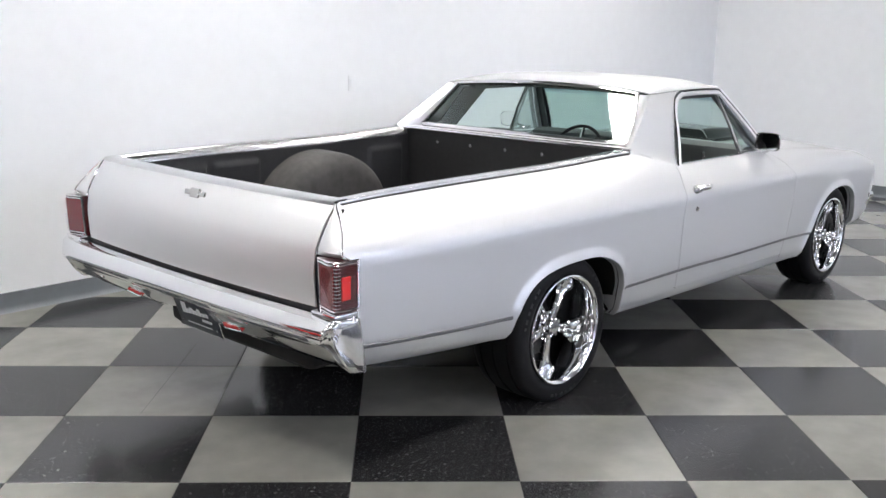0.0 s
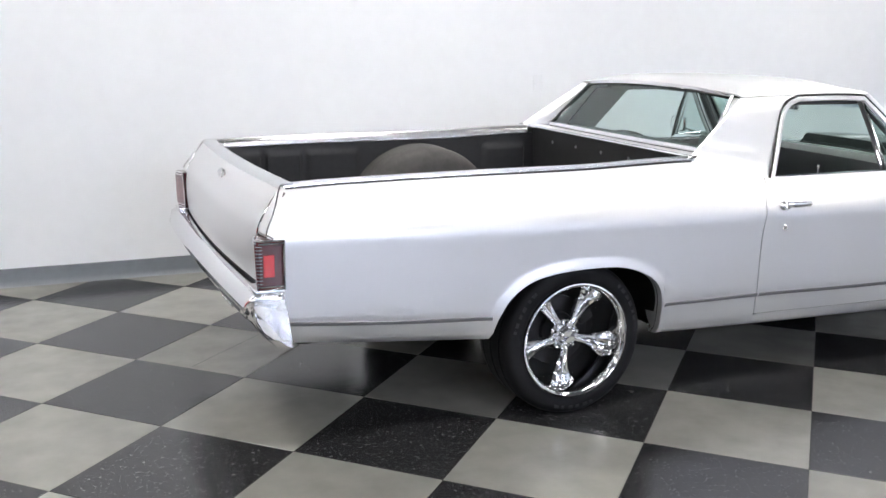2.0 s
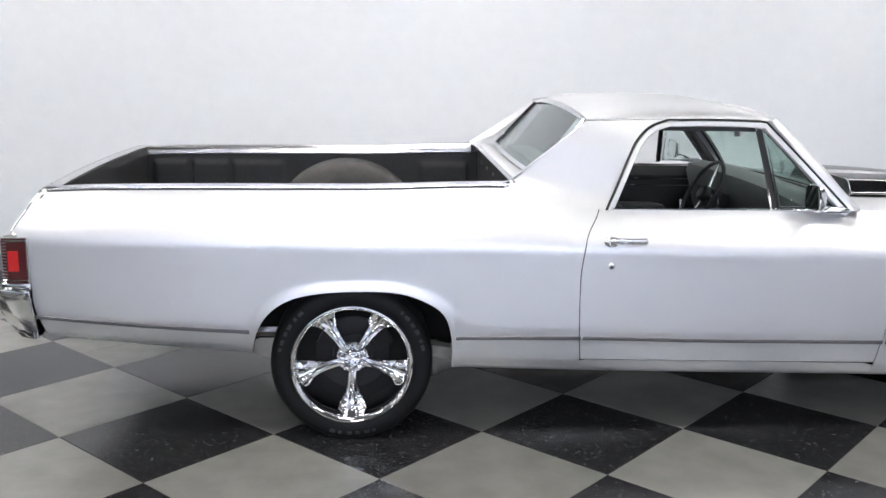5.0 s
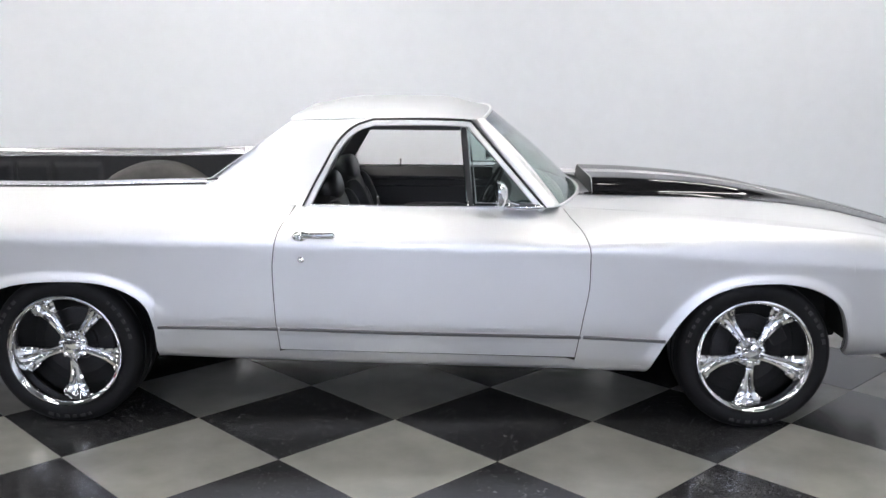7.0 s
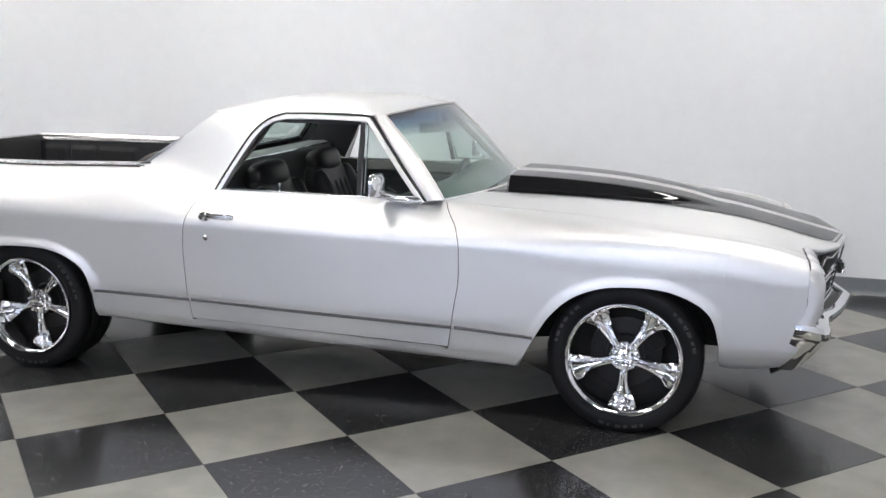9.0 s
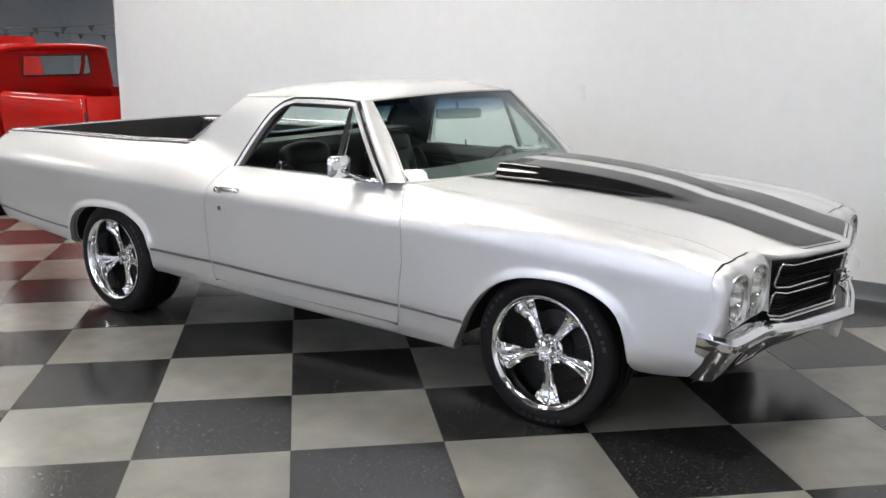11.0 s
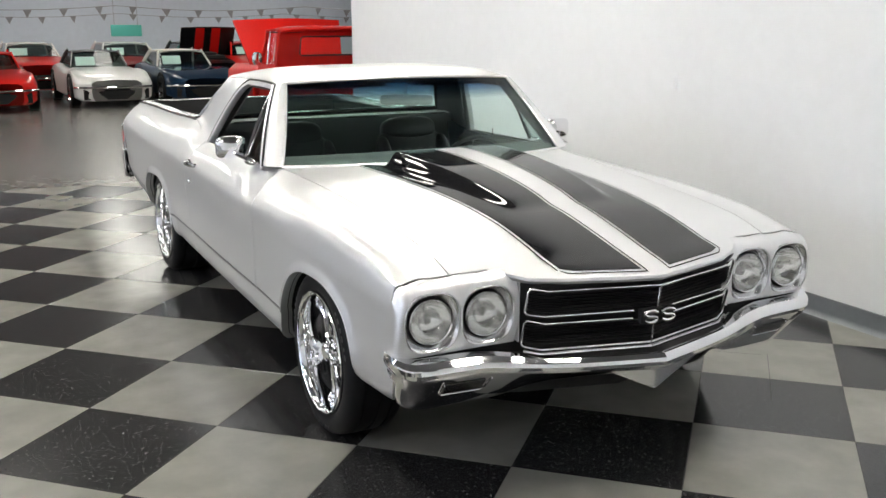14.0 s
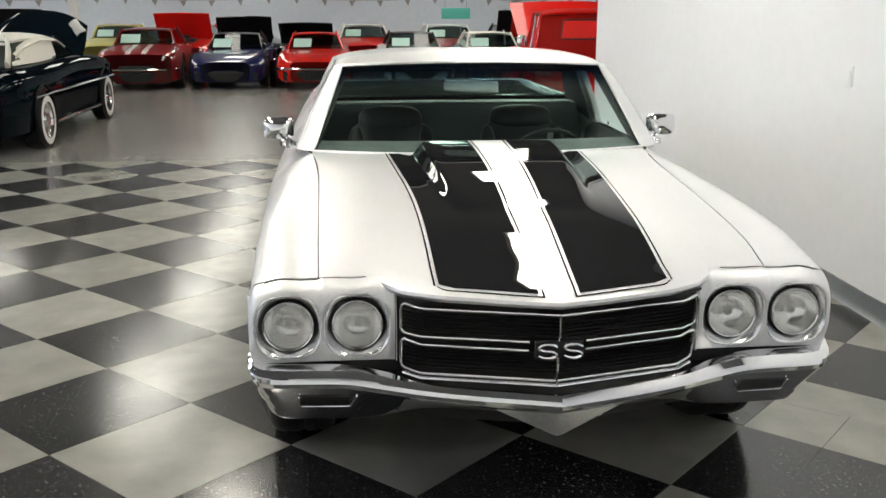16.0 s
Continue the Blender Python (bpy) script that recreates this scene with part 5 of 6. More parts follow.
for side in (-1, 1):
    pts = []
    for y, z in ((0.275, 0.528), (0.385, 0.528), (0.410, 0.498), (0.305, 0.490)):
        pts.append((-1.375 + (0.528 - z) * 0.22, side * y, z))
    bm = bmesh.new()
    bm.faces.new([bm.verts.new(p) for p in pts])
    bmesh.ops.recalc_face_normals(bm, faces=bm.faces[:])
    bmesh.ops.solidify(bm, geom=bm.faces[:], thickness=0.006)
    rf = part("reflector", bm, BRIGHTRED, rb, "red bumper reflector")
    part("reflector_rim", tube_bm([(p[0] - 0.002, p[1], p[2]) for p in pts], 0.007, closed=True), CHROME, rf)
    part("bumper_bolt", ball_bm((-1.366, side * 0.62, 0.520), (0.02, 0.024, 0.02), 2, 12, 8), CHROME, rb)
rows = [[(-1.27, y, 0.63), (-1.24, y, 0.52), (-1.10, y, 0.47)] for y in steps(-0.88, 0.88, 8)]
part("rear_valance", grid_bm(rows, 0.004), MATTE, car)

# ---- cargo bed ----
bed = part("cargo_bed", grid_bm([[(x, y, 0.60) for x in steps(-1.24, 0.67, 10)] for y in steps(-0.74, 0.74, 10)], 0.006), LINER, car, "open cargo bed with a black textured liner")
part("bed_front_wall", grid_bm([[(x, y, z) for y in steps(-0.75, 0.75, 10)] for x, z in ((0.665, 0.60), (0.668, 0.85), (0.660, 1.045))], 0.006), LINER, bed)
for y in steps(-0.5, 0.5, 4):
    part("snap_button", ball_bm((0.655, y, 0.985), (0.008, 0.018, 0.018), 2, 12, 6), TRIMGREY, bed)
for side in (-1, 1):
    rows = []
    for x in steps(-1.235, 0.665, 150):
        row = []
        for z in steps(0.60, 1.02, 30):
            y = 0.742
            # pressed panels and the wheel hump
            for x0, x1 in ((-1.14, -0.96), (-0.93, -0.74), (-0.71, -0.42), (0.33, 0.60)):
                y -= 0.012 * smooth01(min(x - x0, x1 - x) / 0.012) * smooth01((0.955 - z) / 0.012)
            row.append((x, side * y, z))
        rows.append(row)
    part("bed_side", grid_bm(rows, 0.005), LINER, bed)
    rows = []
    for r, y in ((1.0, 0.745), (0.99, 0.60), (0.965, 0.560), (0.90, 0.532), (0.75, 0.515), (0.0, 0.508)):
        rows.append([(-0.075 + r * 0.405 * math.cos(w), side * y, 0.60 + r * 0.375 * math.sin(w)) for w in steps(0, math.pi, 30)])
    part("wheel_hump", grid_bm(rows, 0.005), DUSTLINER, bed, sharp=60)
    # bright rail along the top of the bed
    rows = []
    for x in steps(-1.225, 0.62, 40):
        z = z_top(x)
        rows.append([(x, side * (y_top(x) + 0.006), z - 0.006), (x, side * (y_top(x) + 0.004), z + 0.004), (x, side * (y_top(x) - 0.014), z + 0.009), (x, side * 0.756, z + 0.009), (x, side * 0.744, z + 0.002), (x, side * 0.737, z - 0.012), (x, side * 0.732, z - 0.034), (x, side * 0.736, z - 0.040)])
    rl = part("bed_rail", grid_bm(rows, 0.002), RAILSTEEL, car, "polished bed rail")
    part("rail_seal", tube_bm([(x, side * (y_top(x) + 0.007), z_top(x) - 0.008) for x in steps(-1.22, 0.60, 30)], 0.010, 0.012), BLACK, rl)
    cn = curved([(0.60, side * 0.80, 1.058), (0.63, side * 0.79, 1.060), (0.655, side * 0.765, 1.056)], 8)
    part("rail_corner", tube_bm(cn, 0.030, 0.020), CHROME, rl)

# ---- wheels ----
def tyre_profile(width):
    h = width / 2
    return [(0.246, h - 0.012), (0.252, h - 0.004), (0.2704, h + 0.002), (0.2962, h + 0.003), (0.3137, h - 0.004), (0.3257, h - 0.018), (0.3312, h - 0.034),
            (0.3326, h - 0.055), (0.3257, h - 0.057), (0.3257, h - 0.064), (0.3331, h - 0.066), (0.3340, 0.010), (0.3266, 0.008), (0.3266, -0.008), (0.3340, -0.010),
            (0.3331, -h + 0.066), (0.3257, -h + 0.064), (0.3257, -h + 0.057), (0.3326, -h + 0.055), (0.3312, -h + 0.034), (0.3257, -h + 0.018), (0.3137, -h + 0.004), (0.2824, -h), (0.252, -h + 0.006), (0.235, -h + 0.02)]


def tyre_bm(width, n=72):
    """A tyre flattened where it stands on the floor."""
    bm = lathe_bm([(r, -a) for r, a in tyre_profile(width)], n)
    for v in bm.verts:
        v.co.z = max(v.co.z, -0.3275)
    return bm


def spoke_bm():
    """One flared spoke pointing down, outer face towards -y."""
    st = [(0.030, 0.022, 0.040, 0.020), (0.060, 0.020, 0.036, 0.024), (0.090, 0.020, 0.037, 0.028), (0.125, 0.024, 0.041, 0.030), (0.155, 0.031, 0.044, 0.030), (0.180, 0.041, 0.043, 0.028), (0.196, 0.049, 0.040, 0.026), (0.206, 0.055, 0.034, 0.026), (0.216, 0.057, 0.033, 0.026), (0.232, 0.057, 0.036, 0.024)]
    rows = []
    for r, hw, y, dep in st:
        rows.append([(-hw, y + dep, -r), (-hw, y + 0.008, -r), (-hw * 0.78, y, -r), (-hw * 0.42, y - 0.001, -r), (-hw * 0.2, y + 0.006, -r), (0, y + 0.008, -r), (hw * 0.2, y + 0.006, -r),
                     (hw * 0.42, y - 0.001, -r), (hw * 0.78, y, -r), (hw, y + 0.008, -r), (hw, y + dep, -r)])
    bm = grid_bm(rows, closed=True)
    bmesh.ops.recalc_face_normals(bm, faces=bm.faces[:])
    return bm


def wheel(name, m, width, dish):
    """A wheel whose outer face looks to -y; dish: how deep the spokes sit behind the rim's lip."""
    w = new(name)
    w.parent = car
    w.matrix_local = m
    w["label"] = "wide low-profile tyre on a polished five-spoke chrome wheel"
    h = width / 2
    part("tyre", tyre_bm(width), RUBBER, w, sharp=40)
    for base in (0.2, 2.3, 4.4):
        for k, ln in enumerate((0.05, 0.03, 0.05, 0.04, 0.05, 0.03)):
            a0 = base + k * 0.12
            part("sidewall_marking", grid_bm([[(r * math.cos(a0 + q * ln), -h - 0.0042, r * math.sin(a0 + q * ln)) for q in (0, 0.5, 1.0, 1.5)] for r in (0.290, 0.304)], 0.0015), RUBBERMARK, w)
    part("rim", lathe_bm([(0.249, -h + 0.010), (0.2505, -h - 0.002), (0.248, -h - 0.008), (0.243, -h - 0.009), (0.236, -h - 0.005), (0.230, -h + 0.003), (0.227, -h + 0.014), (0.225, -h + 0.040), (0.222, -h + 0.085), (0.218, h - 0.06), (0.236, h - 0.01), (0.246, h - 0.01)], 72), CHROME, w, "chrome rim with a polished lip", sharp=40)
    o = -h + dish - 0.036
    for k in range(5):
        part("spoke", moved(spoke_bm(), pose(0, o, 0, 0, 72 * k, 0)), CHROME, w, sharp=30)
    part("hub", lathe_bm([(0.066, o + 0.075), (0.066, o + 0.046), (0.060, o + 0.040), (0.040, o + 0.038), (0.036, o + 0.030), (0.034, o + 0.012), (0.028, o + 0.006), (0.0, o + 0.004)], 40), CHROME, w)
    for k in range(5):
        a = radians(36 + 72 * k)
        part("lug_nut", moved(lathe_bm([(0.010, 0.03), (0.010, 0.004), (0.008, 0.0), (0.0, -0.001)], 6), pose(0.050 * math.sin(a), o + 0.020, -0.050 * math.cos(a))), CHROME, w, flat=True)
    part("brake_disc", lathe_bm([(0.155, o + 0.130), (0.155, o + 0.116), (0.150, o + 0.114), (0.085, o + 0.114), (0.080, o + 0.10), (0.0, o + 0.10)], 48), ROTOR, w)
    part("brake_caliper", moved(box_bm(-0.045, 0.045, o + 0.085, o + 0.145, 0.105, 0.175, 0.012), pose(0, 0, 0, 0, 60, 0)), MATTE, w)
    # added black disc, standing in for the shade behind the spokes
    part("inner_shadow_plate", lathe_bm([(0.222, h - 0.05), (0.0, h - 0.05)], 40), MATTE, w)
    return w


RW, FW = 0.27, 0.235
for side in (-1, 1):
    wheel("rear_wheel", pose(-0.018, side * (0.918 - RW / 2), 0.3235, 0, 0, 0 if side < 0 else 180), RW, 0.085)
    wheel("front_wheel", pose(2.956, side * (0.915 - FW / 2), 0.3313, 0, 0, 0 if side < 0 else 180), FW, 0.050)

# ---- underbody and interior ----
part("underbody", join(box_bm(-0.70, 3.45, -0.52, 0.52, 0.31, 0.37, 0.02), box_bm(0.45, 2.45, -0.86, 0.86, 0.30, 0.34, 0.01), box_bm(-1.2, -0.45, -0.85, 0.85, 0.47, 0.50, 0.01)), MATTE, car)
part("fuel_tank", box_bm(-1.12, -0.42, -0.50, 0.50, 0.29, 0.475, 0.05, 3), MATTE, car)
part("rear_axle", join(box_bm(-0.045, 0.045, -0.66, 0.66, 0.295, 0.385, 0.03, 2), ball_bm((0, 0, 0.34), (0.15, 0.13, 0.14), 2.2)), MATTE, car)
part("front_axle", tube_bm([(2.956, y, 0.30) for y in steps(-0.7, 0.7, 4)], 0.07), MATTE, car)
part("engine_bay_floor", box_bm(2.30, 3.70, -0.55, 0.55, 0.42, 0.46, 0.01), MATTE, car)
for side in (-1, 1):
    part("exhaust_pipe", tube_bm(curved([(2.2, side * 0.30, 0.25), (1.2, side * 0.40, 0.23), (0.5, side * 0.42, 0.25), (0.2, side * 0.5, 0.33), (-0.4, side * 0.55, 0.36), (-0.75, side * 0.60, 0.36)], 24), 0.06), DULLCHROME, car)

part("cabin_floor", box_bm(0.72, 2.3, -0.78, 0.78, 0.34, 0.40, 0.01), HEADLINER, car)
rows = [[(x, y, z) for y in steps(-0.78, 0.78, 8)] for x, z in ((0.86, 0.36), (0.84, 0.80), (0.80, 1.02), (0.83, 1.055))]
part("cabin_rear_wall", grid_bm(rows, 0.006), DASH, car)
rows = [[(x, y, z) for y in steps(-0.72, 0.72, 10)] for x, z in ((0.83, 1.058), (0.93, 1.062), (0.965, 1.050), (0.975, 1.0))]
part("rear_shelf", grid_bm(rows, 0.004), DASH, car)
part("shelf_moulding", tube_bm([(0.972, y, 1.052) for y in steps(-0.68, 0.68, 6)], 0.010), CHROME, car)
rows = [[(x + 0.06 * (1 - (y / 0.78) ** 2) , y, z) for y in steps(-0.76, 0.76, 16)] for x, z in ((2.13, 0.940), (2.06, 0.972), (1.95, 0.980), (1.885, 0.962), (1.875, 0.92), (1.90, 0.84), (1.93, 0.72), (2.02, 0.60), (2.15, 0.45))]
dash = part("dashboard", grid_bm(rows, 0.01), DASH, car, "dark padded dashboard")
part("gauge_cluster", box_bm(1.885, 1.93, 0.18, 0.58, 0.76, 0.87, 0.012), BLACK, dash)
for k in range(3):
    part("gauge", moved(lathe_bm([(0.045, 0.0), (0.043, -0.008), (0.036, -0.006), (0.0, -0.004)], 28, "x"), pose(1.886, 0.26 + 0.12 * k, 0.815)), STEEL, dash)
for side in (-1, 1):
    # the inner trim of the roof rail and pillars
    part("pillar_trim", tube_bm([(lerp(2.06, 1.75, k), side * lerp(0.775, 0.625, k), lerp(0.94, 1.285, k)) for k in steps(0, 1, 5)], 0.045, 0.035), HEADLINER, car)
    part("rail_trim", tube_bm([(x, side * 0.630, 1.286) for x in steps(1.10, 1.72, 5)], 0.05, 0.04), HEADLINER, car)
    rows = [[(lerp(0.84, 1.00, k), side * lerp(0.69, 0.61, k), lerp(1.05, 1.285, k)), (lerp(1.03, 1.24, k), side * lerp(0.80, 0.635, k), lerp(0.95, 1.28, k))] for k in steps(0, 1, 6)]
    part("quarter_trim", grid_bm(rows, 0.006), HEADLINER, car)

# bucket seats
def seat(y):
    s = new("bucket_seat")
    s.parent = car
    s.matrix_local = pose(1.365, y, 0.285)
    s["label"] = "black leather bucket seat with a broad headrest"
    part("seat_cushion", moved(ball_bm((0.0, 0, 0.0), (0.52, 0.50, 0.20), 3.2), pose(0.05, 0, 0.16, 0, -8, 0)), LEATHER, s)
    back_m = pose(-0.18, 0, 0.22, 0, -16, 0)
    part("backrest", moved(ball_bm((0, 0, 0.23), (0.15, 0.48, 0.54), 3.4), back_m), LEATHER, s)
    for k in (-1, 1):
        part("side_bolster", moved(ball_bm((0.05, k * 0.195, 0.21), (0.13, 0.10, 0.46), 2.6), back_m), LEATHER, s)
    for k in range(4):
        part("seat_pleat", moved(ball_bm((0.055, -0.105 + 0.07 * k, 0.20), (0.07, 0.068, 0.34), 3), back_m), LEATHER, s)
    part("headrest", moved(ball_bm((0.015, 0, 0.485), (0.13, 0.36, 0.15), 2.8), back_m), LEATHER, s)
    return s


seat(-0.37)
seat(0.37)
part("center_console", box_bm(1.20, 1.95, -0.10, 0.10, 0.40, 0.60, 0.03), BLACK, car)
part("shifter", join(tube_bm([(1.62, 0, 0.60), (1.60, 0, 0.72)], 0.016), ball_bm((1.60, 0, 0.74), (0.05, 0.05, 0.05), 2)), CHROME, car)
# steering wheel
sm = pose(1.845, 0.37, 0.850, 0, -62, 0)
stw = part("steering_wheel", moved(tube_bm([(0.185 * math.cos(a), 0.185 * math.sin(a), 0) for a in steps(0, 2 * math.pi, 40)[:-1]], 0.022, closed=True), sm), BLACK, car, "black three-spoke steering wheel")
for k in range(3):
    a = radians(90 * (k + 1) + 90)
    part("wheel_spoke", moved(tube_bm([(0.03 * math.cos(a), 0.03 * math.sin(a), -0.02), (0.18 * math.cos(a), 0.18 * math.sin(a), 0)], 0.03, 0.008), sm), STEEL, stw)
part("horn_cap", moved(lathe_bm([(0.045, -0.03), (0.045, 0.0), (0.035, 0.012), (0.0, 0.016)], 28, "z"), sm), BLACK, stw)
part("steering_column", moved(lathe_bm([(0.025, -0.30), (0.028, -0.03)], 20, "z"), sm), BLACK, stw)
# rear-view mirror
rm = pose(1.875, -0.015, 1.222, 0, 0, -25)
rv = part("rear_view_mirror", moved(ball_bm((0, 0, 0), (0.030, 0.275, 0.054), 6), rm), MIRRORBACK, car, "interior rear-view mirror")
part("mirror_face", moved(box_bm(-0.0165, -0.0135, -0.132, 0.132, -0.027, 0.027, 0.001, 1), rm), MIRROR, rv)
part("stem", tube_bm([(1.868, -0.015, 1.24), (1.862, -0.015, 1.27), (1.865, -0.015, 1.305)], 0.012), DULLCHROME, rv)
for side in (-1, 1):
    part("sun_visor", moved(box_bm(-0.07, 0.07, -0.24, 0.24, -0.008, 0.008, 0.006), pose(1.70, side * 0.33, 1.292)), HEADLINER, car)

# ---- the car hall ----
def car_paint(name, color, rough=0.25):
    return material(name, color, 0.4, 0.0, 0.7, grain=3, grain_amount=0.05, spec=0.1)


RED = car_paint("red_paint", (0.68, 0.014, 0.011))
WINE = car_paint("wine_paint", (0.22, 0.008, 0.012))
WHITEP = car_paint("white_paint", (0.80, 0.80, 0.77))
NAVY = car_paint("navy_paint", (0.010, 0.014, 0.075))
BLUE = car_paint("blue_paint", (0.006, 0.024, 0.055))
DARKTEAL = material("dark_teal_paint", (0.002, 0.005, 0.008), 0.5, 0.0, 0.28, grain=3, grain_amount=0.05, spec=0.0)
BLACKP = car_paint("black_paint", (0.008, 0.008, 0.009))
YELLOW = car_paint("yellow_paint", (0.62, 0.55, 0.16))
CANVAS = material("white_canvas", (0.66, 0.64, 0.58), 0.8, grain=12, grain_amount=0.06)
DARKGLASS = pane_glass("car_glass", (0.30, 0.35, 0.34))
PAPER = material("pale_green_paper", (0.50, 0.72, 0.64), 0.7)
WHITEWALL = material("whitewall", (0.70, 0.69, 0.66), 0.6)
SIGNGREEN = material("sign_green", (0.12, 0.62, 0.52), 0.5)
FLAGGREY = material("pennant_cloth", (0.33, 0.33, 0.36), 0.8, grain=6, grain_amount=0.2)


def far_wheel(parent, x, y, r=0.33, white=False):
    w = new("wheel")
    w.parent = parent
    w.matrix_local = pose(x, y, r, 0, 0, 0 if y < 0 else 180)
    part("tyre", lathe_bm([(r * 0.62, -0.10), (r * 0.70, -0.112), (r * 0.9, -0.11), (r, -0.08), (r, 0.08), (r * 0.9, 0.11), (r * 0.6, 0.10)], 28), RUBBER, w)
    if white:
        part("whitewall", lathe_bm([(r * 0.88, -0.1125), (r * 0.80, -0.116), (r * 0.66, -0.113)], 28), WHITEWALL, w)
    part("rim", lathe_bm([(r * 0.63, -0.102), (r * 0.60, -0.106), (r * 0.55, -0.085), (r * 0.3, -0.075), (r * 0.22, -0.10), (0.0, -0.104)], 24), CHROME, w)
    return w


def far_car(name, label, m, paint, length=4.6, width=1.78, roof_z=1.25, hood_z_=0.78, deck_z=0.86, nose_z=0.62, cowl=0.25, cabin=(0.2, -1.35), top=None, bulged=False,
            hood_up=None, hood_inner=None, stripes=None, paper=True, white=False, nose_sharp=False, open_grille=True, lamps=True, bumper=True, hood_bands=None):
    """A classic car seen from afar, nose towards +x, its middle over the origin."""
    t = thing(name, m, label, "car", "cars in the hall")
    L, W = length / 2, width / 2
    xs = steps(-L, L, 26)
    hz = spline((-L, deck_z - 0.10), (-L + 0.25, deck_z - 0.02), (-L + 0.9, deck_z), (cabin[1], deck_z), (cabin[0] + cowl, hood_z_ + 0.06), (L - 0.9, hood_z_), (L - 0.25, lerp(hood_z_, nose_z, 0.5)), (L, nose_z))
    wz = spline((-L, W * 0.84), (-L + 0.4, W * 0.96), (-0.8, W), (0.6, W * 0.97), (L - 0.8, W), (L - 0.2, W * 0.92), (L, W * (0.62 if nose_sharp else 0.84)))
    rows = []
    for x in xs:
        w, z = wz(x), hz(x)
        b = 0.05 if bulged and abs(abs(x) - 1.25) < 0.7 else 0.0
        b *= smooth01(1 - abs(abs(x) - 1.25) / 0.7)
        half = [(w * 0.86, 0.17), (w * 0.97, 0.24), (w * 0.99, 0.40), (w, 0.55), (w * 0.985, z - 0.12), (w * 0.93, z - 0.03 + b), (w * 0.80, z + 0.01 + b), (w * 0.6, z + 0.012), (w * 0.3, z + 0.024)]
        rows.append([(x, -y, zz) for y, zz in half] + [(x, 0, z + 0.028)] + [(x, y, zz) for y, zz in reversed(half)])
    bm = grid_bm(rows)
    bmesh.ops.holes_fill(bm, edges=[e for e in bm.edges if e.is_boundary], sides=0)
    bmesh.ops.recalc_face_normals(bm, faces=bm.faces[:])
    body = part("body", bm, paint, t, sharp=45)
    # wheel openings are dark housings behind the tyres
    for wx in (-L * 0.60, L * 0.62):
        for s in (-1, 1):
            arch = lathe_bm([(0.39, -0.02), (0.385, 0.005), (0.0, 0.006)], 28)
            part("wheel_arch", moved(arch, pose(wx, s * (W * 0.985), 0.36, 0, 0, 0 if s < 0 else 180)), MATTE, t)
            far_wheel(t, wx, s * (W - 0.09), 0.325, white)
    # cabin: glass block with pillars and a roof
    c0, c1 = cabin
    rz = roof_z
    def ring(x, y, z, n=9):
        return [(x, lerp(-y, y, k / (n - 1)), z) for k in range(n)]
    zf, zb = hz(c0 + 0.42) + 0.02, hz(c1 - 0.3) + 0.02
    part("windshield", grid_bm([[(c0 + 0.42 + 0.12 * (1 - v * v), v * W * 0.74, zf) for v in steps(-1, 1, 8)], [(c0 + 0.02 + 0.07 * (1 - v * v), v * W * 0.60, rz - 0.03) for v in steps(-1, 1, 8)]]), DARKGLASS, t)
    part("rear_glass", grid_bm([[(c1 - 0.35, v * W * 0.70, zb) for v in (-1, 0, 1)], [(c1 + 0.10, v * W * 0.58, rz - 0.04) for v in (-1, 0, 1)]]), DARKGLASS, t)
    for s in (-1, 1):
        part("side_glass", grid_bm([[(c0 + 0.40, s * W * 0.76, zf), (c1 - 0.30, s * W * 0.74, zb)], [(c0 + 0.02, s * W * 0.61, rz - 0.04), (c1 + 0.10, s * W * 0.59, rz - 0.04)]]), DARKGLASS, t)
        part("windshield_frame", tube_bm([(c0 + 0.42, s * W * 0.75, zf), (c0 + 0.02, s * W * 0.61, rz - 0.02)], 0.05, 0.04), top or paint, t)
        part("rear_pillar", tube_bm([(c1 - 0.35, s * W * 0.73, zb), (c1 - 0.05, s * W * 0.66, lerp(zb, rz, 0.6)), (c1 + 0.12, s * W * 0.59, rz - 0.03)], 0.16, 0.05, up=(0, 1, 0)), top or paint, t)
    roof = [[(x, v * W * 0.62 * (0.97 if k in (0, 5) else 1), rz - (0.035 if k in (0, 5) else 0.0) - 0.03 * abs(v) ** 3) for v in steps(-1, 1, 8)] for k, x in enumerate(steps(c0 + 0.09, c1 + 0.02, 5))]
    part("roof", grid_bm(roof, 0.03), top or paint, t)
    part("interior", box_bm(c1 + 0.1, c0 - 0.1, -W * 0.68, W * 0.68, 0.5, hz(c0) - 0.02, 0.05), MATTE, t)
    # nose: bumper, grille, lamps
    if bumper:
        part("front_bumper", tube_bm(curved([(L - 0.35, -W * 0.97, 0.46), (L - 0.05, -W * 0.80, 0.47), (L + 0.05, 0, 0.47), (L - 0.05, W * 0.80, 0.47), (L - 0.35, W * 0.97, 0.46)], 20), 0.04, 0.05), CHROME, t)
    part("lower_valance", grid_bm([[(L + dx - 0.10 * v * v, v * W * 0.80, z) for v in steps(-1, 1, 8)] for dx, z in ((0.0, 0.425), (0.035, 0.38), (0.01, 0.20))], 0.02), MATTE, t)
    if open_grille:
        part("grille", grid_bm([[(L + 0.025 - 0.06 * v * v, v * W * 0.62, z) for v in steps(-1, 1, 6)] for z in (0.50, 0.56)] if lamps else [[(L + 0.03 - 0.10 * v * v, v * W * 0.60, z) for v in steps(-1, 1, 6)] for z in (0.36, 0.43)], 0.02), MATTE, t)
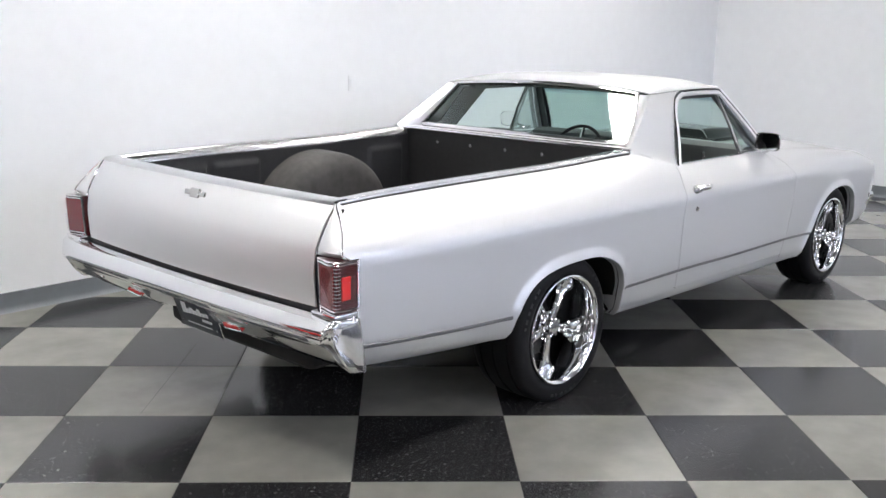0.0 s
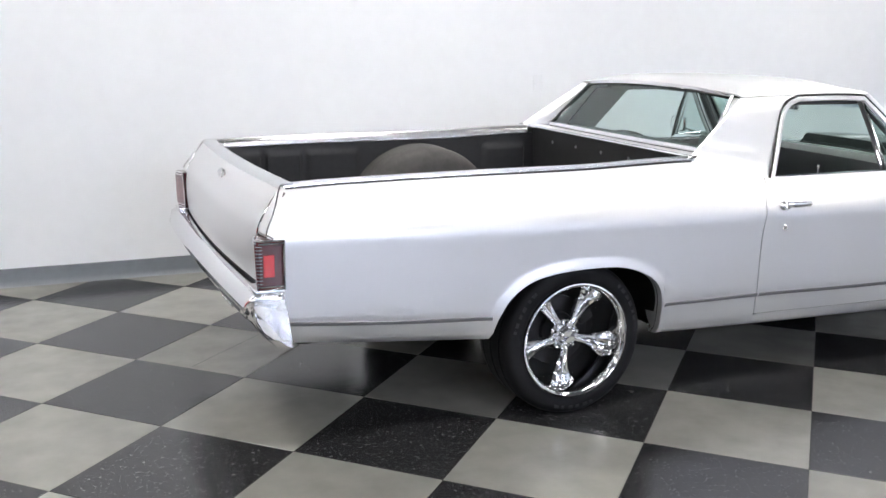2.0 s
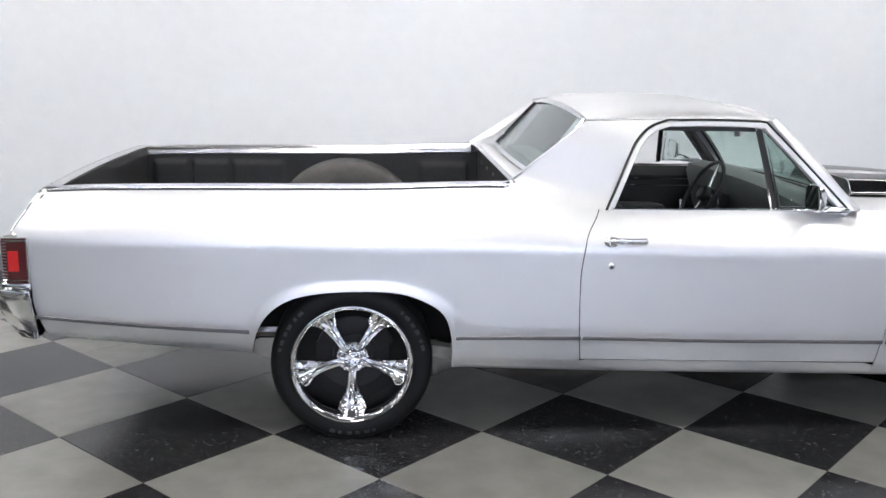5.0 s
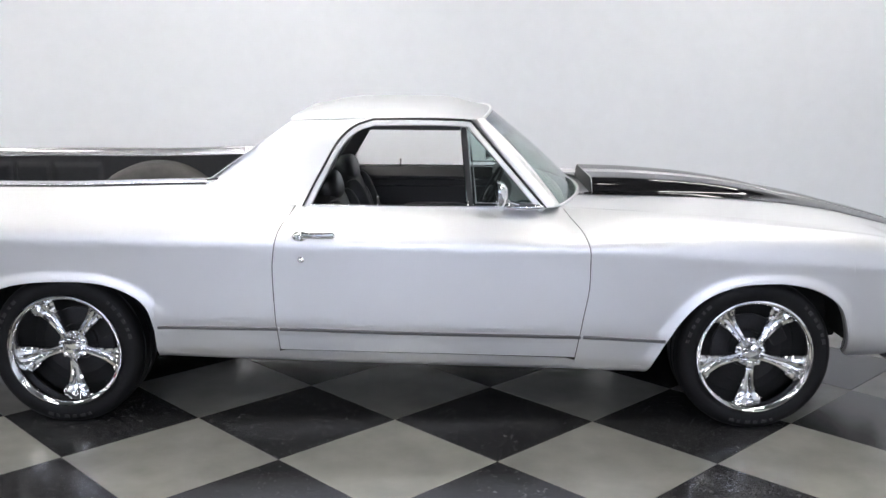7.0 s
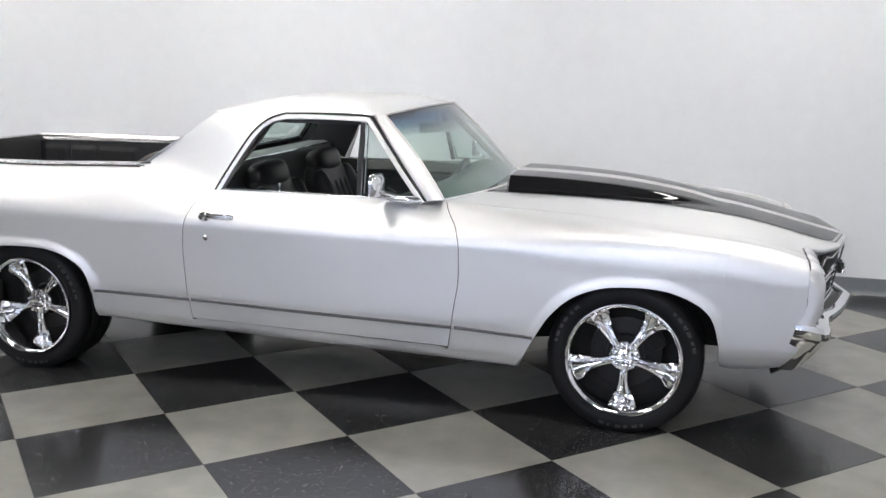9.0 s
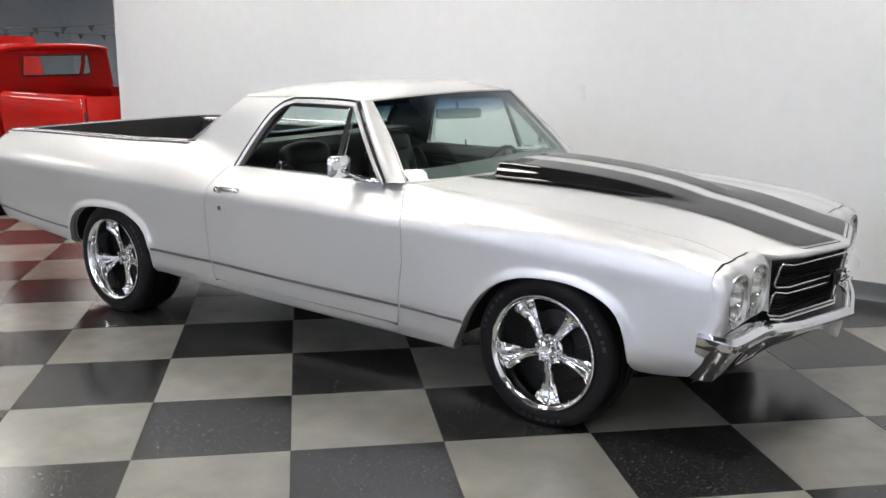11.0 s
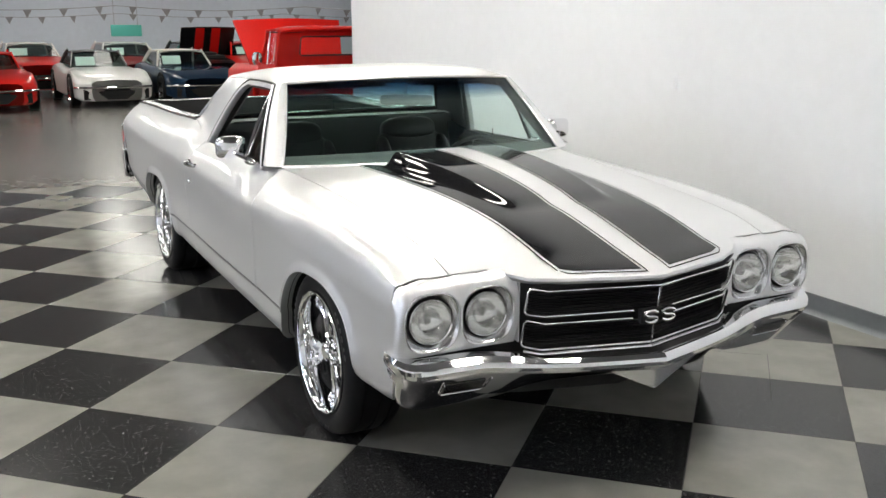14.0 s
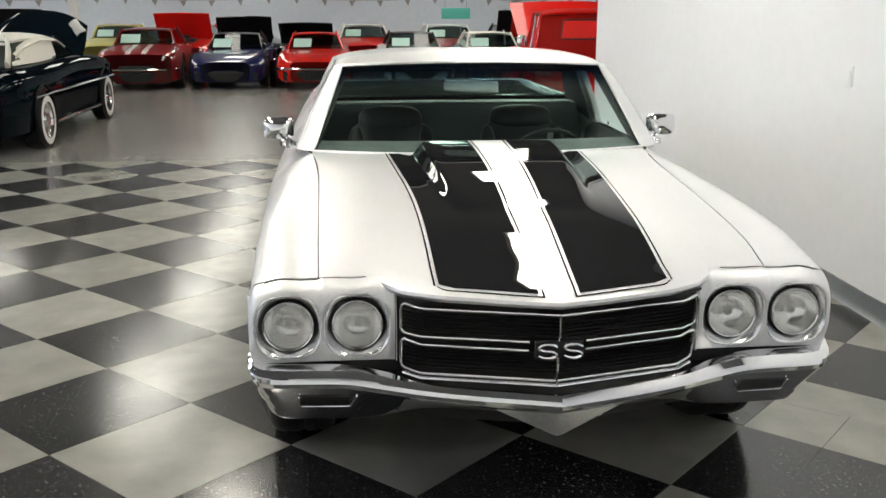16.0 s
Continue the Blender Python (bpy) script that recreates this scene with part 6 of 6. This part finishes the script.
    for s in (-1, 1) if lamps else ():
        for k in (0, 1):
            part("headlamp", moved(lathe_bm([(0.075, -0.01), (0.07, 0.012), (0.04, 0.024), (0.0, 0.028)], 18, "x"), pose(L - 0.06 - 0.02 * k, s * W * (0.62 + 0.16 * k), nose_z - 0.07)), REFLECTOR, t)
    if paper:
        u = Vector((c0 + 0.40, -W * 0.34, zf + 0.04))
        v = Vector((c0 + 0.24, -W * 0.32, zf + (rz - zf) * 0.62))
        part("price_sheet", grid_bm([[u + Vector((0.09, -0.24, 0)), u + Vector((0.11, 0.20, 0))], [v + Vector((0.08, -0.24, 0)), v + Vector((0.10, 0.20, 0))]], 0.003), PAPER, t, "pale green price sheet inside the windshield")
    if hood_up:
        hx = c0 + cowl + 0.30
        hp = grid_bm([[(a, v * W * 0.80, 0.03 * (1 - v * v) - 0.02 * (a / 1.3) ** 2) for v in steps(-1, 1, 8)] for a in steps(0, 0.90, 8)], 0.03)
        part("raised_hood", moved(hp, pose(hx, 0, hz(hx) + 0.03, 0, -hood_up, 0)), hood_inner or paint, t, "raised hood")
        for s in (-1, 1) if hood_bands else ():
            band = grid_bm([[(a, s * v, 0.03 * (1 - (v / W / 0.8) ** 2) - 0.02 * (a / 1.3) ** 2 - 0.038) for v in (0.10, 0.34)] for a in steps(0.02, 0.88, 6)], 0.006)
            part("hood_band", moved(band, pose(hx, 0, hz(hx) + 0.03, 0, -hood_up, 0)), hood_bands, t)
            band = grid_bm([[(a, s * v, 0.03 * (1 - (v / W / 0.8) ** 2) - 0.02 * (a / 1.3) ** 2 + 0.036) for v in (0.10, 0.34)] for a in steps(0.02, 0.88, 6)], 0.006)
            part("hood_band", moved(band, pose(hx, 0, hz(hx) + 0.03, 0, -hood_up, 0)), hood_bands, t)
        part("engine", join(box_bm(hx + 0.1, hx + 0.9, -0.35, 0.35, 0.45, hz(hx) + 0.05, 0.06), ball_bm((hx + 0.5, 0, hz(hx) + 0.08), (0.4, 0.4, 0.12), 2.2)), MATTE, t)
    if stripes:
        for s in (-1, 1):
            rows = [[(x, s * yy, hz(x) + 0.036 - 0.05 * yy) for yy in (0.12, 0.34)] for x in steps(c0 + 0.62, L - 0.04, 10)]
            part("hood_stripe", grid_bm(rows, 0.004), stripes, t)
    return t


S = 0.87


def at(x, y, yaw=0, s=S):
    return Matrix.Translation((x, y, 0)) @ Matrix.Rotation(radians(yaw), 4, "Z") @ Matrix.Scale(s, 4)


vette = dict(length=4.55, width=1.76, roof_z=1.22, hood_z_=0.76, deck_z=0.84, nose_z=0.60, cowl=0.25, cabin=(-0.25, -1.15), bulged=True, nose_sharp=True, lamps=False)
muscle = dict(length=4.9, width=1.86, roof_z=1.34, hood_z_=0.90, deck_z=0.93, nose_z=0.78, cowl=0.2, cabin=(0.35, -1.25))
far_car("sports_car", "dark navy low sports coupe with a price sheet in its windshield", at(-15.0, -3.12), NAVY, top=BLACKP, bumper=False, **vette)
far_car("sports_car", "glossy red low sports coupe with a chrome bumper", at(-14.9, -1.42, 1), RED, **vette)
far_car("sports_car", "white low sports coupe with a black top and chrome bumper", at(-15.2, 0.70, 2), WHITEP, top=BLACKP, **vette)
far_car("sports_car", "dark metallic blue sports coupe with a white soft top", at(-15.0, 2.42, 2), BLUE, top=CANVAS, **vette)
far_car("muscle_car", "dark red coupe with white hood stripes and a vinyl top", at(-15.0, -4.95, 4), WINE, top=WINE, stripes=WHITEP, **muscle)
far_car("muscle_car", "red coupe with a white roof parked in the second row", at(-19.2, -0.35, 2), RED, top=WHITEP, **muscle)
far_car("muscle_car", "wine red coupe with a pale roof in the second row", at(-18.6, 1.75, 1), WINE, top=WHITEP, **muscle)
far_car("muscle_car", "black coupe with its red-striped hood raised", at(-18.4, 3.55), BLACKP, hood_up=58, hood_inner=BLACKP, hood_bands=RED, **muscle)
far_car("muscle_car", "black coupe with its hood raised over the engine", at(-18.8, -1.75), BLACKP, hood_up=28, **muscle)
far_car("muscle_car", "red fastback with its red hood raised", at(-18.6, -4.65), RED, hood_up=50, **muscle)
far_car("muscle_car", "black sedan with its hood raised", at(-18.5, -3.25, 3), BLACKP, hood_up=42, **muscle)
far_car("muscle_car", "pale yellow sedan in the second row", at(-19.5, -6.6, 8), YELLOW, **muscle)
far_car("muscle_car", "white coupe in the second row", at(-18.8, 5.2), WHITEP, **muscle)
far_car("muscle_car", "red coupe behind the blue sports car", at(-17.8, 4.6, 4), RED, **muscle)
far_car("muscle_car", "black coupe with its hood raised beside the dark convertible", at(-13.2, -7.1, 10), BLACKP, hood_up=64, **muscle)
dark = far_car("convertible", "dark teal vintage convertible with white canvas top and whitewall tyres", Matrix.Translation((-6.55, -5.08, 0)) @ Matrix.Rotation(radians(181), 4, "Z") @ Matrix.Scale(0.98, 4),
               DARKTEAL, length=5.1, width=1.86, roof_z=1.28, hood_z_=0.92, deck_z=0.95, nose_z=0.80, cowl=0.2, cabin=(0.30, -1.60), top=CANVAS, paper=False, white=True)
for o in dark.children:
    if o.name.startswith("windshield_frame"):
        o.data.materials[0] = DARKTEAL
dome = [[(a, v * lerp(0.74, 0.62, (a / 1.2) ** 2) - 0.05, 0.10 - 0.26 * abs(v) ** 2.6 - 0.10 * (a / 1.2) ** 3) for v in steps(-1, 1, 16)] for a in steps(0, 1.2, 12)]
part("raised_hood", moved(grid_bm(dome, 0.02), pose(0.66, 0, 0.96, 0, -31, 0)), DARKTEAL, dark, "raised domed hood")
part("side_moulding", tube_bm([(x, -0.945, 0.62) for x in steps(-1.9, 2.0, 8)], 0.03, 0.03), CHROME, dark)
part("sill_moulding", tube_bm([(x, -0.93, 0.26) for x in steps(-1.1, 1.1, 4)], 0.03, 0.04), CHROME, dark)
cv = [[(x, v * 0.66, z - 0.10 * abs(v) ** 3) for v in steps(-1, 1, 8)] for x, z in ((0.55, 1.20), (0.2, 1.30), (-0.6, 1.32), (-1.3, 1.24), (-1.75, 1.07), (-1.85, 0.97))]
part("canvas_top", grid_bm(cv, 0.02), CANVAS, dark, "white canvas top")
for s in (-1, 1):
    part("canvas_quarter", grid_bm([[(-0.05, s * 0.70, 0.97), (0.0, s * 0.62, 1.24)], [(-1.0, s * 0.72, 0.97), (-1.0, s * 0.64, 1.21)], [(-1.8, s * 0.70, 0.97), (-1.7, s * 0.62, 1.07)]], 0.01), CANVAS, dark)

# red pickup truck behind the wall's end, its hood raised
truck = thing("pickup_truck", pose(-5.83, 0, 0), "bright red vintage pickup truck with its hood raised", "truck")
def tx(rows, name, mat, th=0.0, lab="", sharp=45):
    return part(name, grid_bm(rows, th), mat, truck, lab, sharp)


Y0, Y1 = 1.83, 3.37
CAB_X = -0.42
YM = (Y0 + Y1) / 2
# cab: rear wall with a window opening, roof, sides
def cab_y(v, z):
    k = smooth01((z - 1.0) / 0.55)
    return YM + v * (0.79 - 0.07 * k)


zs = [0.45, 1.0, 1.16, 1.18, 1.43, 1.45, 1.50, 1.54]
vs_ = [-1, -0.97, -0.63, -0.60, -0.3, 0, 0.3, 0.60, 0.63, 0.97, 1]
bm = bmesh.new()
gv = [[bm.verts.new((CAB_X + 0.02 * (1 - v * v) - (0.06 * ((z - 1.45) / 0.09) ** 2 if z > 1.45 else 0), cab_y(v, z), z)) for v in vs_] for z in zs]
for i in range(len(zs) - 1):
    for j in range(len(vs_) - 1):
        if 3 <= i < 4 and 3 <= j < 7:
            continue
        bm.faces.new((gv[i][j], gv[i][j + 1], gv[i + 1][j + 1], gv[i + 1][j]))
bmesh.ops.solidify(bm, geom=bm.faces[:], thickness=0.02)
bmesh.ops.recalc_face_normals(bm, faces=bm.faces[:])
part("cab_rear_wall", bm, RED, truck)
tx([[(CAB_X + 0.005, cab_y(v, z), z) for v in (-0.60, -0.3, 0.3, 0.60)] for z in (1.18, 1.43)], "rear_window", VENT)
part("window_seal", tube_bm([(CAB_X + 0.03, cab_y(v, z), z) for v, z in ((-0.60, 1.20), (-0.57, 1.183), (0.57, 1.183), (0.60, 1.20), (0.60, 1.41), (0.57, 1.43), (-0.57, 1.43), (-0.60, 1.41))], 0.02, closed=True), BLACK, truck)
tx([[(x, cab_y(v, 1.54) , z - 0.035 * abs(v) ** 4) for v in steps(-1, 1, 12)] for x, z in ((CAB_X + 0.05, 1.535), (CAB_X, 1.56), (-0.65, 1.572), (-0.90, 1.56), (-1.0, 1.52))], "cab_roof", RED, 0.03)
tx([[(x, cab_y(v, 1.3), 1.49) for v in (-1, 0, 1)] for x in (CAB_X, -0.95)], "cab_headliner", MATTE, 0.01)
for s in (-1, 1):
    q = [[(x, cab_y(s, z) + s * 0.005, z) for x in (CAB_X, -0.60, -0.80, -1.05, -1.15)] for z in (0.45, 0.70, 1.0, 1.06)]
    tx(q, "cab_door", RED, 0.03)
    part("door_pillar", tube_bm([(CAB_X - 0.04, cab_y(s, z), z) for z in (1.04, 1.3, 1.52)], 0.10, 0.05), RED, truck)
    part("vent_bar", tube_bm([(-0.84, cab_y(s, z), z) for z in (1.04, 1.3, 1.50)], 0.025, 0.025), CHROME, truck)
    part("front_pillar", tube_bm([(-1.18, cab_y(s, 1.05), 1.04), (-1.0, cab_y(s, 1.3), 1.3), (-0.93, cab_y(s, 1.5), 1.52)], 0.06, 0.05), RED, truck)
    tx([[(CAB_X - 0.10, cab_y(s, z) - s * 0.02, z), (-0.84, cab_y(s, z) - s * 0.02, z)] for z in (1.06, 1.50)], "side_glass", VENT)
    tx([[(CAB_X - 0.20, cab_y(s, z) - s * 0.05, z), (-0.74, cab_y(s, z) - s * 0.05, z)] for z in (1.10, 1.36)], "price_sheet", PAPER, 0.003, "white sheet inside the side window")
    part("door_handle", tube_bm([(CAB_X - 0.12, cab_y(s, 0.93) + s * 0.03, 0.93), (CAB_X - 0.24, cab_y(s, 0.93) + s * 0.03, 0.93)], 0.03), CHROME, truck)
    m_ = part("door_mirror", ball_bm((-0.98, cab_y(s, 1.1) + s * 0.10, 1.13), (0.04, 0.14, 0.18), 3), CHROME, truck)
    part("mirror_arm", tube_bm([(-0.98, cab_y(s, 1.0), 1.04), (-0.98, cab_y(s, 1.1) + s * 0.09, 1.10)], 0.02), CHROME, m_)
    # bed side
    yb = YM + s * 0.735
    q = [[(x, yb + s * o, z) for x in (CAB_X + 0.06, 0.3, 0.8, 1.30, 1.335)] for z, o in ((0.42, -0.02), (0.60, 0.02), (0.72, 0.035), (0.85, 0.03), (0.97, 0.02), (1.00, 0.0))]
    tx(q, "bed_side", RED, 0.03)
    part("bed_rail", tube_bm([(x, yb, 1.005) for x in (CAB_X + 0.06, 0.6, 1.33)], 0.07, 0.03), RED, truck)
    part("bed_moulding", tube_bm([(x, yb + s * 0.042, 0.755) for x in (CAB_X + 0.06, 0.6, 1.31)], 0.05, 0.012, up=(0, 1, 0)), STEEL, truck)
    part("cab_moulding", tube_bm([(x, cab_y(s, 0.75) + s * 0.03, 0.745) for x in (CAB_X - 0.02, -0.75, -1.15)], 0.05, 0.012, up=(0, 1, 0)), STEEL, truck)
    part("tail_lamp", box_bm(1.30, 1.345, min(yb, yb + s * 0.05), max(yb, yb + s * 0.05), 0.66, 0.84, 0.01), REDLENS, truck)
    part("tie_hook", tube_bm(curved([(1.22, yb + s * 0.03, 0.98), (1.30, yb + s * 0.05, 0.96), (1.30, yb + s * 0.05, 0.88), (1.24, yb + s * 0.04, 0.87)], 12), 0.02), CHROME, truck)
    # front fender and wheels
    q = [[(x, YM + s * w, z) for w, z in ((0.90, 0.35), (0.92, 0.65), (0.90, 0.92), (0.80, 1.01), (0.62, 1.02))] for x in (-1.15, -1.6, -2.0, -2.38, -2.50)]
    tx(q, "front_fender", RED, 0.03)
    part("fender_moulding", tube_bm([(x, YM + s * 0.93, 0.745) for x in (-1.18, -2.0, -2.46)], 0.05, 0.012, up=(0, 1, 0)), STEEL, truck)
    far_wheel(truck, -2.05, YM + s * 0.80, 0.33)
    far_wheel(truck, 0.72, YM + s * 0.72, 0.33)
tx([[(1.33, YM + v * 0.735, z) for v in (-1, 0, 1)] for z in (0.45, 0.75, 1.0)], "tailgate", RED, 0.03)
tx([[(x, YM + v * 0.72, 0.62) for v in (-1, 1)] for x in (CAB_X + 0.06, 1.31)], "bed_floor", MATTE, 0.03)
part("rear_bumper", box_bm(1.35, 1.39, YM - 0.70, YM + 0.70, 0.38, 0.50, 0.02), CHROME, truck)
part("seat_bench", ball_bm((-0.66, YM, 0.90), (0.22, 1.35, 0.55), 4), LEATHER, truck)
hp = grid_bm([[(a, v * (0.72 + 0.12 * a / 0.75), 0.05 * (1 - v * v)) for v in steps(-1, 1, 10)] for a in steps(0, 0.74, 6)], 0.03)
part("raised_hood", moved(hp, pose(-1.83, YM - 0.03, 1.03, 0, 0, 180) @ pose(0, 0, 0, 0, -57, 0)), RED, truck, "raised red hood")
tx([[(x, YM + v * 0.72, z) for v in steps(-1, 1, 6)] for x, z in ((-1.14, 1.05), (-1.45, 1.045), (-1.84, 1.025))], "cowl_panel", RED, 0.02)
part("chassis", box_bm(-2.4, 1.25, YM - 0.45, YM + 0.45, 0.28, 0.44, 0.03), MATTE, truck)
part("engine", box_bm(-2.35, -1.3, YM - 0.4, YM + 0.4, 0.45, 0.92, 0.08), MATTE, truck)
tx([[(x, YM + v * 0.80, z) for v in (-1, 0, 1)] for x, z in ((-2.51, 0.45), (-2.55, 0.75), (-2.49, 1.0))], "nose_panel", RED, 0.03)

# hall fittings: pennants on a line, a green sign, a post
def pennants(x, y0, y1, z, n):
    t = thing("pennant_line", pose(x, 0, 0), "line of small grey triangular pennants across the hall", "bunting")
    part("line", tube_bm([(0, lerp(y0, y1, k / n), z - 0.10 * math.sin(math.pi * ((k / 6) % 1))) for k in range(n + 1)], 0.012, n=4), FLAGGREY, t)
    for k in range(n):
        y = lerp(y0, y1, (k + 0.5) / n)
        zz = z - 0.10 * math.sin(math.pi * (((k + 0.5) / 6) % 1))
        a = random.uniform(-0.3, 0.3)
        b = bmesh.new()
        ps = [b.verts.new(p) for p in ((0, y - 0.10 * (1 - abs(a)), zz), (0, y + 0.10 * (1 - abs(a)), zz), (0.1 * a, y + 0.10 * a, zz - 0.16 - 0.05 * abs(a)))]
        b.faces.new(ps)
        bmesh.ops.solidify(b, geom=b.faces[:], thickness=0.004)
        part("pennant", b, FLAGGREY, t)
    return t


pennants(-20.5, -15.98, 13.98, 1.86, 40)
pennants(-15.8, -3.0, 13.98, 1.98, 24)
sg = thing("hanging_sign", pose(-21.0, 2.25, 1.42), "plain turquoise rectangular sign", "sign")
part("board", box_bm(-0.02, 0.02, -0.40, 0.40, -0.15, 0.15, 0.01), SIGNGREEN, sg)
part("hanger", join(*[tube_bm([(0, y, 0.14), (0, y, CEIL_Z - 1.42)], 0.012, n=5) for y in (-0.3, 0.3)]), FLAGGREY, sg)
tagged(finish(box_bm(-17.2, -17.0, -7.15, -6.95, -0.001, CEIL_Z, 0.01), "pillar", PLASTIC_WHITE), "white painted steel post in the car hall", "pillar", kind="structure")

# ---- checkerboard floor tiles ----
DARK_PARITY = 0
TILE, LAT_ANGLE, LAT_X, LAT_Y = 0.6197, math.radians(0.49), 0.09, -1.2835
DIAG = TILE * math.sqrt(2)
floor_ob = bpy.data.objects["floor"]


def lattice(i, j):
    """Corner (i, j) of the diagonal checkerboard."""
    u, v = (i - j) / 2 * DIAG, (i + j) / 2 * DIAG
    c, s = math.cos(LAT_ANGLE), math.sin(LAT_ANGLE)
    return Vector((LAT_X + c * u - s * v, LAT_Y + s * u + c * v, 0))


def tile_mesh(points, dark):
    """A thin slab with a worn, slightly rounded upper edge; points go round it."""
    bm = bmesh.new()
    c = sum(points, Vector()) / len(points)
    top = [bm.verts.new(c + (p - c) * (1 - 0.0035 / max(0.05, (p - c).length))) for p in points]
    mid = [bm.verts.new(c + (p - c) * (1 - 0.0016 / max(0.05, (p - c).length)) - Vector((0, 0, 0.0008))) for p in points]
    low = [bm.verts.new(Vector((v.co.x, v.co.y, -0.004))) for v in mid]
    n = len(points)
    bm.faces.new(top)
    for k in range(n):
        l = (k + 1) % n
        bm.faces.new((mid[k], mid[l], top[l], top[k]))
        bm.faces.new((low[k], low[l], mid[l], mid[k]))
    bmesh.ops.recalc_face_normals(bm, faces=bm.faces[:])
    me = bpy.data.meshes.new("tile")
    bm.to_mesh(me)
    bm.free()
    me.materials.append(TILE_DARK if dark else TILE_LIGHT)
    return me


def clipped(points, axis, limit, keep_less):
    out = []
    n = len(points)
    for k in range(n):
        a, b = points[k], points[(k + 1) % n]
        ia, ib = (a[axis] <= limit) == keep_less, (b[axis] <= limit) == keep_less
        if ia:
            out.append(a)
        if ia != ib:
            t = (limit - a[axis]) / (b[axis] - a[axis])
            out.append(a.lerp(b, t))
    return out


whole = {}
for i in range(-24, 25):
    for j in range(-24, 25):
        corners = [lattice(i, j), lattice(i + 1, j), lattice(i + 1, j + 1), lattice(i, j + 1)]
        mid = sum(corners, Vector()) / 4
        if not (FLOOR_EDGE - 0.45 < mid.x < FRONT_X + 0.45 and -7.25 < mid.y < WALL_Y + 0.45):
            continue
        dark = (i + j) % 2 == DARK_PARITY
        pts = corners
        for axis, limit, less in ((0, FLOOR_EDGE, False), (0, FRONT_X - 0.002, True), (1, WALL_Y - 0.002, True), (1, -6.8, False)):
            if pts:
                pts = clipped(pts, axis, limit, less)
        if len(pts) < 3:
            continue
        if pts == corners:
            if dark not in whole:
                whole[dark] = tile_mesh([p - mid for p in corners], dark)
            ob = new("tile", whole[dark])
            ob.location = mid
        else:
            c = sum(pts, Vector()) / len(pts)
            ob = new("tile", tile_mesh([p - c for p in pts], dark))
            ob.location = c
        ob.parent = floor_ob

# worn joints that cross some tiles
for (x0, y0), (x1, y1), w in (((-0.58, 0.69), (-1.02, 0.25), 0.005), ((-0.76, 0.89), (-1.44, 0.25), 0.002), ((3.10, 1.39), (3.56, 0.957), 0.004), ((3.09, 1.36), (2.95, 1.20), 0.002)):
    d = (Vector((x1, y1, 0)) - Vector((x0, y0, 0))).normalized()
    n = Vector((-d.y, d.x, 0)) * w / 2
    pts = along([(x0, y0, 0.0008), (x1, y1, 0.0008)], 6)
    bm = grid_bm([[p + n * (0.7 + 0.3 * math.sin(7 * k)), p - n * (0.7 + 0.3 * math.cos(5 * k))] for k, p in enumerate(pts)], 0.0005)
    part("floor_joint", bm, GROUT, floor_ob)
